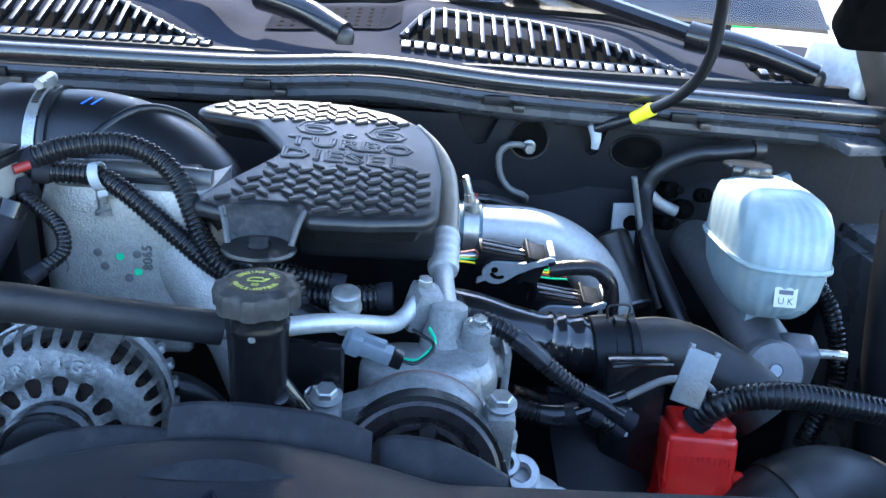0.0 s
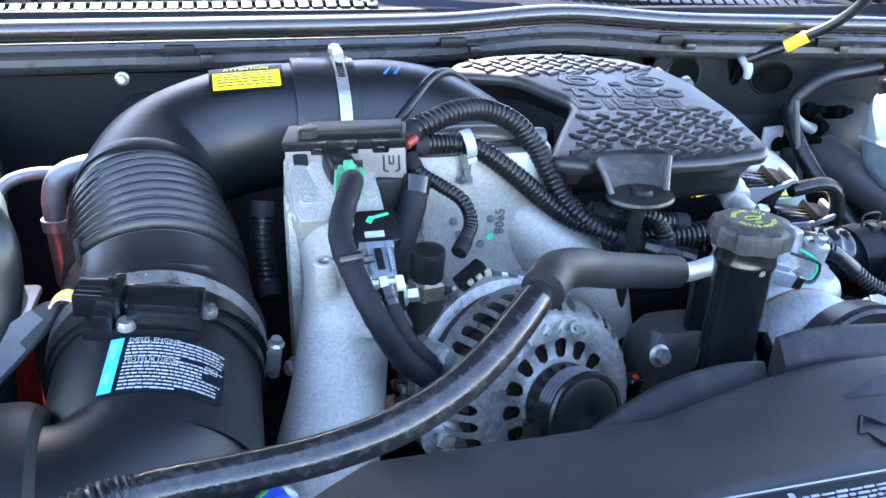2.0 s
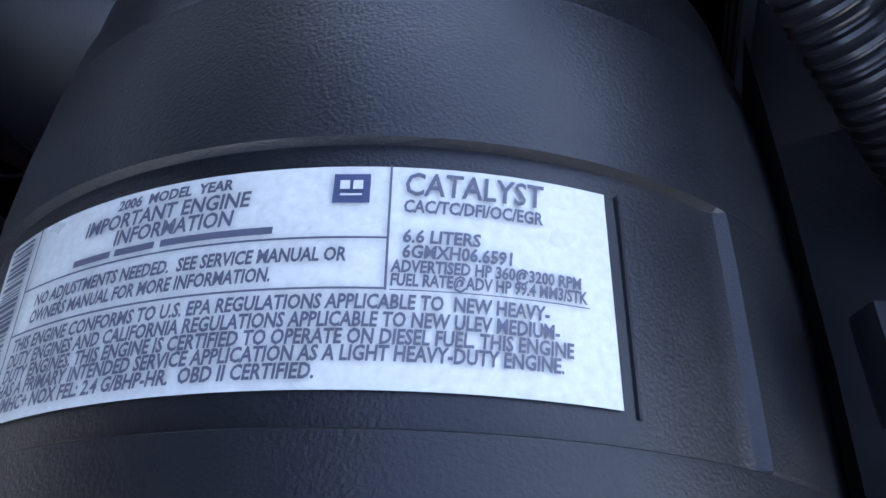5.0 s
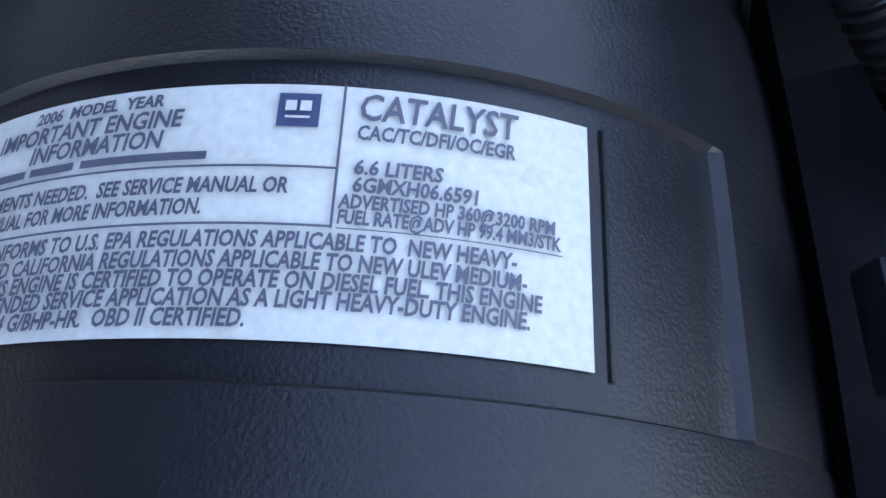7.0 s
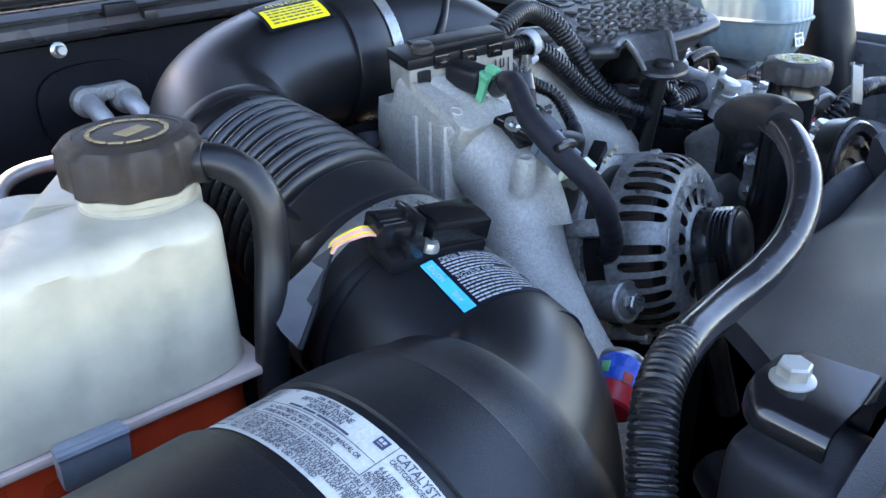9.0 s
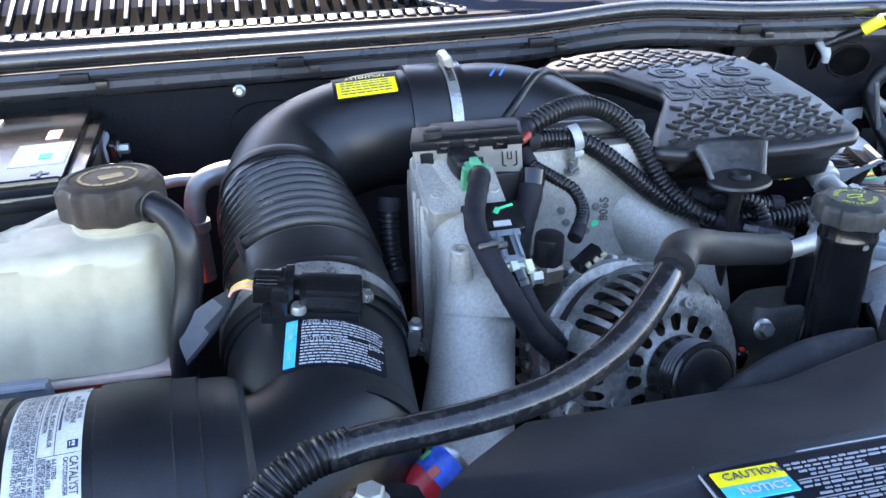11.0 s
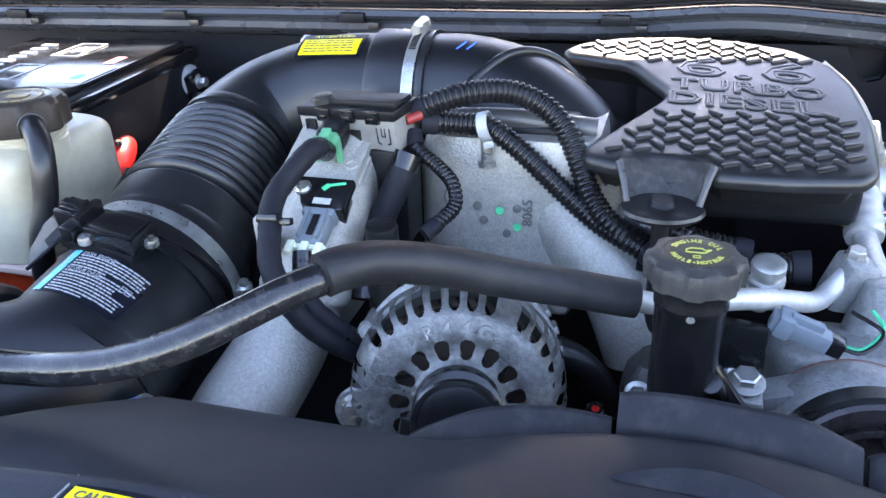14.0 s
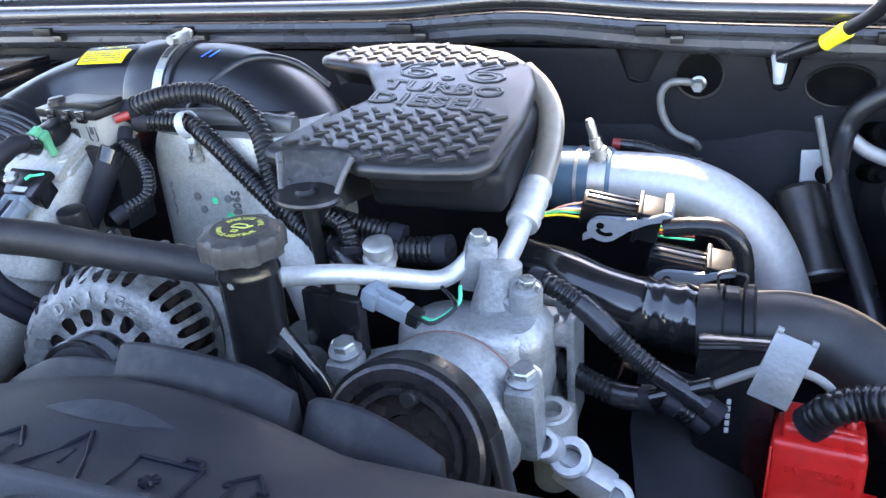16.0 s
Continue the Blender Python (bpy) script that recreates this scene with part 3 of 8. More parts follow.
    rbox(bm, (0.016, 0.16, 0.045), pose(sx * 0.81, 1.16, 1.37, -12), 0.003)
    part("bracket", bm, dark_steel, th)

# raised hood
hood = thing("hood", "raised steel hood with black insulation over the bay", "hood")
hm = pose(0, 1.06, 1.475, 123, 0, 0)
bm = B()
rbox(bm, (1.66, 1.25, 0.03), hm @ pose(0, 0.66, -0.0), 0.01)
part("skin", bm, body_paint, hood)
bm = B()
rbox(bm, (1.40, 1.0, 0.02), hm @ pose(0, 0.66, 0.027), 0.008)
part("insulation_pad", bm, firewall_mat, hood)
for sx in (-1, 1):
    bm = B()
    rbox(bm, (0.10, 0.34, 0.05), hm @ pose(sx * 0.76, 0.16, 0.04), 0.012)
    part("rear_brace", bm, dark_void, hood)

# ---- radiator cover, fan shroud ----
cover_t = thing("radiator_cover", "black textured plastic radiator cover with moulded symbols", "radiator cover")


def arch(x):
    """Rise of the cover's rear edge over the fan."""
    k = max(0.0, 1 - ((x - 0.165) / (0.125 if x < 0.165 else 0.115)) ** 2)
    return 0.0235 * k ** 1.25


SLOPE = [(0.487, 1.222), (0.487, 1.238), (0.4860, 1.2440), (0.4830, 1.2475), (0.478, 1.2500), (0.465, 1.2560), (0.448, 1.2632), (0.430, 1.2690), (0.412, 1.2722), (0.397, 1.2745), (0.3945, 1.2780), (0.3935, 1.2885), (0.3915, 1.2940), (0.389, 1.2945), (0.386, 1.2930)]
FOLD = [(-0.36, 0.3400), (-0.304, 0.3485), (-0.259, 0.3545), (-0.208, 0.3600), (-0.14, 0.3655), (-0.083, 0.3710), (0.0, 0.3775), (0.116, 0.3845), (0.25, 0.390), (0.75, 0.396)]


def fold(x):
    for (x0, y0), (x1, y1) in zip(FOLD, FOLD[1:]):
        if x <= x1:
            return y0 + (y1 - y0) * (x - x0) / (x1 - x0)
    return FOLD[-1][1]


def slope_at(x, y, z):
    u = (0.487 - y) / (0.487 - 0.389)
    return (x, 0.487 - u * (0.487 - fold(x)), z + arch(x) * max(0.0, min(1.0, (y - 0.425) / 0.055)))


bm = B()


def slope_left(y):
    """The end of the slope runs off at a slant towards the engine."""
    back = slope_at(-0.192, y, 0)[1]
    return -0.192 + 0.95 * max(0.0, back - 0.405)


grid(bm, [[slope_at(a + (0.72 - a) * i / 96, y, z) for a in (slope_left(y), ) for i in range(97)] for y, z in SLOPE])
part("rear_slope", bm, panel_plastic, cover_t)
bm = B()
DECK = [(0.0, 1.2930), (-0.005, 1.2915), (-0.012, 1.2915), (-0.185, 1.298), (-0.32, 1.296), (-0.38, 1.266), (-0.40, 1.166)]
grid(bm, [[(x, fold(x) - 0.003 + dy, z) for x in (-0.318 + 1.038 * i / 110 for i in range(111))] for dy, z in DECK])
part("front_deck", bm, panel_plastic, cover_t)
bm = B()
quad_strip(bm, [slope_at(slope_left(y), y, z) for y, z in SLOPE[1:]], [slope_at(slope_left(y) + 0.002, y, z - 0.016) for y, z in SLOPE[1:]])
part("end_cheek", bm, panel_plastic, cover_t)
bm = B()
bm.faces.new([bm.verts.new((-0.318, fold(-0.318) - 0.003 + dy, z)) for dy, z in DECK] + [bm.verts.new((-0.318, fold(-0.318), 1.16))])
part("end_cheek", bm, panel_plastic, cover_t)
# recessed oval latch in the deck
bm = B()
lathe(bm, [(1.0, 0.0), (1.06, 0.0016), (0.98, 0.0026), (0.84, 0.0016), (0.74, -0.0030), (0.10, -0.0036)], pose(-0.112, 0.336, 1.2932) @ Matrix.Diagonal((0.019, 0.0125, 1, 1)), 40)
part("latch_recess", bm, panel_plastic, cover_t)
bm = B()
lathe(bm, [(0.9, 0.0), (1.0, 0.0016), (0.8, 0.0040), (0.1, 0.0046)], pose(-0.112, 0.336, 1.2912) @ Matrix.Diagonal((0.012, 0.0075, 1, 1)), 32)
part("latch", bm, gloss_black, cover_t, "glossy black turn latch")

# moulded symbols on the slope: (x along, u up the slope)
sm = Matrix(((1, 0, 0, 0), (0, 0.985, 0.17, 0.4205), (0, -0.17, 0.985, 1.2708), (0, 0, 0, 1)))


def stroke(b, pts, w=0.0022, h=0.0016, m=sm, close=True):
    pts = list(pts) + ([pts[0]] if close else [])
    for (ax, ay), (cx, cy) in zip(pts, pts[1:]):
        d = math.hypot(cx - ax, cy - ay)
        rbox(b, (d + w * 0.8, w, h), m @ Matrix.Translation(((ax + cx) / 2, (ay + cy) / 2, h * 0.3)) @ Euler((0, 0, math.atan2(cy - ay, cx - ax))).to_matrix().to_4x4(), 0.0005, 1)


def on_slope(x, y):
    """Height of the rear slope over a point of the plan."""
    u = (0.487 - y) / (0.487 - fold(x))
    y0 = 0.487 - 0.098 * u
    for (ya, za), (yb, zb) in zip(SLOPE[3:], SLOPE[4:]):
        if yb <= y0 <= ya:
            return slope_at(x, y0, za + (zb - za) * (ya - y0) / (ya - yb))[2]
    return 1.2745


def symbol(label_, *strokes):
    b = B()
    for close, pts in strokes:
        line = []
        pts = list(pts) + ([pts[0]] if close else [])
        for (ax, ay), (cx, cy) in zip(pts, pts[1:]):
            n = max(2, int(math.hypot(cx - ax, cy - ay) / 0.002))
            line += [(ax + (cx - ax) * k / n, 0.4205 + ay + (cy - ay) * k / n) for k in range(n)]
        line.append((pts[-1][0], 0.4205 + pts[-1][1]))
        tube(b, [(x, y, on_slope(x, y) + 0.0006) for x, y in line], 0.0012, 8, 0.001)
    # strokes in black, painting the shade of the moulded grooves
    part("moulded_symbol_shade", b, label_black, cover_t, label_)


def shifted(pts, dx, dy):
    return [(x + dx, y + dy) for x, y in pts]


ARROW = [(-0.006, -0.024), (-0.006, -0.012), (-0.011, -0.012), (0, 0), (0.011, -0.012), (0.006, -0.012), (0.006, -0.024)]
symbol("moulded arrow outline", (True, shifted(ARROW, 0.127, 0.012)))
symbol("moulded arrow outline", (True, shifted(ARROW, 0.260, 0.018)))
symbol("moulded warning triangle", (True, shifted([(-0.019, -0.014), (0.019, -0.014), (0, 0.018)], 0.166, 0.0)), (False, shifted([(0, -0.005), (0, 0.006)], 0.166, 0.0)))
symbol("moulded battery outline", (True, shifted([(-0.017, -0.015), (0.017, -0.015), (0.017, 0.011), (-0.017, 0.011)], 0.2175, 0.0)), (True, shifted([(0.005, 0.011), (0.014, 0.011), (0.014, 0.016), (0.005, 0.016)], 0.2175, 0.0)),
       *[(False, shifted([(-0.005 * math.cos(a), -0.005 * math.sin(a)), (0.005 * math.cos(a), 0.005 * math.sin(a))], 0.2165, -0.003)) for a in (0.1, 0.9, 1.7, 2.5)])
# long finger recess
bm = B()
for side in (1,):
    rows = []
    for j in range(7):
        a = j / 6
        rows.append([(0.1655 + 0.0385 * u, 0.4500 + 0.0030 * u + 0.0050 * (1 - u * u) * (2 * a - 1), 1.2625 - 0.0012 * u + arch(0.1655 + 0.0385 * u) * 0.455 + 0.0004 + 0.0055 * (1 - u * u) * a) for u in (-1 + 2 * i / 24 for i in range(25))])
    grid(bm, rows)
part("finger_recess", bm, shroud_plastic, cover_t)
# round push plug and ridge in the front deck
bm = B()
lathe(bm, [(0.0180, 0), (0.0180, 0.0022), (0.0165, 0.0034), (0.0142, 0.0030), (0.0130, 0.0010), (0.0118, 0.0006), (0.0108, 0.0016), (0.005, 0.0018)], pose(0.197, 0.3650, 1.2914) @ Matrix.Diagonal((0.72, 0.72, 1, 1)), 36)
part("push_plug", bm, black_plastic, cover_t)
bm = B()
rbox(bm, (0.16, 0.10, 0.0022), pose(0.315, 0.305, 1.2940, -2.2), 0.001, 2)
part("raised_pad", bm, panel_plastic, cover_t)
bm = B()
tube(bm, [(-0.301, 0.3385, 1.2924), (-0.250, 0.3405, 1.2926), (-0.205, 0.3425, 1.2926), (-0.166, 0.3440, 1.2928), (-0.155, 0.336, 1.2932), (-0.152, 0.300, 1.2950), (-0.150, 0.27, 1.2960)], 0.0018, 8, 0.004)
part("ridge", bm, panel_plastic, cover_t)

# warning sticker
dm = pose(0.0, 0.0, 0.0)
sticker = thing("warning_sticker", "black warning sticker with yellow and blue headings on the radiator cover", "sticker")
STX0, STX1, STY0, STY1 = -0.076, 0.124, 0.258, 0.3715


def deck_z(y):
    return 1.2922 + (0.372 - y) * 0.0376


def deck(b, x0, x1, y0, y1, up):
    rbox(b, (x1 - x0, y1 - y0, 0.0008), pose((x0 + x1) / 2, (y0 + y1) / 2, deck_z((y0 + y1) / 2) + up, -2.28), 0.0002, 1)


def rounded_plate(b, x0, x1, y0, y1, r, up, thick=0.0008):
    pts = []
    for cx, cy, a0 in ((x1 - r, y1 - r, 0), (x0 + r, y1 - r, 90), (x0 + r, y0 + r, 180), (x1 - r, y0 + r, 270)):
        pts += [(cx + r * math.cos(radians(a0 + 22.5 * i)), cy + r * math.sin(radians(a0 + 22.5 * i))) for i in range(5)]
    lower = [b.verts.new((x, y, deck_z(y) + up - thick)) for x, y in pts]
    upper = [b.verts.new((x, y, deck_z(y) + up)) for x, y in pts]
    b.faces.new(upper)
    for i in range(len(pts)):
        b.faces.new((lower[i], lower[(i + 1) % len(pts)], upper[(i + 1) % len(pts)], upper[i]))
    return pts


bm = B()
rim = rounded_plate(bm, STX0 - 0.002, STX1 + 0.002, STY0 - 0.002, STY1 + 0.002, 0.007, 0.0012)
part("border", bm, panel_plastic, sticker)
# pale grey line painting the highlight on the moulded border
bm = B()
tube(bm, [(x, y, deck_z(y) + 0.0010) for x, y in rim + rim[:1]], 0.0006, 8, 0.004)
part("border_highlight", bm, label_grey, sticker)
bm = B()
rounded_plate(bm, STX0, STX1, STY0, STY1, 0.006, 0.0016)
part("backing", bm, label_black, sticker)
for k, (mat_, words) in enumerate(((yellow_label, "CAUTION"), (label_cyan, "NOTICE"), (yellow_label, "ATTENTION"), (label_cyan, "AVIS"))):
    y1 = STY1 - 0.003 - (0.0095 * (k % 2)) - (0.036 if k > 1 else 0)
    bm = B()
    deck(bm, STX0 + 0.002, STX0 + 0.034, y1 - 0.0092, y1, 0.0018)
    block = part("heading", bm, mat_, sticker)
    bm = merge(B(), lettering(words, 0.0062, 0.0002), pose(STX0 + 0.0195, y1 - 0.0048, deck_z(y1) + 0.0030, -2.28))
    part("printed_word", bm, label_ink if k % 2 == 0 else ink_white, block)
bm = B()
for x in (STX0 + 0.005, STX0 + 0.018):
    y = STY1 - 0.0255
    for x0_, x1_, y0_, y1_ in ((0, 0.010, 0, 0.0012), (0, 0.010, -0.0075, -0.0063), (0, 0.0012, -0.0075, 0.0012), (0.0088, 0.010, -0.0075, 0.0012), (0.0044, 0.0056, -0.0066, 0.0)):
        deck(bm, x + x0_, x + x1_, y + y0_, y + y1_, 0.0018)
part("book_symbols", bm, ink_white, sticker)
rng = random.Random(4)
bm = B()
y = STY1 - 0.0050
row = 0
while y > STY0 + 0.005:
    if row % 5 == 4:
        deck(bm, STX0 + 0.036, STX1 - 0.006, y - 0.0006, y - 0.0002, 0.0018)
        y -= 0.0014
        row += 1
        continue
    full = row % 5 < 2
    for c0, c1 in ((STX0 + 0.036, STX0 + 0.100), (STX0 + 0.106, STX1 - 0.008)):
        x = c0 + (0 if full else rng.choice((0.004, 0.008)))
        stop = c1 - (rng.choice((0, 0.002)) if full else rng.choice((0.004, 0.016, 0.028)))
        while x < stop:
            w = rng.uniform(0.0016, 0.0062)
            deck(bm, x, min(x + w, stop), y - 0.0013, y - 0.0001 * rng.randint(0, 4), 0.0018)
            x += w + 0.0011
    y -= 0.00265
    row += 1
part("small_print", bm, ink_grey, sticker)
# thin pale strip slanting across the print
bm = B()
rbox(bm, (0.0026, 0.112, 0.0006), pose(STX0 + 0.099, 0.3135, deck_z(0.3135) + 0.0026, -2.28, 0, -9), 0.0002, 1)
part("pale_streak", bm, label_grey, sticker)

# fan shroud: two curved lips round the fan
shroud = thing("fan_shroud", "dusty black plastic fan shroud with a curved upper lip", "fan shroud")


def lip(crest_, y):
    """One curved strip: a leaning front face, a rounded crest and a back; crest_ lists (x, z) along its top."""
    b = B()
    line, _ = spline([(x, 0, z) for x, z in crest_], 0.003)
    rows = [[(p.x, y + dy, p.z + dz) for p in line] for dy, dz in ((-0.022, -0.060), (-0.016, -0.0200), (-0.0012, -0.0008), (0.0, 0.0), (0.0022, 0.0), (0.0032, -0.001), (0.0036, -0.010), (0.0036, -0.060))]
    grid(b, rows)
    for e in (0, -1):
        b.faces.new([b.verts.new(r[e]) for r in rows])
    part("curved_lip", b, shroud_plastic, shroud)


lip([(0.010, 1.216), (0.020, 1.229), (0.048, 1.2465), (0.070, 1.2550), (0.100, 1.2592), (0.125, 1.2580)], 0.507)
lip([(0.128, 1.2765), (0.140, 1.2790), (0.165, 1.2797), (0.195, 1.2775), (0.215, 1.2745), (0.2385, 1.2640)], 0.503)
lip([(0.2430, 1.2560), (0.250, 1.2592), (0.265, 1.2590), (0.2802, 1.2556), (0.300, 1.2465), (0.3180, 1.2350)], 0.508)
bm = B()
strip_profile(bm, [(0.530, 1.12), (0.520, 1.165), (0.49, 1.18)], 0.335, 0.62, 12)
part("side_shelf", bm, shroud_plastic, shroud)

# bolted bracket beside the cover
brk = thing("cover_bracket", "black folded steel bracket bolted beside the radiator cover", "bracket")
bm = B()
LIPS = [(0.0, 0.0), (0.012, 0.0), (0.0205, -0.0006), (0.0245, -0.0030), (0.0262, -0.0070), (0.0264, -0.0125), (0.0240, -0.0126), (0.0238, -0.0075), (0.0222, -0.0045), (0.0195, -0.0030), (0.012, -0.0026), (0.0, -0.0026)]
rows = []
for k in range(13):
    y = 0.3665 + 0.0370 * k / 12
    pull = 0.010 * max(0.0, (k - 8) / 4) ** 2
    rows.append([(-0.2145 - d + (pull if d > 0.011 else 0), y, 1.2895 + h) for d, h in LIPS])
grid(bm, rows)
for r in (rows[0], rows[-1]):
    bm.faces.new([bm.verts.new(q) for q in r])
part("folded_plate", bm, gloss_black, brk)
bm = B()
prism(bm, [(-0.2150, 0.3665), (-0.2150, 0.4035), (-0.2050, 0.4035), (-0.1960, 0.398), (-0.1900, 0.3690)], 1.2869, 1.2895, None, 0.0006, 1)
part("bolted_leaf", bm, gloss_black, brk)
bm = B()
hexhead(bm, pose(-0.2180, 0.3915, 1.2890, 0, 0, 12), 0.0115, 0.0085, 0.0088)
part("bolt", bm, white_zinc, brk, "bright zinc hex bolt")
tankr = thing("radiator_end_tank", "ribbed black radiator end tank beside the shroud", "radiator tank")
bm = B()
rbox(bm, (0.050, 0.052, 0.25), pose(-0.2150, 0.380, 1.140), 0.012, 3)
part("body", bm, panel_plastic, tankr)
for k in range(3):
    bm = B()
    rbox(bm, (0.008, 0.056, 0.20), pose(-0.232 + 0.017 * k, 0.380, 1.12), 0.003)
    part("rib", bm, panel_plastic, tankr)
stubs = thing("hose_connection", "black rubber hose stub with a wire spring clamp", "hose stub")
bm = B()
tube(bm, [(-0.150, 0.445, 1.165), (-0.165, 0.425, 1.165), (-0.19, 0.40, 1.16)], 0.016, 16, 0.004)
part("stub", bm, rubber, stubs)
bm = B()
tube(bm, [(-0.163 + 0.019 * math.cos(a), 0.428, 1.165 + 0.019 * math.sin(a)) for a in (i * 0.5 for i in range(13))], 0.0016, 8, 0.003)
part("wire_clamp", bm, zinc, stubs)


# ---- passenger side: battery, coolant tank, air cleaner, intake tract ----
batt = thing("battery", "black car battery with printed top label and side terminals", "battery")
bm_ = pose(-0.5180, 0.8950, 0.0220, 0, 0, 4)
bm = B()
rbox(bm, (0.215, 0.255, 0.185), bm_ @ pose(0, 0, 1.195), 0.006)
part("case", bm, black_plastic, batt)
bm = B()
rbox(bm, (0.222, 0.262, 0.014), bm_ @ pose(0, 0, 1.284), 0.004)
part("lid_rim", bm, gloss_black, batt)
bm = B()
rbox(bm, (0.200, 0.240, 0.012), bm_ @ pose(0, 0, 1.2945), 0.004)
part("lid", bm, gloss_black, batt)
bm = B()
for x, y, w, h in ((0.075, -0.050, 0.044, 0.064), ):
    rbox(bm, (w, h, 0.0008), bm_ @ pose(x, y, 1.3008), 0.0002, 1)
part("white_sticker", bm, label_white, batt)
bm = B()
stroke(bm, [(-0.016, -0.03), (0.016, -0.03), (0.016, 0.03), (-0.016, 0.03)], 0.002, 0.001, bm_ @ pose(0.005, 0.055, 1.3008))
stroke(bm, [(-0.016, -0.03), (0.016, -0.03), (0.016, 0.03), (-0.016, 0.03)], 0.002, 0.001, bm_ @ pose(-0.005, -0.045, 1.3008))
for k in range(9):
    rbox(bm, (0.018, 0.009, 0.0008), bm_ @ pose(-0.050, -0.075 + 0.019 * k, 1.3008, 0, 0, 0), 0.0002, 1)
for k in range(5):
    rbox(bm, (0.004, 0.020 + 0.004 * (k % 2), 0.0008), bm_ @ pose(0.000 + 0.005 * k, 0.055, 1.3012), 0.0002, 1)
part("printed_marks", bm, ink_white, batt)
bm = B()
rbox(bm, (0.010, 0.014, 0.0008), bm_ @ pose(0.080, -0.060, 1.3016), 0.0002, 1)
part("green_mark", bm, paint_green, batt)
bm = B()
rbox(bm, (0.012, 0.030, 0.0008), bm_ @ pose(0.078, 0.010, 1.3010), 0.0002, 1)
part("red_mark", bm, material("faded_red_print", (0.45, 0.16, 0.16), 0.5, bump=0), batt)
bm = B()
rbox(bm, (0.014, 0.003, 0.0012), bm_ @ pose(0.082, -0.108, 1.3010), 0.0003, 1)
rbox(bm, (0.003, 0.014, 0.0012), bm_ @ pose(0.082, -0.108, 1.3010), 0.0003, 1)
part("plus_mark", bm, label_ink, batt)
bm = B()
lathe(bm, [(0.018, 0), (0.018, 0.006), (0.012, 0.008)], basis((-0.4210, 1.0060, 1.2780), (1, 0, 0)), 24)
part("terminal_base", bm, white_clip, batt)
bm = B()
rbox(bm, (0.012, 0.028, 0.032), pose(-0.4110, 1.005, 1.273, 12), 0.005)
part("terminal_cover", bm, gloss_black, batt)
bm = B()
hexhead(bm, basis((-0.4060, 1.0050, 1.2770), (1, -0.1, 0)), 0.010, 0.012, 0.009)
part("terminal_bolt", bm, zinc, batt)
bm = B()
tube(bm, [(-0.4040, 1.002, 1.262), (-0.3980, 0.990, 1.235), (-0.402, 0.985, 1.20), (-0.41, 0.98, 1.13)], 0.010, 12, 0.006)
solo("battery_cable", bm, rubber, "thick black battery cable hanging from the terminal", "cable")
red_t = thing("positive_cable_boot", "red rubber boot on the positive battery terminal", "cable boot")
bm = B()
tube(bm, [(-0.412, 0.862, 1.246), (-0.405, 0.848, 1.246), (-0.398, 0.830, 1.240), (-0.394, 0.814, 1.225), (-0.393, 0.806, 1.200)], lambda u: 0.0090 + 0.0050 * math.sin(math.pi * min(1.0, 0.15 + u)), 18, 0.005)
part("boot", bm, red_plastic, red_t)
bm = B()
tube(bm, [(-0.390, 0.808, 1.210), (-0.391, 0.805, 1.17), (-0.395, 0.81, 1.12)], 0.009, 12, 0.006)
part("cable", bm, rubber, red_t)
bm = B()
lathe(bm, [(0.0035, -0.002), (0.0035, 0.008), (0.0022, 0.010)], basis((-0.399, 0.836, 1.252), (0.2, -0.3, 1)), 14)
part("stud", bm, zinc, red_t)

# coolant tank
tank = thing("coolant_tank", "milky plastic coolant tank with orange coolant in its base", "coolant tank")
tm = pose(-0.4485, 0.6920, 0, 0, 0, -1.5)


def tank_top(x, y):
    """Height of the moulded top: a flat part round the filler, then slanting pillows stepping down."""
    s_ = -(x - 0.002 - (y + 0.068) * 0.62)
    z = 0.0
    for at, down in ((0.000, 0.012), (0.036, 0.012), (0.074, 0.010)):
        e = min(1.0, max(0.0, (s_ - at) / 0.014))
        z -= down * e * e * (3 - 2 * e)
    if s_ > 0.014:
        z += 0.0035 * math.sin(math.pi * ((s_ - 0.014) % 0.038) / 0.038)
    return z


def tank_shell(b, w, d, z0, z1, n=44, stepped=True):
    """A soft-cornered moulded shell with shallow flutes and a rounded, stepped top."""
    rings = []
    m_ = 4 * n
    round_ = 0.013 if stepped else 0.004
    levels = [(0.0, k / 10) for k in range(10)] + [(round_ * (1 - math.cos(a)), a) for a in (math.pi / 2 * k / 6 for k in range(7))] + [(0.024, 9), (0.036, 9), (0.048, 9), (0.058, 9)]
    for j, (inset, mark) in enumerate(levels):
        ring = []
        for i in range(m_):
            a = 2 * math.pi * i / m_
            c, s = math.cos(a), math.sin(a)
            f = (abs(c) ** 7 + abs(s) ** 7) ** (-1 / 7)
            x, y = (w / 2 - inset) * c * f, (d / 2 - inset) * s * f
            high = z1 + (tank_top(x, y) if stepped else 0.0)
            side_top = high - round_
            if j < 10:
                v = mark
                z = z0 + (side_top - z0) * v
                lean = 0.0010 * v
                x, y = x * (1 - lean / (w / 2)), y * (1 - lean / (d / 2))
            else:
                v = 1.0
                x, y = x * (1 - 0.0010 / (w / 2)), y * (1 - 0.0010 / (d / 2))
                z = side_top + round_ * math.sin(mark) if j < 17 else high
            if abs(s) > 0.5 and j < 12:
                g = 0.5 + 0.5 * math.cos((x + 0.010) * 2 * math.pi / 0.046)
                y -= math.copysign(1, s) * 0.0030 * g ** 3 * min(1, v * 8)
            ring.append(b.verts.new(tm @ Vector((x, y, z))))
        rings.append(ring)
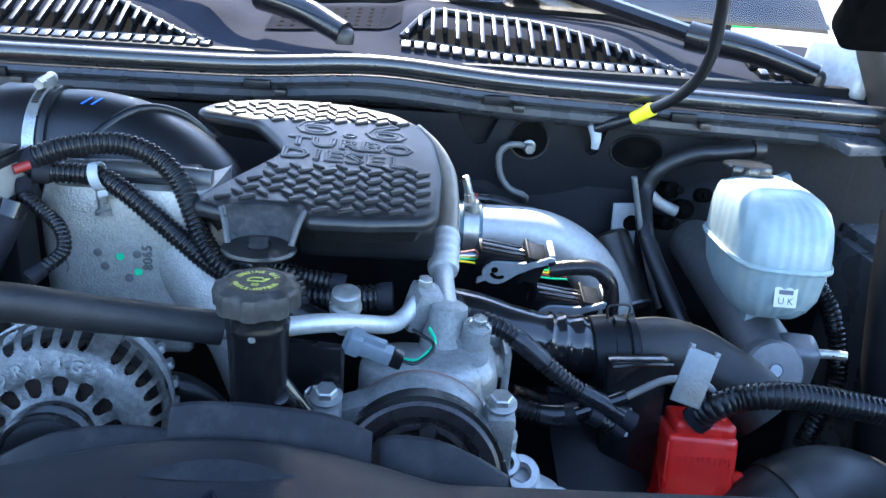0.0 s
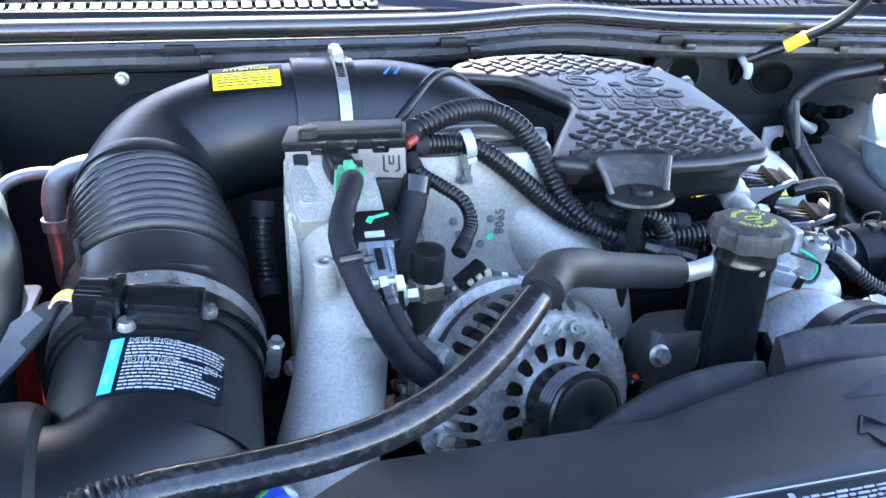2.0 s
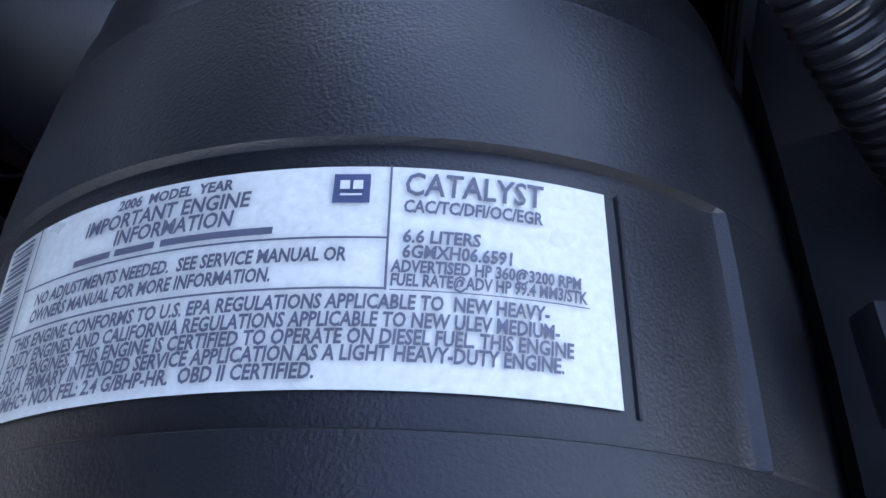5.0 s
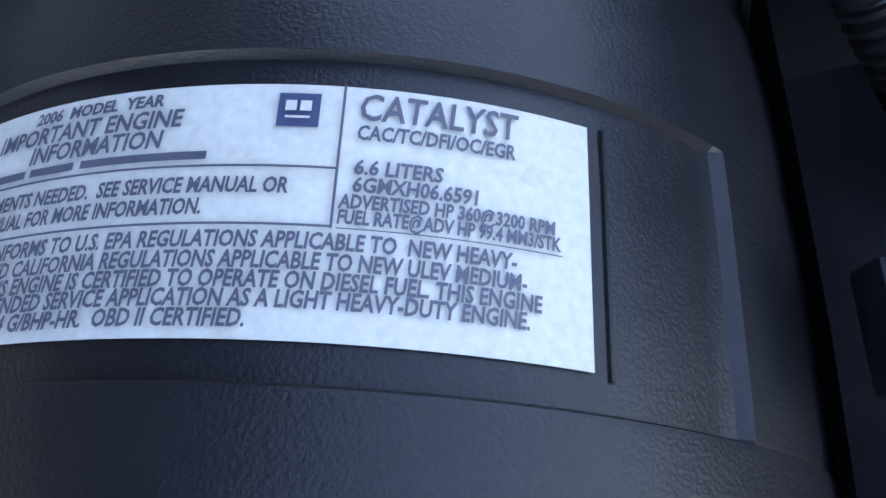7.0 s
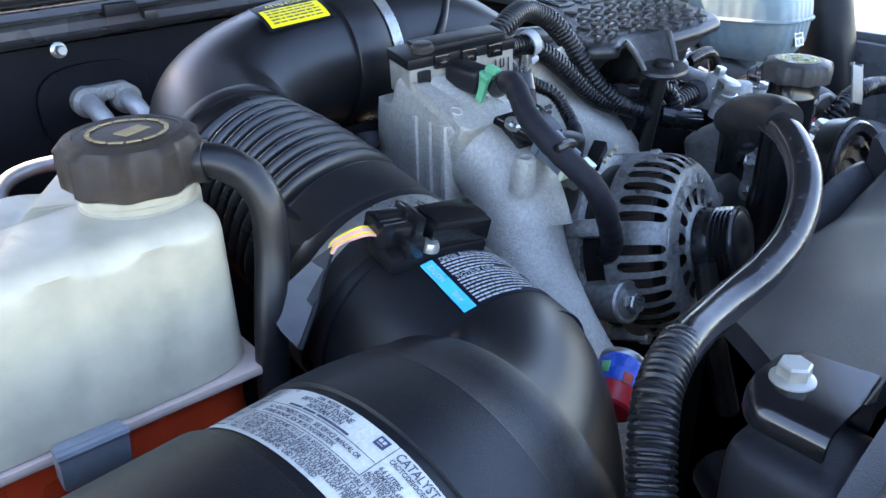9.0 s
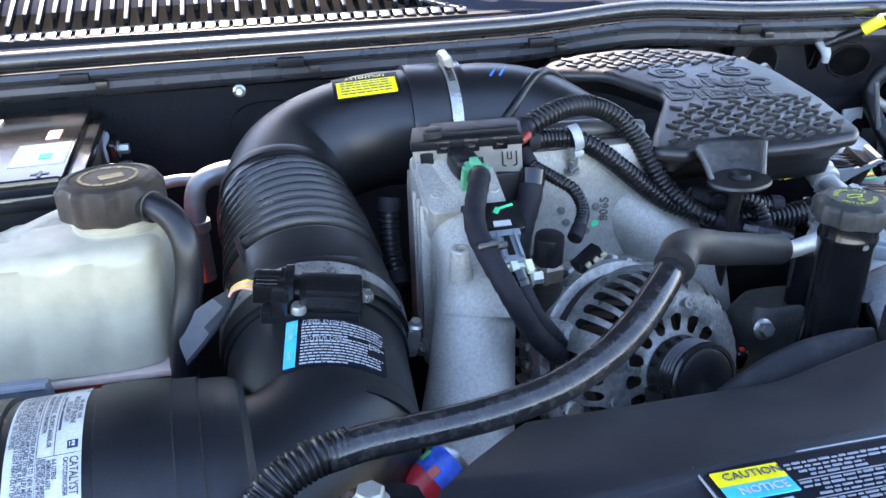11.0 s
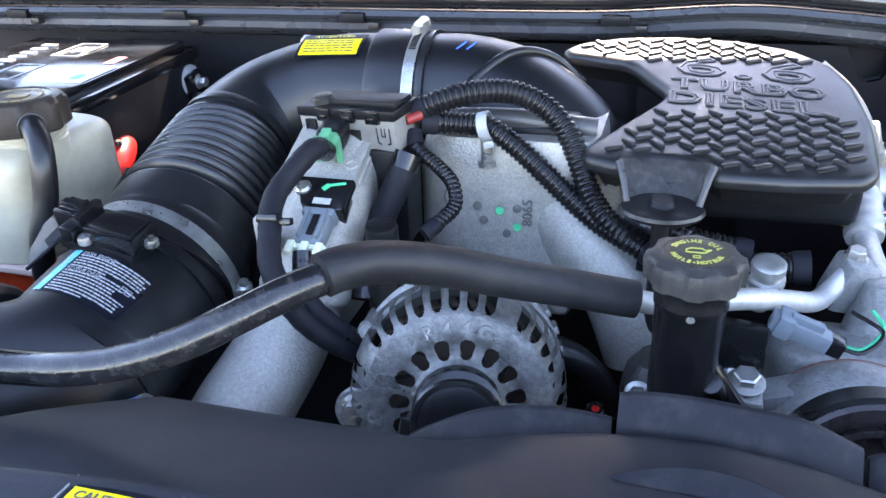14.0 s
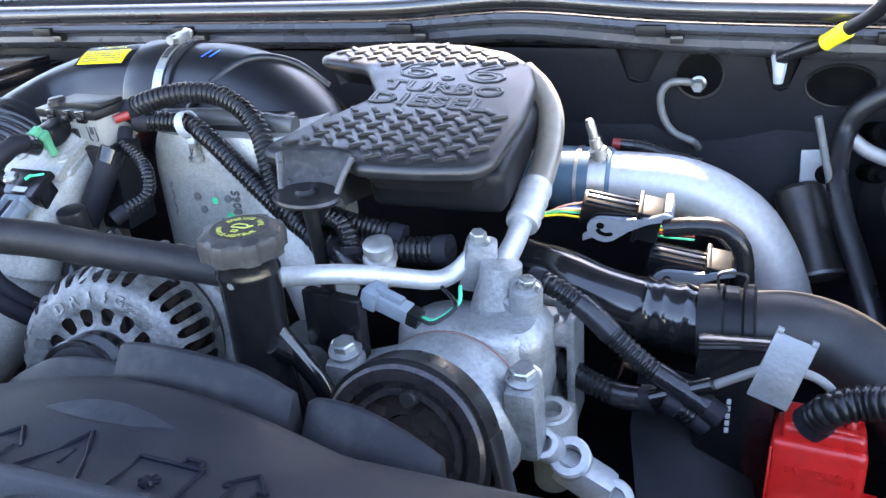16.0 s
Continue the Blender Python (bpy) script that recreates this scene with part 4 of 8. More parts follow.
    for p, q in zip(rings, rings[1:]):
        for i in range(m_):
            b.faces.new((p[i], p[(i + 1) % m_], q[(i + 1) % m_], q[i]))
    b.faces.new(rings[0][::-1])
    b.faces.new(rings[-1])
    return b


part("shell", tank_shell(B(), 0.250, 0.134, 1.232, 1.319), tank_white, tank)
part("base", tank_shell(B(), 0.246, 0.130, 1.09, 1.227, 24, False), coolant, tank, "lower half showing orange coolant")
bm = B()
prism(bm, [(-0.129, -0.070), (0.125, -0.070), (0.129, -0.066), (0.129, 0.066), (0.125, 0.070), (-0.129, 0.070)], 1.2255, 1.2310, tm, 0.002)
part("seam_flange", bm, tank_material("tank_seam", (0.46, 0.36, 0.31), 0.008), tank)
cz = 1.323
bm = B()
lathe(bm, [(0.030, -0.020), (0.030, -0.004), (0.0285, -0.003), (0.0285, 0.0), (0.030, 0.001), (0.030, 0.004), (0.027, 0.006)], pose(-0.3535, 0.6760, cz), 36)
part("neck", bm, tank_white, tank)
bm = B()
lobes = lambda a, r, h: r * (1 + 0.060 * max(-0.55, math.cos(9 * a))) if h < 0.024 else r
lathe(bm, [(0.0315, 0.0), (0.0335, 0.002), (0.0335, 0.021), (0.0315, 0.0245), (0.026, 0.0260), (0.0255, 0.0250), (0.010, 0.0255)], pose(-0.3535, 0.6760, cz + 0.005), 72, lobes)
cap_t = part("cap", bm, material("worn_cap", (0.032, 0.026, 0.022), 0.36, dirt=(0.13, 0.080, 0.040), dirt_amount=0.35, bump=0.2), tank, "worn dark screw cap")
bm = B()
for k in range(14):
    a = k * 2 * math.pi / 14
    rbox(bm, (0.007, 0.0022, 0.0006), pose(-0.3535 + 0.0185 * math.cos(a), 0.6760 + 0.0185 * math.sin(a), cz + 0.0310, 0, 0, math.degrees(a) + 90), 0.0002, 1)
rbox(bm, (0.016, 0.009, 0.0006), pose(-0.3515, 0.6750, cz + 0.0308, 0, 0, 20), 0.0002, 1)
part("faded_print", bm, material("faded_ochre", (0.26, 0.19, 0.09), 0.5, bump=0), cap_t)
bm = B()
rbox(bm, (0.032, 0.012, 0.022), tm @ pose(0.031, -0.076, 1.227, 14), 0.002)
tclip = thing("tank_clip", "bent metal clip gripping the coolant tank seam", "clip")
clip_mat = material("sheet_clip", (0.22, 0.24, 0.27), 0.34, metal=0.5, bump=0.1)
part("channel", bm, clip_mat, tclip)
bm = B()
tube(bm, [tm @ Vector((0.015, -0.0825, 1.2375)), tm @ Vector((0.047, -0.0825, 1.2375))], 0.0026, 8, 0.006)
part("rolled_lip", bm, clip_mat, tclip)
oh = thing("overflow_hose", "black rubber overflow hose curving from the coolant tank", "hose")
bm = B()
tube(bm, [(-0.336, 0.664, 1.335), (-0.323, 0.652, 1.337), (-0.311, 0.642, 1.329), (-0.3055, 0.634, 1.313), (-0.308, 0.630, 1.286), (-0.316, 0.624, 1.255), (-0.321, 0.622, 1.21), (-0.325, 0.62, 1.12)], 0.0092, 16, 0.006)
part("hose", bm, rubber, oh)
bm = B()
lathe(bm, [(0.0118, -0.004), (0.0132, -0.0036), (0.0132, 0.0036), (0.0118, 0.004)], basis((-0.3270, 0.6555, 1.3365), (1, -0.9, 0.1)) @ Matrix.Scale(0.82, 4), 24, closed=False)
part("spring_clip", bm, dark_steel, oh)

# air cleaner canister, its axis across the truck and turned a little
AC = Vector((-0.36, 0.4945, 1.1913))
AR = 0.0937
AXD = Vector((math.cos(0.094) * math.cos(0.0233), math.sin(0.094) * math.cos(0.0233), -math.sin(0.0233)))
AHY = Vector((0, 0, 1)).cross(AXD).normalized()
AHZ = AXD.cross(AHY)
ax_m = Matrix((AHY, AHZ, AXD)).transposed().to_4x4()
ax_m.translation = AC
cleaner = thing("air_cleaner", "large black plastic air cleaner canister with white label", "air cleaner")
REC0, REC1, RECA = -0.0333, 0.0105, 141.3


def shell_radius(a, r, h):
    """The shell carries a shallow pocket for the label, open towards the back."""
    deg = math.degrees(a)
    if REC0 - 0.0002 <= h <= REC1 + 0.0002 and 30 < deg < RECA + 0.1:
        edge = min(1.0, max(0.0, (RECA - deg) / 1.2))
        return r - 0.0020 * edge
    return r


bm = B()
prof = [(0.020, -0.262), (AR - 0.012, -0.260), (AR - 0.002, -0.250), (AR + 0.0022, -0.150), (AR + 0.0022, -0.098), (AR + 0.0006, -0.0965), (AR + 0.0006, -0.094), (AR + 0.0021, -0.0925), (AR + 0.0020, -0.036), (AR + 0.0018, -0.0342), (AR + 0.0012, REC0 - 0.0006), (AR + 0.0015, REC0), (AR + 0.0016, -0.030),
        (AR + 0.0016, 0.0), (AR + 0.0014, 0.0085), (AR + 0.0013, REC1), (AR + 0.0010, REC1 + 0.0006), (AR + 0.0010, 0.020), (AR + 0.0002, 0.034), (AR - 0.0012, 0.0468), (AR - 0.0012, 0.0478), (AR - 0.0020, 0.0484), (AR - 0.0022, 0.0490), (AR - 0.0030, 0.0600), (AR - 0.0031, 0.0612),
        (AR - 0.0046, 0.0622), (AR - 0.0050, 0.070), (AR - 0.0058, 0.0775), (AR - 0.0080, 0.0825), (AR - 0.0125, 0.0865), (0.040, 0.0872)]
lathe(bm, prof, ax_m, 300, shell_radius)
part("canister", bm, canister_plastic, cleaner, "", 20)
bm = B()
grid(bm, [[Vector((-0.2870, 0.4140, 1.2330)), Vector((-0.3250, 0.4085, 1.2330)), Vector((-0.3620, 0.4035, 1.2320)), Vector((-0.470, 0.392, 1.229))],
          [Vector((-0.2880, 0.4120, 1.20)), Vector((-0.3260, 0.4065, 1.19)), Vector((-0.3630, 0.4015, 1.18)), Vector((-0.470, 0.390, 1.16))],
          [Vector((-0.2890, 0.4110, 1.12)), Vector((-0.3270, 0.4055, 1.12)), Vector((-0.3640, 0.4005, 1.12)), Vector((-0.470, 0.390, 1.12))]])
bmesh.ops.solidify(bm, geom=bm.faces[:], thickness=0.003)
part("skirt", bm, black_plastic, cleaner)
bm = B()
rbox(bm, (0.20, 0.040, 0.004), pose(-0.390, 0.386, 1.196, -14, 0, 6), 0.0015)
part("base_flange", bm, black_plastic, cleaner)
ear = thing("mounting_ear", "black plastic mounting ear with a rusty torx screw", "mounting bracket")
bm = B()
em = basis((-0.3655, 0.3880, 1.2420), (0.05, -0.35, 0.93), (1, 0, 0)) @ Matrix.Scale(0.64, 4)
prism(bm, [(-0.018, -0.016), (0.012, -0.016), (0.020, -0.006), (0.020, 0.010), (0.008, 0.016), (-0.022, 0.014)], -0.008, 0.004, em, 0.002)
part("ear", bm, black_plastic, ear)
bm = B()
lathe(bm, [(0.0092, 0.004), (0.0092, 0.0062), (0.007, 0.0072), (0.0045, 0.0066), (0.004, 0.005)], em, 28)
scr = part("screw", bm, material("rusty_screw", (0.23, 0.12, 0.07), 0.55, metal=0.5, dirt=(0.30, 0.13, 0.05), dirt_amount=0.7, bump=0.3), ear, "rusty torx screw")
bm = B()
for k in range(3):
    rbox(bm, (0.0075, 0.0018, 0.0004), em @ pose(0, 0, 0.0070, 0, 0, 60 * k), 0.0, 1)
part("recess", bm, dark_void, scr)

# canister label, wrapped round the shell: u runs towards the front of the truck, v towards the fender
LABEL_LONG, LABEL_HIGH = 0.140, 0.0410


def on_canister(u, v, up):
    a = radians(58.0 + 67.6 * u / LABEL_LONG)
    r = AR - 0.0004 + up
    return AC + AXD * (0.0060 - 0.0346 * v / LABEL_HIGH) + r * (math.cos(a) * AHY + math.sin(a) * AHZ)


def wrap_plate(b, u0, u1, v0, v1, up, n=None):
    n = n or max(1, int((u1 - u0) / 0.005))
    rows = [[on_canister(u0 + (u1 - u0) * i / n, v, up) for i in range(n + 1)] for v in (v0, v1)]
    return grid(b, rows)


def wrap_words(text, u0, u1, v, size, up=0.0009):
    """A printed line that fills the stretch from u0 to u1."""
    b = lettering(text, size, 0.0, "LEFT", 0.00011)
    lo, hi = min(q.co.x for q in b.verts), max(q.co.x for q in b.verts)
    wide = (u1 - u0) / (hi - lo)
    for q in b.verts:
        q.co = on_canister(u0 + (q.co.x - lo + 0.10 * q.co.y) * wide, v - q.co.y, up)
    return b


bm = B()
tube(bm, [on_canister(0.1434, -0.0005 + 0.0425 * i / 6, 0.0000) for i in range(7)], 0.0005, 6, 0.004)
part("recess_edge", bm, canister_plastic, cleaner)
decal = thing("engine_label", "white printed engine information label wrapped on the air cleaner", "label")
part("backing", wrap_plate(B(), 0, LABEL_LONG, 0, LABEL_HIGH, 0.0005), label_foil, decal)
DIV = 0.0975
FRAME_LINES = ((DIV, DIV + 0.00045, 0.0, 0.0243), (0.0165, DIV, 0.0144, 0.0148), (0.0165, DIV, 0.0238, 0.0242), (0.0160, 0.0165, 0.0, LABEL_HIGH), (DIV + 0.0010, 0.1345, 0.0241, 0.0243))
bm = B()
for u0, u1, v0, v1 in FRAME_LINES:
    wrap_plate(bm, u0, u1, v0, v1, 0.0009)
part("ruled_frame", bm, label_ink, decal)
bm = B()
rngb = random.Random(9)
v = 0.0015
while v < 0.0385:
    w = rngb.choice((0.0003, 0.0006, 0.0009))
    wrap_plate(bm, 0.0040, 0.0135, v, v + w, 0.0009)
    v += w + rngb.choice((0.0004, 0.0007))
tagged(part("bar_code", bm, label_ink, decal), kind="stuff")
bm = B()
for u0, u1 in ((0.0320, 0.0420), (0.0432, 0.0526), (0.0540, 0.0767)):
    wrap_plate(bm, u0, u1, 0.0121, 0.0135, 0.0009)
part("printed_bar", bm, label_ink, decal)
bm = B()
wrap_plate(bm, 0.0872, 0.0940, 0.0019, 0.0078, 0.0009)
logo = part("square_mark", bm, material("logo_blue_grey", (0.035, 0.05, 0.11), 0.5, bump=0), decal)
bm = B()
wrap_plate(bm, 0.0885, 0.0903, 0.0035, 0.0053, 0.0013)
wrap_plate(bm, 0.0909, 0.0927, 0.0035, 0.0053, 0.0013)
wrap_plate(bm, 0.0886, 0.0926, 0.0062, 0.0066, 0.0013)
part("pale_marks", bm, label_foil, logo)
LINES = (
    ("2006  MODEL  YEAR", 0.0414, 0.0677, 0.0027, 0.0030),
    ("IMPORTANT ENGINE", 0.0336, 0.0715, 0.0062, 0.0044),
    ("INFORMATION", 0.0424, 0.0685, 0.0098, 0.0044),
    ("NO ADJUSTMENTS NEEDED.  SEE SERVICE MANUAL OR", 0.0220, 0.0907, 0.0179, 0.0036),
    ("OWNERS MANUAL FOR MORE INFORMATION.", 0.0218, 0.0775, 0.0214, 0.0036),
    ("THIS ENGINE CONFORMS TO U.S. EPA REGULATIONS APPLICABLE TO  NEW HEAVY-", 0.0183, 0.1267, 0.0265, 0.0036),
    ("DUTY ENGINES AND CALIFORNIA REGULATIONS APPLICABLE TO NEW ULEV MEDIUM-", 0.0183, 0.1284, 0.0296, 0.0036),
    ("DUTY ENGINES. THIS ENGINE IS CERTIFIED TO OPERATE ON DIESEL FUEL. THIS ENGINE", 0.0183, 0.1309, 0.0325, 0.0036),
    ("HAS A PRIMARY INTENDED SERVICE APPLICATION AS A LIGHT HEAVY-DUTY ENGINE.", 0.0178, 0.1289, 0.0353, 0.0036),
    ("NMHC+ NOX FEL: 2.4 G/BHP-HR.  OBD II CERTIFIED.", 0.0184, 0.0870, 0.0382, 0.0036),
    ("CATALYST", 0.1004, 0.1266, 0.0040, 0.0066),
    ("CAC/TC/DFI/OC/EGR", 0.1003, 0.1264, 0.0084, 0.0035),
    ("6.6 LITERS", 0.1004, 0.1144, 0.0143, 0.0034),
    ("6GMXH06.6591", 0.1004, 0.1201, 0.0172, 0.0034),
    ("ADVERTISED HP 360@3200 RPM", 0.0985, 0.1332, 0.0200, 0.0031),
    ("FUEL RATE@ADV HP 99.4 MM3/STK", 0.0986, 0.1343, 0.0225, 0.0031))
for text, u0, u1, v_, size in LINES:
    part("printed_line", wrap_words(text, u0, u1, v_, size), label_ink, decal)

# duct from the canister to the bellows, flow meter on top
duct = thing("intake_duct", "black moulded intake duct between air cleaner and bellows", "intake duct")
bm = B()
tube(bm, [(-0.2312, 0.533, 1.2030), (-0.2300, 0.575, 1.212), (-0.2280, 0.632, 1.2235)], 0.0622, 64, 0.008)
part("shell", bm, duct_plastic, duct)
# wide elbow swung about an upright line at its inner corner
bm = B()
rings = []
for k in range(29):
    v = 0.06 + 0.94 * k / 28
    q = max(0.0, v)
    e = q * q * (3 - 2 * q)
    a = radians(90 * v)
    far, rad = 0.0394 + 0.0166 * e, 0.0868 - 0.0246 * e ** 0.5
    away = Vector((math.sin(a), -math.cos(a), 0))
    cut_ = math.sin(math.pi * v)
    far, flat = far - 0.006 * cut_, rad - 0.008 * cut_
    mid = Vector((-0.2868, 0.5410, 1.1892 + 0.0168 * e)) + away * far
    rings.append([bm.verts.new(mid + flat * math.cos(w) * away + rad * math.sin(w) * Vector((0, 0, 1))) for w in (2 * math.pi * i / 64 for i in range(64))])
for p, q in zip(rings, rings[1:]):
    for i in range(64):
        bm.faces.new((p[i], p[(i + 1) % 64], q[(i + 1) % 64], q[i]))
part("elbow", bm, duct_plastic, duct)
bm = B()
lathe(bm, [(0.0600, -0.006), (0.0645, -0.0055), (0.0650, 0.004), (0.0610, 0.0045)], basis((-0.2284, 0.620, 1.2208), (0.012, 0.57, 0.115)), 64, closed=False)
part("end_bead", bm, duct_plastic, duct)
daxis = Vector((0.012, 0.57, 0.115)).normalized()


def on_duct(u, v, up):
    """u across the top of the duct, v back along it."""
    u, v = u + 0.10 * v, v - 0.10 * (u + 0.0185)
    base = Vector((-0.2310, 0.560, 1.2085)) + daxis * v
    xd = Vector((1, 0, 0)) - daxis * daxis.x
    xd.normalize()
    zd = xd.cross(daxis)
    a = math.pi / 2 - u / 0.0625
    return base + (0.0622 + up) * (math.cos(a) * xd + math.sin(a) * zd)


notice = thing("duct_label", "black printed notice label with a blue edge on the duct", "label")


def duct_plate(b, u0, u1, v0, v1, up):
    n = max(1, int((u1 - u0) / 0.006))
    return grid(b, [[on_duct(u0 + (u1 - u0) * i / n, v, up) for i in range(n + 1)] for v in (v0, v1)])


U0, U1, V0, V1 = -0.0200, 0.0445, -0.0062, 0.0352
def duct_card(b, m, up):
    """The label's rounded outline, m wider all round."""
    r = 0.004
    rows = []
    for k in range(25):
        v = V0 - m + (V1 - V0 + 2 * m) * k / 24
        d = max(0.0, r - min(v - (V0 - m), V1 + m - v))
        e = r - math.sqrt(max(0.0, r * r - d * d))
        a, c = U0 - m + e, U1 + m - e
        rows.append([on_duct(a + (c - a) * i / 14, v, up) for i in range(15)])
    return grid(b, rows)


part("border", duct_card(B(), 0.0028, 0.0004), duct_plastic, notice)
part("backing", duct_card(B(), 0.0008, 0.0008), label_black, notice)
edge_b = part("blue_edge", duct_plate(B(), U0, U0 + 0.0075, V0, V1, 0.0014), label_cyan, notice)


def duct_words(text, u, v, size, wide=1.0, turned=False, align="LEFT"):
    b = lettering(text, size, 0.0, align)
    for vert in b.verts:
        x, y = (vert.co.x * wide, vert.co.y) if not turned else (-vert.co.y, vert.co.x * wide)
        vert.co = on_duct(u + x, v + y, 0.0019)
    return b


part("printed_word", duct_words("NOTICE", U0 + 0.0037, V0 + 0.0310, 0.0044, 0.9, True, "CENTER"), label_white, edge_b)
part("printed_word", duct_words("AVIS", U0 + 0.0037, V0 + 0.0105, 0.0044, 0.9, True, "CENTER"), label_white, edge_b)
part("printed_word", duct_words("DIESEL ENGINE", U0 + 0.0105, V1 - 0.0030, 0.0046, 0.85), ink_white, notice)
part("printed_word", duct_words("MOTEUR DIESEL", U0 + 0.0105, V1 - 0.0190, 0.0046, 0.85), ink_white, notice)
bm = B()
rngd = random.Random(3)
for k in range(15):
    v = V1 - 0.0016 - 0.00265 * k
    u = U0 + 0.0100 + (0.026 if k in (0, 6) else 0)
    stop = U1 - 0.001 - rngd.choice((0, 0.001, 0.003)) - (0.009 if k in (7, 8, 9) else 0) - (0.022 if k in (5, 14) else 0)
    while u < stop:
        w = rngd.uniform(0.0016, 0.0052)
        h_ = rngd.uniform(0.0010, 0.0014)
        duct_plate(bm, u, min(stop, u + w), v - h_, v, 0.0014)
        u += w + 0.0006
part("small_print", bm, ink_white, notice)
bm = B()
for du in (0, 0.0040):
    for v0_, v1_, a_, b_ in ((0.0, 0.0005, 0, 0.0036), (0.0042, 0.0047, 0, 0.0036), (0.0, 0.0047, 0, 0.0005), (0.0, 0.0047, 0.0031, 0.0036)):
        duct_plate(bm, 0.0325 + du + a_, 0.0325 + du + b_, 0.0145 + v0_, 0.0145 + v1_, 0.0016)
part("book_symbol", bm, ink_white, notice)

meter = thing("flow_meter", "black air flow meter with plugged connector on the duct", "sensor")
mm = basis(on_duct(0.001, 0.0520, 0.003), on_duct(0.001, 0.0520, 0.02) - on_duct(0.001, 0.0520, 0), daxis) @ pose(-0.011, 0, 0, 0, 0, -6) @ Matrix.Scale(0.86, 4)
bm = B()
rbox(bm, (0.074, 0.031, 0.012), mm @ pose(0.006, 0, -0.006), 0.003)
part("foot", bm, black_plastic, meter)
bm = B()
rbox(bm, (0.047, 0.030, 0.016), mm @ pose(0.0205, 0.001, 0.0075), 0.002)
rbox(bm, (0.040, 0.023, 0.003), mm @ pose(0.0215, 0.001, 0.0165), 0.0012)
rbox(bm, (0.010, 0.020, 0.014), mm @ pose(-0.004, 0.005, 0.0075), 0.002)
part("housing", bm, gloss_black, meter)
bm = B()
rbox(bm, (0.026, 0.022, 0.017), mm @ pose(-0.024, 0.003, 0.0105), 0.002)
plug_b = part("connector", bm, gloss_black, meter)
bm = B()
rbox(bm, (0.007, 0.027, 0.022), mm @ pose(-0.0105, 0.003, 0.0110), 0.0015)
rbox(bm, (0.013, 0.012, 0.014), mm @ pose(-0.0170, -0.0125, 0.0060), 0.002)
part("collar", bm, gloss_black, plug_b)
bm = B()
rbox(bm, (0.018, 0.007, 0.004), mm @ pose(-0.026, 0.004, 0.0205), 0.001)
rbox(bm, (0.004, 0.013, 0.005), mm @ pose(-0.0155, 0.004, 0.0210), 0.001)
part("latch", bm, gloss_black, plug_b)
for k in range(3):
    bm = B()
    rbox(bm, (0.016, 0.0012, 0.0012), mm @ pose(-0.027, -0.0055 + 0.0045 * k, 0.0193), 0.0003, 1)
    part("moulded_rib", bm, gloss_black, plug_b)
for x, y in ((-0.003, -0.0135), (0.047, 0.004)):
    bm = B()
    lathe(bm, [(0.0062, 0), (0.0062, 0.003), (0.0048, 0.006), (0.002, 0.0062)], mm @ pose(x, y, 0.001), 20)
    part("screw", bm, zinc, meter)
flap_t = thing("tape_flap", "loose grey tape flap hanging from the sensor wires", "tape")
bm = B()
grid(bm, [[Vector((-0.2830, 0.612, 1.2890)), Vector((-0.2790, 0.616, 1.2860)), Vector((-0.2770, 0.620, 1.2820))],
          [Vector((-0.2930, 0.617, 1.2820)), Vector((-0.2870, 0.615, 1.2760)), Vector((-0.2850, 0.619, 1.2690))],
          [Vector((-0.3060, 0.620, 1.2730)), Vector((-0.3010, 0.612, 1.2640)), Vector((-0.2970, 0.611, 1.2570))],
          [Vector((-0.3190, 0.622, 1.2620)), Vector((-0.3180, 0.612, 1.2520)), Vector((-0.3140, 0.602, 1.2430))]])
bmesh.ops.solidify(bm, geom=bm.faces[:], thickness=0.0014)
part("flap", bm, material("grey_tape", (0.105, 0.110, 0.120), 0.38, dirt=DUST, dirt_amount=0.2, bump=0.2), flap_t)
bm = B()
tube(bm, [(-0.2775, 0.6195, 1.2825), (-0.2855, 0.6185, 1.2695), (-0.2975, 0.6105, 1.2575), (-0.3140, 0.6015, 1.2435)], 0.0016, 8, 0.003)
part("folded_edge", bm, tape_black, flap_t)
for k, mat_ in enumerate((wire_yellow, wire_pink, wire_pink, wire_yellow, wire_pink)):
    bm = B()
    a = mm @ Vector((-0.036, 0.007 - 0.0022 * k, 0.010))
    tube(bm, [a, a + Vector((-0.006, 0.001, 0.002)), Vector((-0.2785, 0.6165 - 0.0014 * k, 1.2890)), Vector((-0.2820, 0.6150 - 0.0006 * k, 1.2840))], 0.0009, 6, 0.003)
    solo("sensor_wire", bm, mat_, "thin coloured wire leading from the sensor connector", "wire", "sensor wires")

# bellows and its clamp
bellows = thing("bellows_hose", "black ribbed rubber bellows in the intake tract", "intake hose")
E_PATH = [(-0.228, 0.632, 1.2235), (-0.2292, 0.6836, 1.2455), (-0.2325, 0.7330, 1.2620), (-0.2385, 0.7720, 1.2725), (-0.2395, 0.7900, 1.2770)]


def bellow_prof(s, total):
    wane = 1 - 0.165 * (s / total)
    if s < 0.068:
        return (1.025 - 0.035 * ease(0.020, 0.026, s) + 0.012 * ease(0.030, 0.036, s) - 0.010 * ease(0.040, 0.062, s) - 0.08 * ease(0.062, 0.068, s)) * wane
    if s > total - 0.012:
        return 0.80
    c = abs(math.sin(math.pi * (s - 0.068) / 0.0102))
    return (0.905 + 0.115 * c ** 0.7) * wane


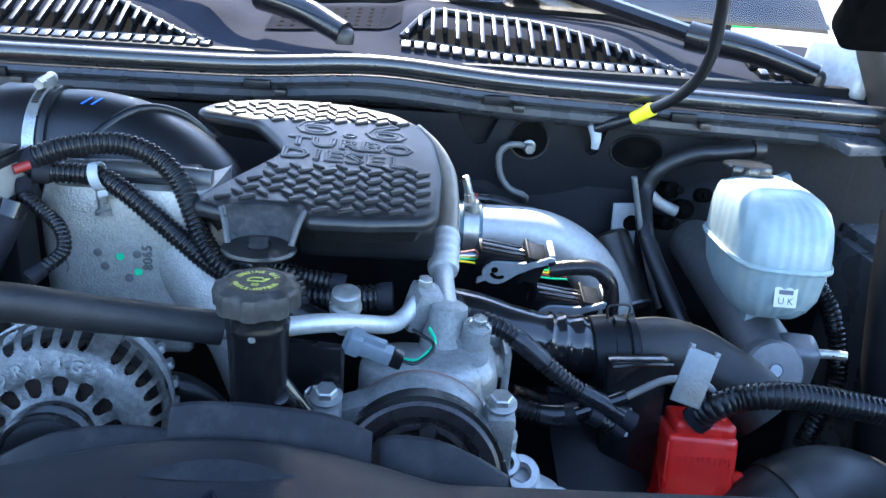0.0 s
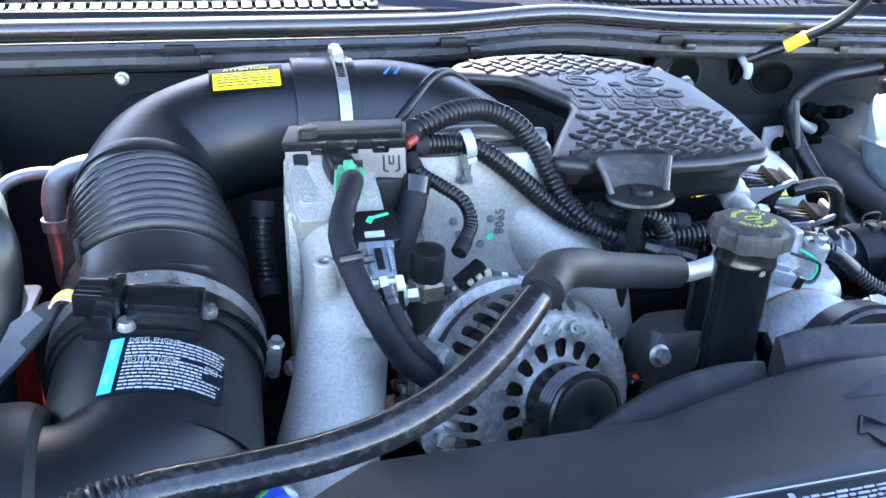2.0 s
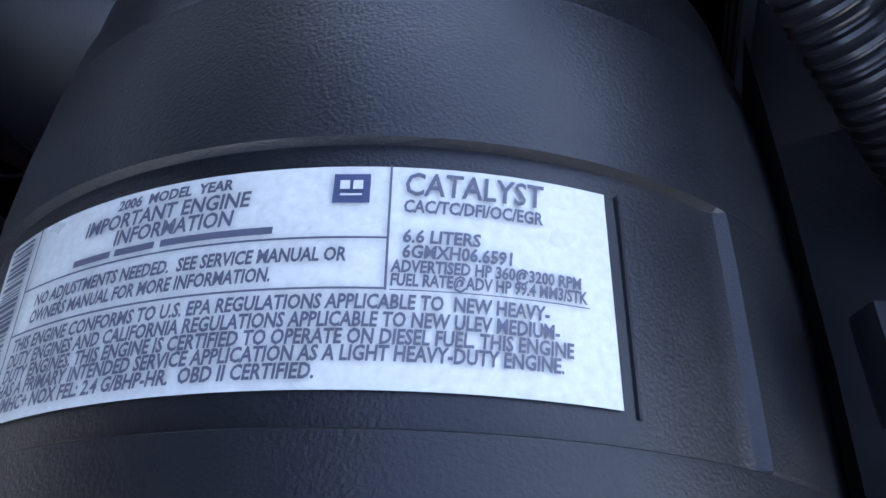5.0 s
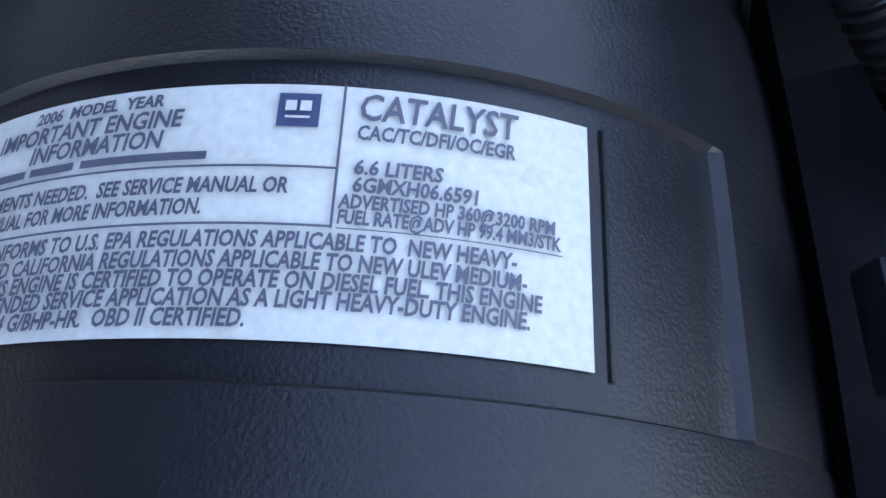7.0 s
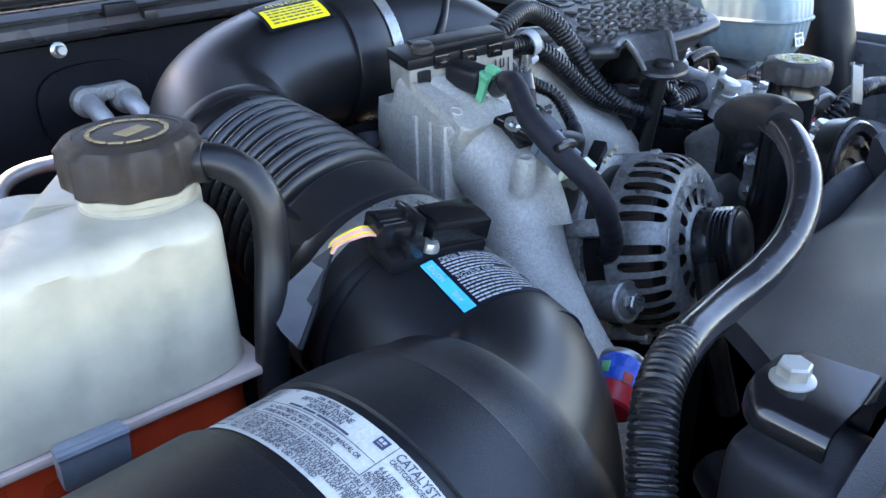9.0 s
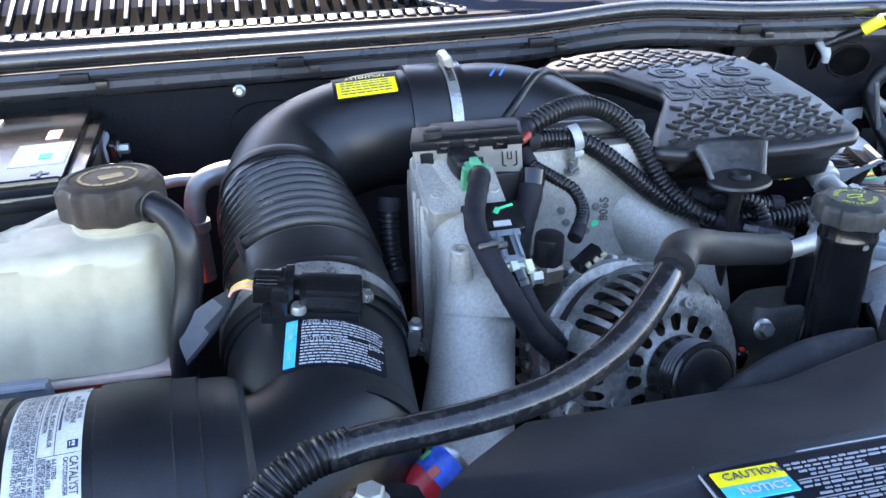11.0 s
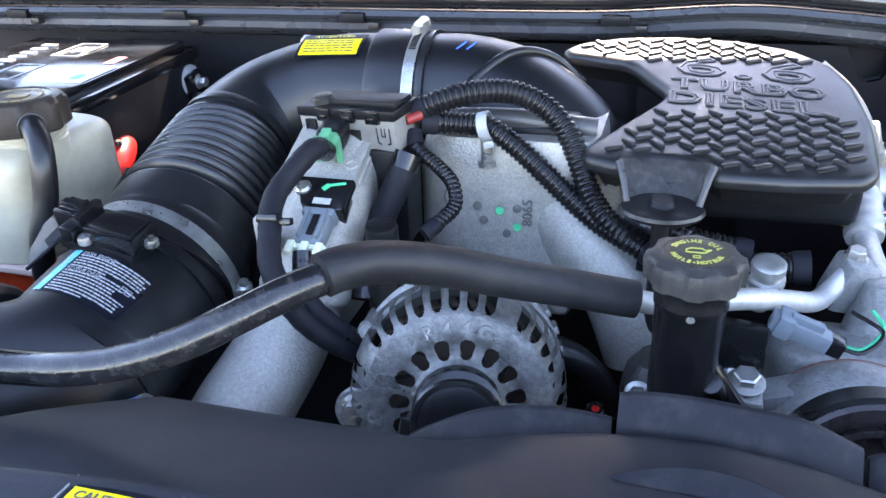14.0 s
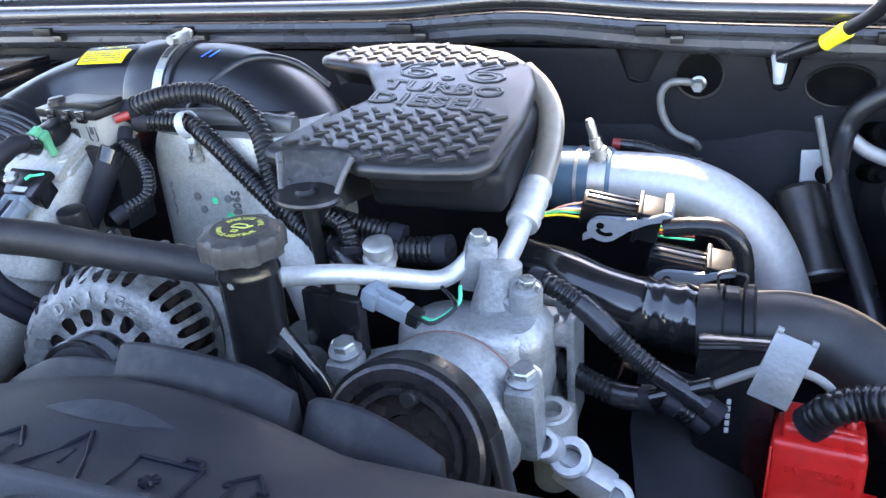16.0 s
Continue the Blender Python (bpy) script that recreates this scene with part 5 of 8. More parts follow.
bm = B()
tube(bm, E_PATH, 0.0660, 64, 0.00096, bellow_prof)
part("ribbed_sleeve", bm, bellows_rubber, bellows)
bm = B()
lathe(bm, [(0.0640, -0.010), (0.0676, -0.0095), (0.0682, -0.0080), (0.0682, 0.004), (0.0672, 0.006), (0.0640, 0.0065)], basis(Vector((-0.2282, 0.640, 1.2262)) + daxis * 0.014, daxis), 64, closed=False)
part("end_cuff", bm, rubber, bellows)
bm = B()
tube(bm, [(-0.270, 0.660, 1.283), (-0.276, 0.690, 1.292)], 0.0030, 8, 0.004)
part("moulded_seam", bm, rubber, bellows)


def band_clamp(o, axis, r, wide, screw_dir, label, mat_=zinc):
    th = thing("hose_clamp", label, "hose clamp", "worm-drive hose clamps")
    m = basis(o, axis, screw_dir)
    b = B()
    lathe(b, [(r, -wide / 2), (r + 0.0012, -wide / 2), (r + 0.0012, wide / 2), (r, wide / 2)], m, 64, closed=False)
    part("band", b, mat_, th)
    # y of the clamp's axes points to the screw
    b = B()
    rbox(b, (0.020, 0.010, wide * 0.95), m @ pose(0, r + 0.005, 0), 0.0025)
    part("housing", b, mat_, th)
    b = B()
    lathe(b, [(0.0042, -0.017), (0.0042, 0.010)], m @ basis((0, r + 0.006, 0), (1, 0, 0)), 16)
    hexhead(b, m @ basis((0.010, r + 0.006, 0), (1, 0, 0)), 0.0075, 0.006, 0.0058)
    part("screw", b, mat_, th)
    b = B()
    for k in range(9):
        rbox(b, (0.0012, 0.0008, wide * 0.6), m @ Euler((0, 0, 0.16 + 0.045 * k)).to_matrix().to_4x4() @ pose(0, r + 0.0016, 0), 0.0, 1)
    part("thread_slots", b, dark_steel, th)
    return th


band_clamp((-0.2282, 0.640, 1.2262), daxis, 0.0668, 0.013, (0.93, 0, -0.1), "steel worm clamp round the bellows end")

# elbow, collar, mouthpiece
elbow = thing("intake_elbow", "smooth black intake elbow over the engine", "intake pipe")
bm = B()
tube(bm, [(-0.2388, 0.7730, 1.2730), (-0.2380, 0.8050, 1.2830), (-0.2230, 0.8390, 1.2950), (-0.1900, 0.8560, 1.3065), (-0.1500, 0.8610, 1.3145), (-0.1150, 0.8625, 1.3152), (-0.085, 0.8630, 1.3155)], lambda s: 0.0528 + 0.0012 * s, 56, 0.005)
part("bend", bm, duct_plastic, elbow)
bm = B()
lathe(bm, [(0.0526, -0.006), (0.0552, -0.0055), (0.0556, 0.0), (0.0548, 0.004), (0.0526, 0.0045)], basis((-0.2383, 0.7960, 1.2800), (0.06, 0.95, 0.30)), 56, closed=False)
part("end_lip", bm, duct_plastic, elbow)
coll = thing("rubber_collar", "black rubber collar joining the intake pipes", "collar")
bm = B()
lathe(bm, [(0.053, -0.026), (0.0572, -0.0255), (0.058, -0.024), (0.058, 0.006), (0.0566, 0.008), (0.0566, 0.020), (0.058, 0.022), (0.058, 0.027), (0.054, 0.028)], basis((-0.0930, 0.8628, 1.3152), (1, 0.01, 0.0)), 64)
part("sleeve", bm, rubber, coll)
band_clamp((-0.0790, 0.8630, 1.3153), (1, 0.01, 0), 0.0570, 0.010, (0, -0.05, 1), "bright worm clamp round the intake collar")
mouth = thing("turbo_inlet", "black moulded turbo inlet pipe curving under the cover", "intake pipe")
bm = B()
tube(bm, [(-0.068, 0.863, 1.3155), (-0.040, 0.863, 1.3150), (-0.005, 0.860, 1.3080), (0.030, 0.852, 1.290), (0.060, 0.842, 1.262), (0.080, 0.835, 1.22)], lambda s: 0.0545 + 0.004 * s, 48, 0.006)
part("pipe", bm, duct_plastic, mouth)
bm = B()
tube(bm, [(-0.060 + 0.0, 0.806, 1.300), (-0.030, 0.812, 1.335), (0.004, 0.842, 1.360), (0.034, 0.872, 1.352), (0.060, 0.89, 1.325)], 0.0045, 10, 0.006)
part("seam_rib", bm, duct_plastic, mouth)
bm = B()
for dx in (0, 0.009):
    rbox(bm, (0.0022, 0.012, 0.0006), pose(-0.038 + dx, 0.842, 1.3662 - 0.0006 * dx, 22, 0, -38), 0.0002, 1)
part("paint_marks", bm, paint_blue, mouth)
# yellow sticker wrapped on the elbow
att = thing("attention_sticker", "yellow attention sticker with black heading on the elbow", "sticker")


def on_elbow(u, v, up):
    o = Vector((-0.156, 0.8600, 1.3135)) + Vector((1, 0.055, 0.04)).normalized() * u
    a = radians(112) + v / 0.0545
    d = Vector((1, 0.055, 0.04)).normalized()
    zd = Vector((0, 0, 1))
    yd = Vector((0, 1, 0))
    r = 0.0548 + up
    return o + r * (math.cos(a) * yd + math.sin(a) * zd)


def elbow_plate(b, u0, u1, v0, v1, up):
    n = 6
    return grid(b, [[on_elbow(u, v0 + (v1 - v0) * i / n, up) for i in range(n + 1)] for u in (u0, u1)])


part("border", elbow_plate(B(), -0.0300, 0.0300, -0.0165, 0.0165, 0.0006), label_black, att)
part("panel", elbow_plate(B(), -0.0270, 0.0270, -0.0060, 0.0145, 0.0011), yellow_label, att)
bm = lettering("ATTENTION", 0.0066, 0.0)
for vert in bm.verts:
    vert.co = on_elbow(vert.co.x, -0.0103 - vert.co.y, 0.0016)
part("printed_word", bm, yellow_label, att)
bm = B()
rnga = random.Random(8)
for k in range(5):
    u = -0.0235
    while u < 0.0215:
        w = rnga.uniform(0.003, 0.008)
        elbow_plate(bm, u, min(0.0225, u + w), -0.0035 + 0.0034 * k, -0.0020 + 0.0034 * k, 0.0015)
        u += w + 0.0011
part("small_print", bm, label_ink, att)

# small can wedged behind the canister
can_t = thing("small_can", "small metal can with red and blue label wedged in the bay", "can")
cmx = basis((-0.1790, 0.5010, 1.1945), (0.80, 0.35, 0.40), (0, 0, 1)) @ Matrix.Scale(0.74, 4)
bm = B()
lathe(bm, [(0.016, -0.006), (0.0185, -0.004), (0.0185, 0.012)], cmx, 32)
part("base", bm, material("can_red", (0.45, 0.02, 0.03), 0.3, bump=0), can_t)
bm = B()
lathe(bm, [(0.0188, 0.012), (0.0188, 0.034), (0.0175, 0.037)], cmx, 32)
part("label_band", bm, material("can_blue", (0.03, 0.10, 0.50), 0.3, vary=0.5, scale=60, bump=0), can_t)
can_ink = material("can_print", (0.5, 0.08, 0.06), 0.3, bump=0)
can_green = material("can_green", (0.08, 0.40, 0.12), 0.3, bump=0)
for k in range(6):
    bm = B()
    rbox(bm, (0.0012, 0.008, 0.010), cmx @ Euler((0, 0, k * 1.05)).to_matrix().to_4x4() @ pose(0.0189, 0, 0.016 + 0.006 * (k % 2)), 0.0003, 1)
    part("printed_mark", bm, can_green if k % 3 == 1 else can_ink, can_t)
bm = B()
lathe(bm, [(0.0180, 0.036), (0.0188, 0.038), (0.0180, 0.041), (0.0160, 0.041), (0.0155, 0.038)], cmx, 32)
part("rim", bm, zinc, can_t)

# pipes and fittings on the firewall behind the bellows
def rounded_outline(a, b, n=40):
    return [(a * math.copysign(abs(math.cos(t)) ** 0.7, math.cos(t)), b * math.copysign(abs(math.sin(t)) ** 0.7, math.sin(t))) for t in (2 * math.pi * i / n for i in range(n))]


hvac = thing("evaporator_fitting", "pair of bent aluminium pipes leaving an oval gasket on the firewall", "pipe fitting")
bm = B()
prism(bm, rounded_outline(0.054, 0.040), 0, 0.010, Matrix(((1, 0, 0, -0.238), (0, 0, -1, 1.085), (0, 1, 0, 1.258), (0, 0, 0, 1))), 0.003)
part("gasket_plate", bm, firewall_mat, hvac)
for x, z, way_ in ((-0.250, 1.264, ((-0.250, 1.075, 1.264), (-0.251, 1.052, 1.263), (-0.247, 1.036, 1.250), (-0.243, 1.028, 1.225), (-0.244, 1.020, 1.170))),
                   (-0.214, 1.261, ((-0.214, 1.075, 1.261), (-0.213, 1.056, 1.259), (-0.208, 1.046, 1.246), (-0.205, 1.040, 1.215), (-0.205, 1.035, 1.165)))):
    bm = B()
    lathe(bm, [(0.010, 0), (0.0145, 0.001), (0.0145, 0.012), (0.011, 0.015), (0.010, 0.015)], basis((x, 1.076, z), (0, -1, 0)), 24)
    part("flange_ring", bm, rough_alu, hvac)
    bm = B()
    tube(bm, way_, 0.0092, 16, 0.004)
    part("pipe", bm, bright_alu, hvac)
bm = B()
rbox(bm, (0.046, 0.012, 0.016), pose(-0.232, 1.070, 1.270), 0.005, 3)
hexhead(bm, basis((-0.231, 1.064, 1.270), (0, -1, 0)), 0.009, 0.006, 0.007)
part("clamp_block", bm, rough_alu, hvac)
# aluminium darkened to paint the shade beside the bellows
shaded_pipe = material("shaded_aluminium_pipe", (0.21, 0.215, 0.22), 0.4, metal=0.6, dirt=DUST, dirt_amount=0.2, bump=0.1)
pipe_r = thing("refrigerant_pipe", "bent aluminium refrigerant pipe beside the bellows", "pipe")
bm = B()
tube(bm, [(-0.235, 0.885, 1.280), (-0.268, 0.874, 1.286), (-0.297, 0.865, 1.286), (-0.313, 0.861, 1.280), (-0.320, 0.860, 1.266), (-0.322, 0.860, 1.245), (-0.322, 0.865, 1.18)], 0.0096, 18, 0.004)
part("bend", bm, shaded_pipe, pipe_r)
bm = B()
lathe(bm, [(0.0098, -0.006), (0.0122, -0.005), (0.0122, 0.005), (0.0098, 0.006)], pose(-0.322, 0.861, 1.238), 24)
part("crimp_ring", bm, zinc, pipe_r)
line_t = thing("refrigerant_line", "thin aluminium refrigerant line with a ribbed service port", "pipe")
bm = B()
tube(bm, [(-0.300, 0.912, 1.264), (-0.318, 0.915, 1.265), (-0.345, 0.920, 1.264), (-0.366, 0.915, 1.260), (-0.378, 0.902, 1.248), (-0.380, 0.885, 1.220), (-0.382, 0.880, 1.16)], 0.0060, 14, 0.004)
part("bend", bm, shaded_pipe, line_t)
bm = B()
lathe(bm, [(0.0062, 0), (0.0082, 0.001), (0.0082, 0.007), (0.0068, 0.008), (0.0082, 0.010), (0.0082, 0.014), (0.0062, 0.016)], basis((-0.3795, 0.892, 1.236), (0, 0.25, 1)), 20)
part("service_port", bm, zinc, line_t)
bm = B()
hexhead(bm, basis((-0.274, 1.038, 1.322), (0, -1, 0.1)), 0.008, 0.012, 0.007)
solo("firewall_screw", bm, zinc, "small steel screw in the firewall edge", "screw")


# ---- middle: castings, connector box, alternator, cover, oil filler, compressor ----
def soft_block(b, w, d, h, m, power=5, n=40, hs=14, top=0.10, flare=None):
    """A cast block with rounded corners and a domed upper edge."""
    rings = []
    for j in range(hs + 1):
        v = j / hs
        e = max(0.0, (v - 0.72) / 0.28)
        k = 1.0 - top * e ** 2.5
        f = flare(v) if flare else 1.0
        ring = []
        for i in range(n):
            a = 2 * math.pi * i / n
            c, s = math.cos(a), math.sin(a)
            q = (abs(c) ** power + abs(s) ** power) ** (-1 / power)
            ring.append(b.verts.new(m @ Vector((w / 2 * c * q * k * f, d / 2 * s * q * k * f, -h / 2 + h * v))))
        rings.append(ring)
    for p, q in zip(rings, rings[1:]):
        for i in range(n):
            b.faces.new((p[i], p[(i + 1) % n], q[(i + 1) % n], q[i]))
    b.faces.new(rings[0][::-1])
    b.faces.new(rings[-1])
    return b


def rounded2(poly, r, n=3):
    """Corners of an outline eased by short curves."""
    out = []
    k = len(poly)
    for i in range(k):
        a, b, c = Vector(poly[i - 1]), Vector(poly[i]), Vector(poly[(i + 1) % k])
        p = b + (a - b).normalized() * min(r, (a - b).length * 0.45)
        q = b + (c - b).normalized() * min(r, (c - b).length * 0.45)
        for j in range(n + 1):
            t = j / n
            w = p.lerp(b, t).lerp(b.lerp(q, t), t)
            out.append((w.x, w.y))
    return out


# engine mass under everything, near-black to paint the unlit depth
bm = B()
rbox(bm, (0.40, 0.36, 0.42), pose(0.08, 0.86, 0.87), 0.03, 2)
solo("engine_block", bm, dark_void, "near-black engine block in the unlit depth under the castings", "engine block")

# left intake casting: bolted flange, flat pad, then a round pipe down to the front
casting = thing("intake_casting", "rough cast aluminium intake elbow with a flat plate", "intake casting")
PL = basis((-0.1035, 0.6860, 1.3115), (0, -0.42, 1), (0, 1, 0.42))
bm = B()
prism(bm, rounded2([(-0.0305, -0.020), (0.0290, -0.020), (0.0290, 0.050), (-0.0305, 0.050)], 0.008, 5), -0.030, 0.0, PL, 0.0022, 3)
part("flange_plate", bm, cast_alu, casting)
bm = B()
prism(bm, rounded2([(-0.0335, -0.012), (0.0310, -0.012), (0.0310, 0.056), (-0.0335, 0.056)], 0.007, 5), -0.060, -0.006, PL, 0.003, 3)
part("flange_base", bm, cast_alu, casting)
way, run = spline([(-0.1035, 0.7350, 1.3060), (-0.1023, 0.6989, 1.2850), (-0.1028, 0.6559, 1.2560), (-0.1142, 0.6218, 1.2009), (-0.1320, 0.5709, 1.1612), (-0.1345, 0.5330, 1.1340), (-0.134, 0.5240, 1.095), (-0.134, 0.5220, 1.04)], 0.0035)
bm = B()
rings = []
LEDGE = next(i for i, p in enumerate(way) if p.y < 0.6400)
for i, p in enumerate(way):
    t = (way[min(i + 1, len(way) - 1)] - way[max(i - 1, 0)]).normalized()
    xs = (Vector((1, 0, 0)) - t * t.x).normalized()
    up = t.cross(xs)
    if up.z < 0:
        up = -up
    s_ = i / (len(way) - 1) * 1.25
    rad = 0.0300 + 0.0070 * min(1.0, max(0.0, (s_ - 0.30) / 0.55))
    for side in ((0, 1) if i == LEDGE else ((0,) if i < LEDGE else (1,))):
        ring = []
        for k in range(72):
            a = 2 * math.pi * k / 72
            c, s2 = math.cos(a), math.sin(a)
            if side == 0:
                pw = 2.7 if c > 0 else 2.3
                q = (abs(c) ** pw + abs(s2) ** pw) ** (-1 / pw) if s2 > 0 else 1.0
                wide = 1.12 if c > 0 else 1.0
                ring.append(bm.verts.new(p + rad * q * (wide * c * xs + s2 * up)))
            else:
                ring.append(bm.verts.new(p + (1 - 0.06 * ease(-0.75, 0.1, c)) * rad * (c * xs + s2 * up)))
        rings.append(ring)
for p, q in zip(rings, rings[1:]):
    for k in range(72):
        bm.faces.new((p[k], p[(k + 1) % 72], q[(k + 1) % 72], q[k]))
part("pipe", bm, cast_alu, casting)
# parting seam with cast flecks down the pipe
rngc = random.Random(11)
bm = B()
for k in range(46):
    i = LEDGE + 3 + int(k * (len(way) - LEDGE - 12) / 46)
    t = (way[i + 1] - way[i - 1]).normalized()
    xs = (Vector((1, 0, 0)) - t * t.x).normalized()
    up = t.cross(xs)
    up = -up if up.z < 0 else up
    rad = 0.955 * (0.0300 + 0.0070 * min(1.0, max(0.0, (i / (len(way) - 1) - 0.30) / 0.55)))
    a = math.pi / 2 + rngc.gauss(0.06, 0.07)
    o = way[i] + rad * (math.cos(a) * xs + math.sin(a) * up)
    rbox(bm, (rngc.uniform(0.0008, 0.0030), rngc.uniform(0.0012, 0.0052), 0.0012), basis(o, math.cos(a) * xs + math.sin(a) * up, t) @ pose(0, 0, 0, 0, 0, rngc.uniform(-40, 40)), 0.0004, 1)
tagged(part("cast_fleck", bm, cast_alu, casting), kind="stuff")
bm = B()
soft_block(bm, 0.030, 0.085, 0.150, pose(-0.1225, 0.728, 1.232), 5, 32, 10, 0.06)
part("side_wall", bm, cast_alu, casting)
for y, w in ((0.6870, 0.0060), (0.7020, 0.0045), (0.7170, 0.0045)):
    bm = B()
    rbox(bm, (0.008, w, 0.135), pose(-0.1355, y, 1.2370), 0.0015, 2)
    part("side_rib", bm, cast_alu, casting)
bm = B()
hexhead(bm, basis((-0.1400, 0.684, 1.180), (-1, -0.4, 0.1)), 0.010, 0.007, 0.008)
part("side_bolt", bm, rough_alu, casting)
for x in (-0.0225, 0.0225):
    bm = B()
    lathe(bm, [(0.0046, -0.001), (0.0046, 0.0010), (0.0040, 0.0014), (0.0036, 0.0004)], PL @ pose(x, 0.0005, 0), 20)
    part("stud_mark", bm, cast_alu, casting)
bm = B()
lathe(bm, [(0.0090, -0.024), (0.0078, -0.008), (0.0070, 0.0), (0.0062, 0.0008), (0.0036, 0.0008), (0.0034, -0.006)], basis((-0.1225, 0.6233, 1.2938), (-0.03, -0.16, 1)), 24)
part("threaded_boss", bm, cast_alu, casting)
bm = B()
hexhead(bm, basis((-0.0690, 0.6290, 1.2620), (1, -0.25, 0.15)), 0.010, 0.010, 0.008)
part("bolt", bm, zinc, casting)

# sensor with grey plug above the pad
sens = thing("pressure_sensor", "black pressure sensor with grey plug on the casting", "sensor")
PS = basis((-0.0950, 0.6665, 1.2840), (0, -0.439, 0.898), (0, 0.898, 0.439))
bm = B()
prism(bm, rounded2([(-0.018, 0.008), (0.026, 0.008), (0.026, -0.020), (0.014, -0.021), (-0.006, -0.018)], 0.002), 0.020, 0.0262, PS, 0.0012)
rbox(bm, (0.030, 0.020, 0.020), PS @ pose(0.006, -0.005, 0.011), 0.002)
part("body", bm, gloss_black, sens)
bm = B()
lathe(bm, [(0.0060, 0.024), (0.0060, 0.0275), (0.0045, 0.029)], PS @ pose(-0.0095, -0.003, 0), 24)
part("screw", bm, zinc, sens)
bm = B()
rbox(bm, (0.0190, 0.030, 0.012), PS @ pose(0.0085, -0.034, 0.019), 0.002)
rbox(bm, (0.0230, 0.006, 0.013), PS @ pose(0.0085, -0.0225, 0.020), 0.0012)
rbox(bm, (0.0022, 0.024, 0.004), PS @ pose(0.0020, -0.034, 0.0265), 0.0006)
rbox(bm, (0.0022, 0.024, 0.004), PS @ pose(0.0150, -0.034, 0.0265), 0.0006)
grey_plug = part("plug", bm, grey_plastic, sens, "grey connector plug")
bm = B()
rbox(bm, (0.0050, 0.018, 0.0012), PS @ pose(0.0085, -0.034, 0.0256), 0.0004, 1)
part("slot", bm, black_plastic, grey_plug)
bm = B()
rbox(bm, (0.026, 0.004, 0.009), PS @ pose(0.009, -0.0505, 0.0185), 0.001)
for x in (-0.002, 0.008, 0.0185):
    rbox(bm, (0.0055, 0.010, 0.005), PS @ pose(x, -0.0535, 0.0235), 0.0012)
part("plug_seal", bm, pale_plastic, sens, "pale green plug clip")
bm = B()
rbox(bm, (0.0040, 0.0060, 0.0006), PS @ pose(0.0075, -0.0010, 0.0266, 0, 0, -35), 0.0001, 1)
rbox(bm, (0.0120, 0.0022, 0.0006), PS @ pose(0.0150, 0.0020, 0.0266, 0, 0, 14), 0.0001, 1)
part("tick_mark", bm, paint_green, sens)
bm = B()
rbox(bm, (0.013, 0.005, 0.0008), PS @ pose(0.0085, -0.0140, 0.0266), 0.0001, 1)
part("white_print", bm, ink_white, sens)

# connector box: black cap on a dull metal body
box = thing("connector_box", "black and grey connector box with a green plug", "control module")
BX = pose(-0.0905, 0.7300, 1.3325, 4, -3.5, -13.5)
bm = B()
rbox(bm, (0.086, 0.034, 0.026), BX @ pose(0, 0, -0.004), 0.0015)
part("metal_body", bm, box_grey, box)
bm = B()
rbox(bm, (0.0885, 0.036, 0.008), BX @ pose(0, 0, 0.0105), 0.0018)
rbox(bm, (0.070, 0.024, 0.005), BX @ pose(0.006, 0.003, 0.0155), 0.0018)
part("cap", bm, black_plastic, box)
for x in (-0.018, 0.004, 0.026):
    bm = B()
    rbox(bm, (0.0120, 0.004, 0.0100), BX @ pose(x, -0.0185, 0.0095), 0.0012)
    rbox(bm, (0.0060, 0.005, 0.0040), BX @ pose(x, -0.0195, 0.0080), 0.0010)
    part("latch", bm, gloss_black, box)
bm = B()
lathe(bm, [(0.0082, 0.012), (0.0082, 0.0180), (0.0070, 0.0192), (0.0070, 0.0202), (0.0058, 0.0208)], BX @ pose(-0.026, -0.005, 0), 24)
part("cap_bolt", bm, dark_steel, box)
bm = B()
stroke(bm, [(-0.0042, 0.007), (-0.0042, -0.005), (0.0042, -0.005), (0.0042, 0.007)], 0.0020, 0.002, BX @ basis((-0.032, -0.0175, -0.003), (0, -1, 0)), False)
rbox(bm, (0.0080, 0.002, 0.0120), BX @ pose(-0.032, -0.0172, -0.001), 0.0008)
part("lock_tab", bm, black_plastic, box)
bm = B()
stroke(bm, [(-0.0055, 0.006), (-0.0055, -0.005), (-0.0030, -0.006)], 0.0014, 0.001, BX @ basis((0.033, -0.0172, -0.005), (0, -1, 0)), False)
stroke(bm, [(0.0055, 0.006), (0.0055, -0.005), (0.0030, -0.006)], 0.0014, 0.001, BX @ basis((0.033, -0.0172, -0.005), (0, -1, 0)), False)
stroke(bm, [(-0.0015, 0.006), (-0.0015, 0.000), (0.0015, 0.000), (0.0015, 0.006)], 0.0012, 0.001, BX @ basis((0.033, -0.0172, -0.005), (0, -1, 0)), False)
part("stamped_tab", bm, dark_steel, box)
bm = B()
rbox(bm, (0.011, 0.003, 0.009), BX @ pose(0.007, -0.0168, -0.006), 0.001)
part("keyhole", bm, dark_steel, box)
bm = B()
rbox(bm, (0.020, 0.018, 0.030), basis((-0.1000, 0.7020, 1.3290), (0.12, -1, -0.1)), 0.005, 3)
part("socket", bm, black_plastic, box)
bm = B()
gm_ = basis((-0.0970, 0.6850, 1.3280), (0.10, -1, -0.35)) @ Matrix.Scale(0.84, 4)
rbox(bm, (0.017, 0.017, 0.013), gm_, 0.003)
rbox(bm, (0.024, 0.005, 0.007), gm_ @ pose(0, 0.005, 0.004), 0.001)
rbox(bm, (0.005, 0.024, 0.007), gm_ @ pose(-0.0095, -0.003, 0.004), 0.001)
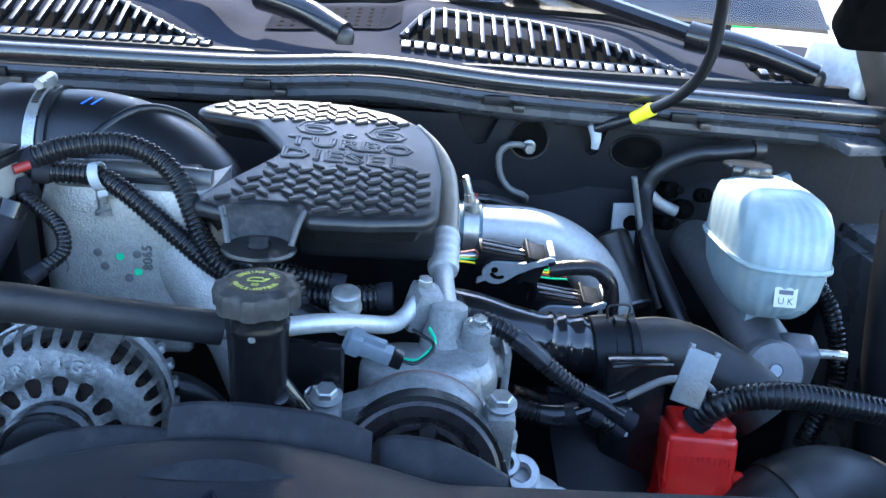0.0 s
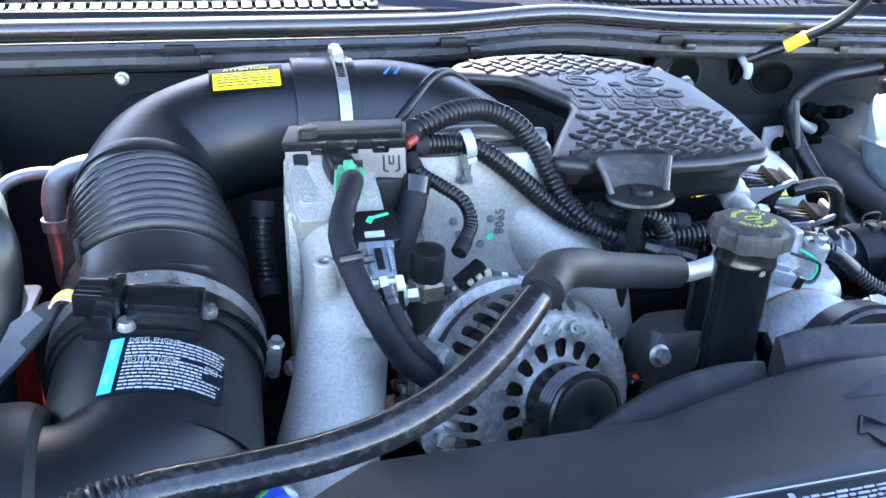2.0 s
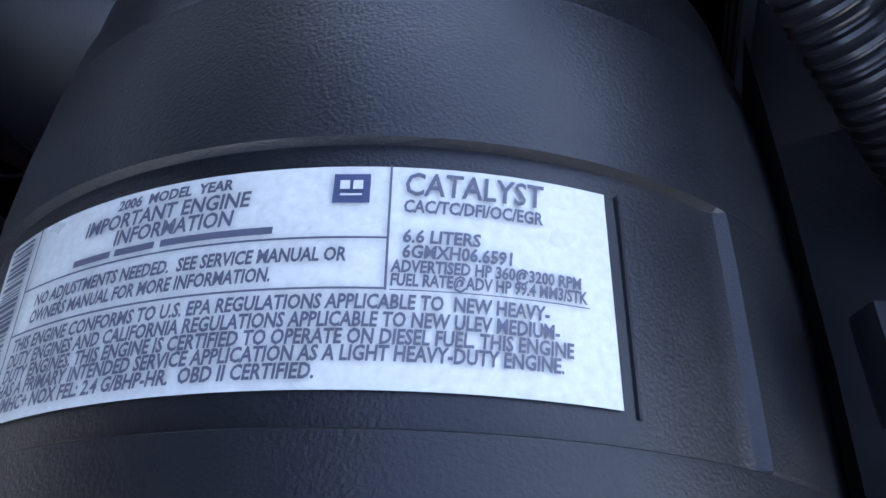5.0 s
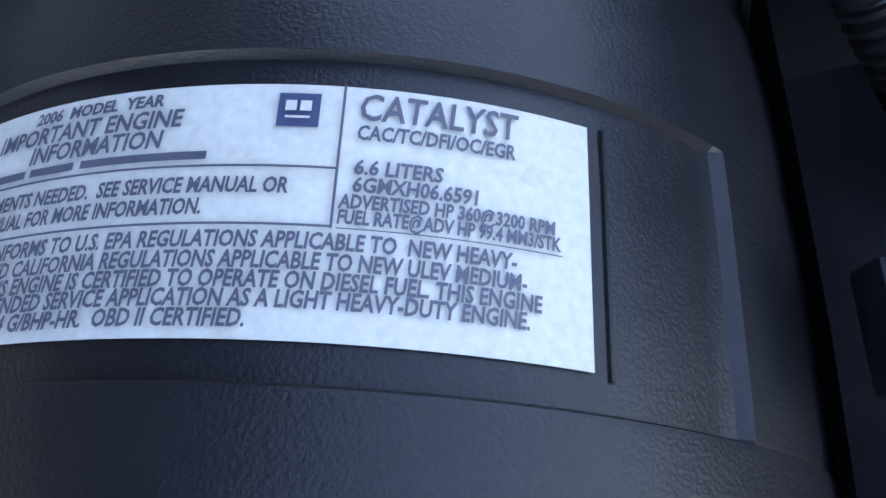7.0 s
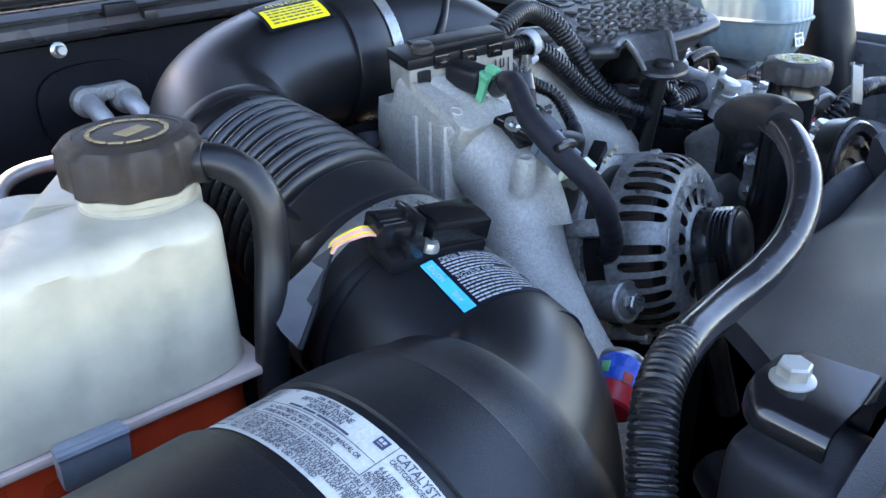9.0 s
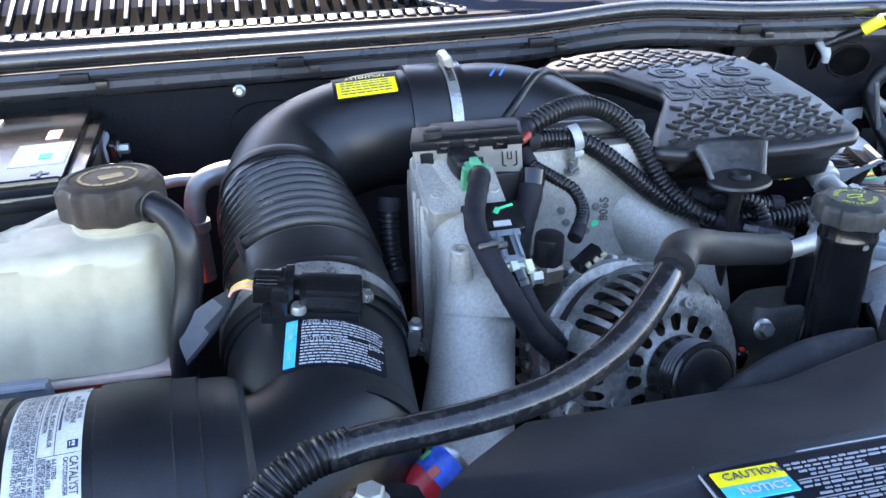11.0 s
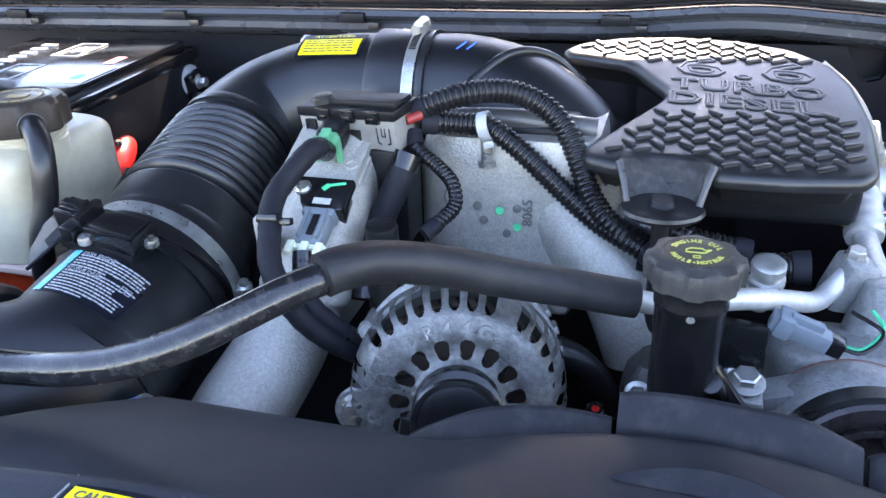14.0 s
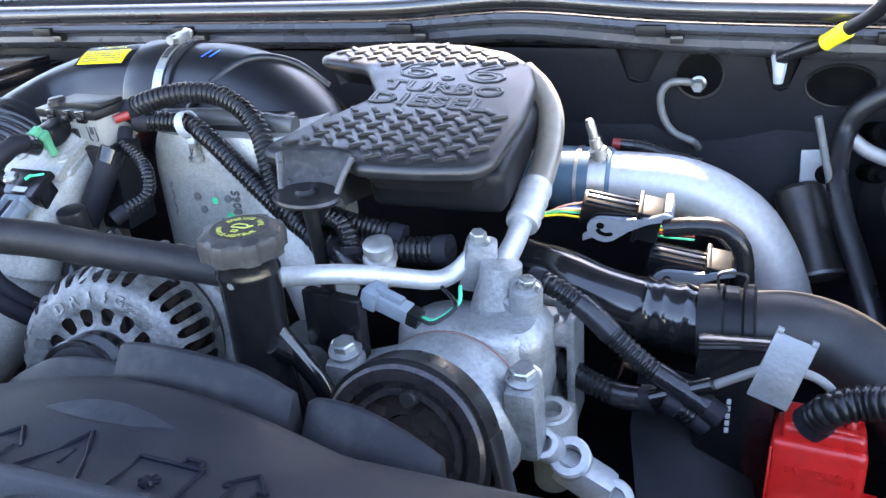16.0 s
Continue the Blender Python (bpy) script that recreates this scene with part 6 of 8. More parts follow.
rbox(bm, (0.005, 0.024, 0.007), gm_ @ pose(0.0095, -0.003, 0.004), 0.001)
rbox(bm, (0.008, 0.007, 0.012), gm_ @ pose(0, 0.0105, 0.002), 0.001)
part("green_plug", bm, green_plastic, box, "mint green locking plug")
bm = B()
rbox(bm, (0.030, 0.036, 0.075), pose(-0.060, 0.722, 1.280), 0.004)
part("dark_backing", bm, black_plastic, box)

# black plug fitting
plug = thing("rubber_capped_fitting", "black rubber cap on a brass hex fitting", "fitting")
bm = B()
lathe(bm, [(0.0116, 0.0), (0.0116, 0.020), (0.0109, 0.0225), (0.008, 0.0235)], basis((-0.0475, 0.652, 1.2620), (0.02, -0.12, 1)), 32)
part("cap", bm, rubber, plug)
bm = B()
lathe(bm, [(0.0150, -0.013), (0.0150, -0.001), (0.0125, 0.001)], basis((-0.0475, 0.652, 1.2615), (0.02, -0.12, 1)), 6)
part("hex", bm, material("dull_brass", (0.20, 0.17, 0.13), 0.4, metal=0.7, dirt=(0.05, 0.04, 0.03), dirt_amount=0.5), plug)
bm = B()
lathe(bm, [(0.014, -0.06), (0.014, -0.012)], basis((-0.0475, 0.652, 1.2615), (0.02, -0.12, 1)), 20)
part("stem", bm, dark_steel, plug)

# middle manifold casting
mani = thing("manifold", "rough cast aluminium manifold with stamped marks and green paint dots", "manifold")
bm = B()
soft_block(bm, 0.150, 0.130, 0.135, pose(0.020, 0.812, 1.2480), 6, 56, 16, 0.08)
part("body", bm, rough_alu, mani)
bm = B()
tube(bm, [(0.045, 0.800, 1.262), (0.075, 0.778, 1.245), (0.100, 0.758, 1.222), (0.120, 0.742, 1.198), (0.135, 0.735, 1.15)], lambda s: 0.045 - 0.014 * s, 36, 0.006)
part("runner", bm, rough_alu, mani)
bm = B()
rbox(bm, (0.115, 0.030, 0.030), pose(0.020, 0.738, 1.196), 0.009, 3)
part("lower_flange", bm, rough_alu, mani)
for x in (-0.004, 0.040, 0.102):
    bm = B()
    hexhead(bm, basis((x, 0.722, 1.200), (0, -1, 0.35)), 0.010, 0.007, 0.009)
    part("bolt", bm, rough_alu, mani)
for x, z in ((0.016, 1.259), (0.030, 1.246)):
    bm = B()
    lathe(bm, [(0.0034, 0), (0.0034, 0.0006)], basis((x, 0.7462, z), (0, -1, 0.0)), 16)
    part("paint_dot", bm, paint_green, mani)
for x, z in ((-0.002, 1.262), (0.003, 1.250), (0.030, 1.262), (0.022, 1.240)):
    bm = B()
    lathe(bm, [(0.0034, 0), (0.0034, 0.0012), (0.002, 0.0016)], basis((x, 0.7460, z), (0, -1, 0.0)), 14)
    part("casting_dot", bm, stamp_grey, mani)
bm = merge(B(), lettering("8065", 0.0115, 0.0012), Matrix(((0, -1, 0, 0.0385), (0, 0, -1, 0.7462), (1, 0, 0, 1.2590), (0, 0, 0, 1))))
part("stamped_digits", bm, stamp_grey, mani)
bm = B()
for k in range(5):
    rbox(bm, (0.0012, 0.0012, 0.0060), pose(-0.028, 0.7460, 1.245 + 0.0065 * k, 0, 20 * (-1) ** k, 0), 0.0003, 1)
part("casting_mark", bm, stamp_grey, mani)
# dark shelf and rail behind the manifold
bm = B()
rbox(bm, (0.125, 0.045, 0.020), pose(0.008, 0.792, 1.3130), 0.006, 3)
solo("fuel_rail_cover", bm, black_plastic, "black plastic strip along the manifold top", "rail cover")
bm = B()
tube(bm, [(-0.045, 0.775, 1.322), (0.02, 0.778, 1.324), (0.085, 0.782, 1.318)], 0.009, 14, 0.01)
solo("fuel_rail", bm, material("dull_rail", (0.07, 0.07, 0.07), 0.35, metal=0.3, dirt=DUST, dirt_amount=0.2), "dark fuel rail above the manifold", "pipe")

# alternator
alt = thing("alternator", "cast aluminium alternator with cooling slots and grooved pulley", "alternator")
AM = basis((0.0250, 0.5780, 1.1970), (0.235, -0.925, 0.27), (0, 0.3, 1))
ALR = 0.0725


def slotted_bell(levels, outer, inner, seg=720, solid=0.0040):
    """A revolved shell with open round-ended slots: outer and inner give the level spans that are pierced."""
    b = B()
    rings = [[b.verts.new((r * math.cos(2 * math.pi * i / seg), r * math.sin(2 * math.pi * i / seg), h)) for i in range(seg)] for r, h in levels]

    def open_half(j, span, wide, ends):
        if not span[0] <= j < span[1]:
            return -1
        k = min(j - span[0], span[1] - 1 - j)
        return ends[k] if k < len(ends) else wide

    for j in range(len(levels) - 1):
        o = open_half(j, outer, 6, (3, 5))
        n = open_half(j, inner, 14, (7, 11, 13))
        for i in range(seg):
            if abs(i % 20 - 9.5) < o and not 120 <= i < 140 and not 300 <= i < 320:
                continue
            if abs(i % 48 - 23.5) < n:
                continue
            b.faces.new((rings[j][i], rings[j][(i + 1) % seg], rings[j + 1][(i + 1) % seg], rings[j + 1][i]))
    bmesh.ops.solidify(b, geom=b.faces[:], thickness=solid)
    loose = [v for v in b.verts if not v.link_faces]
    bmesh.ops.delete(b, geom=loose, context="VERTS")
    return b


bm = merge(B(), slotted_bell([(0.0240, 0.0055), (0.0285, 0.0055), (0.0300, 0.0042), (0.0308, 0.0034), (0.0317, 0.0029), (0.0330, 0.0026), (0.0370, 0.0020), (0.0408, 0.0018), (0.0420, 0.0022), (0.0429, 0.0027), (0.0438, 0.0030), (0.0580, 0.0026), (0.0606, 0.0016), (0.0620, 0.0006), (0.0632, -0.0004), (0.0648, -0.0018), (0.0680, -0.0060), (0.0704, -0.0110), (0.0718, -0.0165), (0.0724, -0.0230), (0.0725, -0.0300), (0.0725, -0.0318), (0.0725, -0.0330), (0.0728, -0.0350), (0.0736, -0.0370), (0.0736, -0.0430)], (13, 22), (3, 10)), AM)
part("front_bell", bm, alt_alu, alt, "slotted cast aluminium front housing", 30)
bm = B()
lathe(bm, [(0.0600, -0.062), (0.0600, -0.026), (0.052, -0.014), (0.024, -0.014)], AM, 64)
part("winding_core", bm, winding_black, alt)
bm = B()
for k in range(60):
    rbox(bm, (0.0014, 0.0050, 0.026), AM @ Euler((0, 0, radians(6 * k))).to_matrix().to_4x4() @ pose(0.0605, 0, -0.0260, 8 * (-1) ** k), 0.0004, 1)
tagged(part("coil_winding", bm, rust_copper, alt), kind="stuff")
bm = B()
lathe(bm, [(0.028, -0.011), (0.046, -0.0095), (0.046, -0.0085)], AM, 48)
fan = part("fan_disc", bm, rust_copper, alt)
for k in range(12):
    bm = B()
    rbox(bm, (0.016, 0.0016, 0.006), AM @ Euler((0, 0, radians(30 * k + 8))).to_matrix().to_4x4() @ pose(0.037, 0, -0.0065, 0, 0, 35), 0.0004, 1)
    part("fan_blade", bm, winding_black, fan)
bm = B()
lathe(bm, [(ALR - 0.012, -0.0680), (ALR - 0.0065, -0.0675), (ALR - 0.0065, -0.0410), (ALR - 0.012, -0.0405)], AM, 72, closed=False)
part("stator_band", bm, winding_black, alt)
bm = B()
lathe(bm, [(ALR - 0.024, -0.124), (ALR - 0.012, -0.118), (ALR - 0.004, -0.104), (ALR - 0.003, -0.082), (ALR + 0.0014, -0.0805), (ALR + 0.0016, -0.0640), (ALR - 0.003, -0.0630), (ALR - 0.008, -0.0630)], AM, 72)
part("rear_bell", bm, alt_alu, alt)
for k in range(32):
    bm = B()
    rbox(bm, (0.0085, 0.0068, 0.0200), AM @ Euler((0, 0, radians(k * 360 / 32))).to_matrix().to_4x4() @ pose(ALR + 0.0004, 0, -0.0900), 0.0022, 2)
    part("rear_fin", bm, alt_alu, alt)
for a in (62, 152, 242, 332):
    bm = B()
    turn = AM @ Euler((0, 0, radians(a))).to_matrix().to_4x4()
    rbox(bm, (0.010, 0.014, 0.040), turn @ pose(ALR - 0.0005, 0, -0.0540), 0.003, 2)
    lathe(bm, [(0.0062, -0.041), (0.0062, -0.0345), (0.0052, -0.0332), (0.0030, -0.0332), (0.0028, -0.037)], turn @ pose(ALR + 0.0005, 0, 0), 18)
    part("through_bolt_boss", bm, alt_alu, alt)
for ang, rr in ((54, 0.0545), (192, 0.0545), (308, 0.0545)):
    bm = B()
    lathe(bm, [(0.0052, -0.004), (0.0052, 0.0016), (0.0046, 0.0022), (0.0028, 0.0022), (0.0025, -0.004)], AM @ Euler((0, 0, radians(ang))).to_matrix().to_4x4() @ pose(rr, 0, 0.0005), 18)
    part("screw_boss", bm, alt_alu, alt)
bm = B()
for i, ch in enumerate("DR44G"):
    a = radians(127 - i * 13.2)
    merge(bm, lettering(ch, 0.0112, 0.0020, bold=0.0002), AM @ Matrix.Translation((0.0515 * math.cos(a), 0.0515 * math.sin(a), 0.0030)) @ Euler((0, 0, a - math.pi / 2)).to_matrix().to_4x4())
part("cast_letters", bm, alt_alu, alt)
bm = B()
stroke(bm, [(-0.0055, -0.006), (0.0055, -0.006), (0.0055, 0.006), (-0.0055, 0.006)], 0.0016, 0.0014, AM @ Matrix.Translation((-0.0505, 0.0215, 0.0016)) @ Euler((0, 0, radians(65))).to_matrix().to_4x4())
part("cast_square", bm, alt_alu, alt)
bm = B()
gro = []
z = 0.006
gro += [(0.020, 0.004), (0.0265, 0.006), (0.0270, 0.008)]
gro += [(0.0262, 0.0170), (0.0268, 0.0176)]
for k in range(4):
    gro += [(0.0270, 0.0190 + 0.0034 * k), (0.0246, 0.0207 + 0.0034 * k)]
gro += [(0.0270, 0.0326), (0.0273, 0.0340), (0.0262, 0.0358), (0.0235, 0.0362), (0.0228, 0.0350), (0.0222, 0.0290)]
lathe(bm, gro, AM @ Matrix.Diagonal((1.06, 1.06, 0.98, 1)), 56)
part("pulley", bm, belt_rubber, alt, "black grooved pulley with a capped hub")
bm = B()
lathe(bm, [(0.0226, 0.0280), (0.0222, 0.0352), (0.0205, 0.0362), (0.004, 0.0364), (0.0035, 0.0360)], AM @ Matrix.Diagonal((1.10, 1.10, 0.985, 1)), 48)
part("dust_cap", bm, black_plastic, alt)
# bolted lugs
for name, o in (("lower_lug", (-0.0490, 0.5850, 1.1725)), ):
    bm = B()
    lm = basis(o, (-0.04, -0.93, 0.30), (0, 0.3, 1))
    lathe(bm, [(0.0165, -0.07), (0.0165, 0.0), (0.0150, 0.0015)], lm, 28)
    rbox(bm, (0.030, 0.030, 0.06), lm @ pose(0.016, 0.008, -0.034), 0.006)
    lug = part(name, bm, alt_alu, alt)
    bm = B()
    hexhead(bm, lm @ pose(0, 0, 0.0015), 0.0145, 0.009, 0.0125)
    part("bolt", bm, zinc, lug)
bm = B()
rbox(bm, (0.024, 0.011, 0.010), pose(-0.017, 0.648, 1.262, 0, -28, 20), 0.002)
solo("small_connector", bm, gloss_black, "small black connector with brass pins above the alternator", "connector")
bm = B()
for k in range(3):
    rbox(bm, (0.0045, 0.003, 0.004), pose(-0.020 + 0.006 * k, 0.637, 1.262 + 0.0034 * k, 0, -28, 20), 0.0006, 1)
solo("connector_pins", bm, material("pin_brass", (0.4, 0.36, 0.24), 0.4, metal=0.5), "row of dull brass connector pins", "pins")

# drive belt on the alternator side is hidden; belt below the pulley
bm = B()
bo = AM @ Vector((0, 0, 0.0155))
tube(bm, [bo + AM.to_3x3() @ Vector((-0.027, -0.004, 0)), bo + AM.to_3x3() @ Vector((-0.030, -0.06, 0)), bo + AM.to_3x3() @ Vector((-0.02, -0.13, 0))], 0.009, 8, 0.01)
solo("drive_belt", bm, belt_rubber, "black rubber drive belt running below the alternator pulley", "belt")

# engine cover
cov = thing("engine_cover", "dark grey plastic engine cover with raised tread pattern and lettering", "engine cover")
CZ = pose(0.165, 0.830, 1.3330, 10.5, -1.0, 0)
CI = CZ.inverted()


def flatten(pts):
    out = []
    for x, y in pts:
        z = 1.3330 + (y - 0.830) * math.tan(radians(10.5))
        q = CI @ Vector((x, y, z))
        out.append((q.x, q.y))
    return out


def rounded(poly, r, n=4):
    """Corners of an outline eased by short curves."""
    out = []
    k = len(poly)
    for i in range(k):
        a, b, c = Vector(poly[i - 1]), Vector(poly[i]), Vector(poly[(i + 1) % k])
        p = b + (a - b).normalized() * min(r, (a - b).length * 0.45)
        q = b + (c - b).normalized() * min(r, (c - b).length * 0.45)
        for j in range(n + 1):
            t = j / n
            w = p.lerp(b, t).lerp(b.lerp(q, t), t)
            out.append((w.x, w.y))
    return out


OUT = flatten([(0.080, 0.733), (0.104, 0.724), (0.1125, 0.7265), (0.123, 0.7345), (0.139, 0.7370), (0.156, 0.7325), (0.1655, 0.7220), (0.173, 0.7160), (0.220, 0.7150), (0.266, 0.7200), (0.277, 0.7340), (0.281, 0.800), (0.275, 0.866), (0.262, 0.902), (0.234, 0.931), (0.192, 0.949), (0.140, 0.957), (0.090, 0.954), (0.050, 0.940), (0.036, 0.922),
               (0.044, 0.911), (0.094, 0.899), (0.104, 0.890), (0.134, 0.842), (0.130, 0.828), (0.085, 0.758), (0.078, 0.744)])
OUTR = rounded(OUT, 0.007, 3)


from mathutils.geometry import tessellate_polygon


def shell(b, poly, levels):
    """Stacks outlines: (height, inset) pairs from the skirt up to the top."""
    cen = Vector((sum(p[0] for p in poly) / len(poly), sum(p[1] for p in poly) / len(poly)))
    rings = []
    n = len(poly)
    for h, ins in levels:
        ring = []
        for i in range(n):
            p0, p, p2 = Vector(poly[i - 1]), Vector(poly[i]), Vector(poly[(i + 1) % n])
            t = (p2 - p0).normalized()
            nor = Vector((t.y, -t.x))
            q = p - nor * ins
            ring.append(b.verts.new(CZ @ Vector((q.x, q.y, h))))
        rings.append(ring)
    for a, c in zip(rings, rings[1:]):
        for i in range(n):
            b.faces.new((a[i], a[(i + 1) % n], c[(i + 1) % n], c[i]))
    top = rings[-1]
    for tri in tessellate_polygon([[CI @ v.co for v in top]]):
        b.faces.new([top[k] for k in tri])
    return b


bm = shell(B(), OUTR, [(-0.030, 0.0175), (-0.020, 0.0120), (-0.0140, 0.0080), (-0.0125, 0.0048), (-0.0105, 0.0008), (-0.0060, 0.0), (-0.0028, 0.0012), (-0.0010, 0.0036), (0.0, 0.0068)])
part("top_shell", bm, cover_plastic, cov, "", 50)


def inside(x, y, margin):
    n = len(OUT)
    hit = False
    near = 9.0
    for i in range(n):
        (x0, y0), (x1, y1) = OUT[i - 1], OUT[i]
        if (y0 > y) != (y1 > y) and x < (x1 - x0) * (y - y0) / (y1 - y0) + x0:
            hit = not hit
        d = Vector((x1 - x0, y1 - y0))
        t = max(0, min(1, ((x - x0) * d.x + (y - y0) * d.y) / max(1e-9, d.length_squared)))
        near = min(near, math.hypot(x - x0 - t * d.x, y - y0 - t * d.y))
    return hit and near > margin


bm = B()
for zone, (ya, yb, k_) in enumerate(((-0.102, -0.022, 1.0), (0.072, 0.121, 0.82))):
    row = 0
    y = ya
    while y < yb:
        x = -0.145
        while x < 0.145:
            for dx, dy, turn, long in ((0, 0, 25, 0.0138), (0.0101, 0.0086 * k_, -45, 0.0128)):
                if inside(x + dx, y + dy, 0.0115):
                    rbox(bm, (long, 0.0042, 0.0030), CZ @ pose(x + dx, y + dy, 0.0007, 0, 0, turn), 0.0014, 2)
            x += 0.0202
        y += 0.0170 * k_
        row += 1
tagged(part("tread_pattern", bm, cover_plastic, cov), kind="stuff")


def outlined(text, size):
    """Raised outline letters."""
    cu = bpy.data.curves.new("outline", "FONT")
    cu.body, cu.size, cu.align_x, cu.align_y = text, size, "CENTER", "CENTER"
    cu.resolution_u, cu.fill_mode, cu.bevel_depth, cu.bevel_resolution = 2, "NONE", 0.00105, 1
    cu.space_character = 1.06
    o_ = bpy.data.objects.new("outline", cu)
    me_ = bpy.data.meshes.new_from_object(o_)
    b = B()
    b.from_mesh(me_)
    bpy.data.objects.remove(o_)
    bpy.data.curves.remove(cu)
    bpy.data.meshes.remove(me_)
    return b


for text, x, y, size, wide in (("6.6", 0.028, 0.053, 0.050, 2.02), ("TURBO", 0.030, 0.0195, 0.0255, 1.55), ("DIESEL", 0.026, -0.0065, 0.0270, 1.60)):
    b = outlined(text, size)
    for v in b.verts:
        v.co = CZ @ Vector((x + v.co.x * wide * 0.86, y + v.co.y - 0.12 * v.co.x * wide, 0.0004 + v.co.z))
    part("raised_word", b, cover_plastic, cov)
    b = lettering(text, size, 0.0005)
    for v in b.verts:
        v.co = CZ @ Vector((x + v.co.x * 1.05 * wide * 0.86, y + v.co.y - 0.12 * v.co.x * wide, v.co.z))
    part("word_field", b, cover_plastic, cov)
# front tongue with its bolt, and the hollow saddle above it
bm = B()
tg = pose(0.139, 0.6995, 1.2925, 8)
lathe(bm, [(0.022, -0.0045), (0.0275, -0.0040), (0.0290, -0.0015), (0.0275, 0.0008), (0.022, 0.0012)], tg @ Matrix.Diagonal((1, 0.66, 1, 1)), 40)
part("mounting_tongue", bm, cover_plastic, cov)
bm = B()
rows = []
for j in range(9):
    v = j / 8
    half = 0.0235 + 0.0075 * v
    rows.append([(0.139 + half * math.sin(a), 0.7010 + 0.0170 * v + 0.0150 * math.cos(a), 1.2935 + 0.0255 * v - 0.0035 * (v ** 4) * math.cos(a)) for a in (-1.45 + 2.9 * i / 20 for i in range(21))])
grid(bm, rows)
bmesh.ops.solidify(bm, geom=bm.faces[:], thickness=0.0025)
part("saddle", bm, scuffed_sheen_plastic, cov, "hollow saddle, scuffed and painted paler as sky sheen")
for sx in (-1, 1):
    bm = B()
    tube(bm, [(0.139 + sx * 0.0240, 0.7030, 1.2935), (0.139 + sx * 0.0275, 0.7105, 1.3060), (0.139 + sx * 0.0320, 0.7190, 1.3170)], 0.0026, 8, 0.003)
    part("saddle_rib", bm, scuffed_sheen_plastic, cov)
bm = B()
lathe(bm, [(0.0095, 0), (0.0095, 0.0024), (0.0080, 0.0040), (0.0074, 0.0052), (0.004, 0.0054)], tg @ pose(0, 0.001, 0.001), 28)
part("bolt", bm, black_plastic, cov)
bm = B()
lathe(bm, [(0.006, -0.11), (0.006, 0.0)], tg @ pose(0, 0, -0.003), 14)
part("support_stud", bm, dark_steel, cov)
bm = B()
rbox(bm, (0.116, 0.146, 0.040), CZ @ pose(0.052, -0.008, -0.042), 0.012, 3)
part("under_box", bm, black_plastic, cov)

# oil filler
oil = thing("oil_filler", "black oil filler neck with lobed cap and yellow print", "oil filler")
OM = basis((0.1595, 0.5868, 1.3150), (0.0, -0.01, 1), (0, 1, 0.01))
bm = B()
lobe8 = lambda a, r, h: r * (1 + 0.055 * (1 if math.cos(8 * a) > 0.2 else max(-0.6, math.cos(8 * a) * 1.6))) if h < 0.0 else r
lathe(bm, [(0.0230, -0.0165), (0.0272, -0.0150), (0.0278, -0.005), (0.0262, -0.0012), (0.0235, 0.0), (0.0195, 0.0012), (0.0180, 0.0006), (0.008, 0.0004)], OM @ Matrix.Diagonal((0.95, 0.95, 1, 1)), 96, lobe8)
ocap = part("cap", bm, cap_faded, oil, "faded lobed screw cap")
bm = B()
lathe(bm, [(0.0188, 0.0004), (0.0186, 0.0012), (0.004, 0.0012)], OM @ Matrix.Diagonal((0.95, 0.95, 1, 1)), 48)
part("cap_disc", bm, material("cap_disc_plastic", (0.022, 0.022, 0.022), 0.45, dirt=DUST, dirt_amount=0.2), ocap)
bm = B()
stroke(bm, [(-0.0055, -0.0022), (0.0040, -0.0022), (0.0075, 0.0020), (0.0040, 0.0010), (0.0030, 0.0030), (-0.0030, 0.0030), (-0.0055, 0.0008)], 0.0010, 0.0006, OM @ pose(0, 0.0010, 0.0013))
stroke(bm, [(-0.0018, -0.0050), (0.0018, -0.0050), (0.0018, -0.0074), (-0.0018, -0.0074)], 0.0008, 0.0006, OM @ pose(0, 0, 0.0013))
part("printed_oil_symbol", bm, ink_yellow, ocap)
bm = B()
for i, ch in enumerate("ENGINE OIL"):
    a = radians(156 - i * 14.6)
    merge(bm, lettering(ch, 0.0046, 0.0002, bold=0.00012), OM @ pose(0.0128 * math.cos(a), 0.0128 * math.sin(a), 0.0015, 0, 0, math.degrees(a) - 90))
part("printed_words", bm, ink_yellow, ocap)
bm = B()
for i, ch in enumerate("HUILE-MOTEUR"):
    a = radians(202 + i * 12.4)
    merge(bm, lettering(ch, 0.0042, 0.0002, bold=0.00010), OM @ pose(0.0132 * math.cos(a), 0.0132 * math.sin(a), 0.0015, 0, 0, math.degrees(a) + 90))
part("printed_words", bm, ink_yellow, ocap)
bm = B()
lathe(bm, [(0.0250, -0.20), (0.0235, -0.145), (0.0192, -0.110), (0.0190, -0.060), (0.0198, -0.032), (0.0206, -0.030), (0.0206, -0.0270), (0.0198, -0.0255), (0.0198, -0.0155)], OM, 40)
part("neck", bm, gloss_black, oil)
bm = B()
tube(bm, [OM @ Vector((0.016, -0.012, -0.075)), OM @ Vector((0.021, 0.000, -0.090)), OM @ Vector((0.014, 0.015, -0.10))], 0.006, 10, 0.004)
part("side_rib", bm, gloss_black, oil)
bm = B()
tube(bm, [OM @ Vector((0.012, 0.0, -0.070)), OM @ Vector((0.026, 0.002, -0.092)), OM @ Vector((0.040, 0.004, -0.116)), OM @ Vector((0.048, 0.004, -0.150))], 0.0070, 14, 0.004)
part("brace", bm, gloss_black, oil)
bm = B()
lathe(bm, [(0.0030, 0), (0.0022, 0.0014)], basis(OM @ Vector((0.0, -0.0192, -0.030)), (0, -1, 0)), 12)
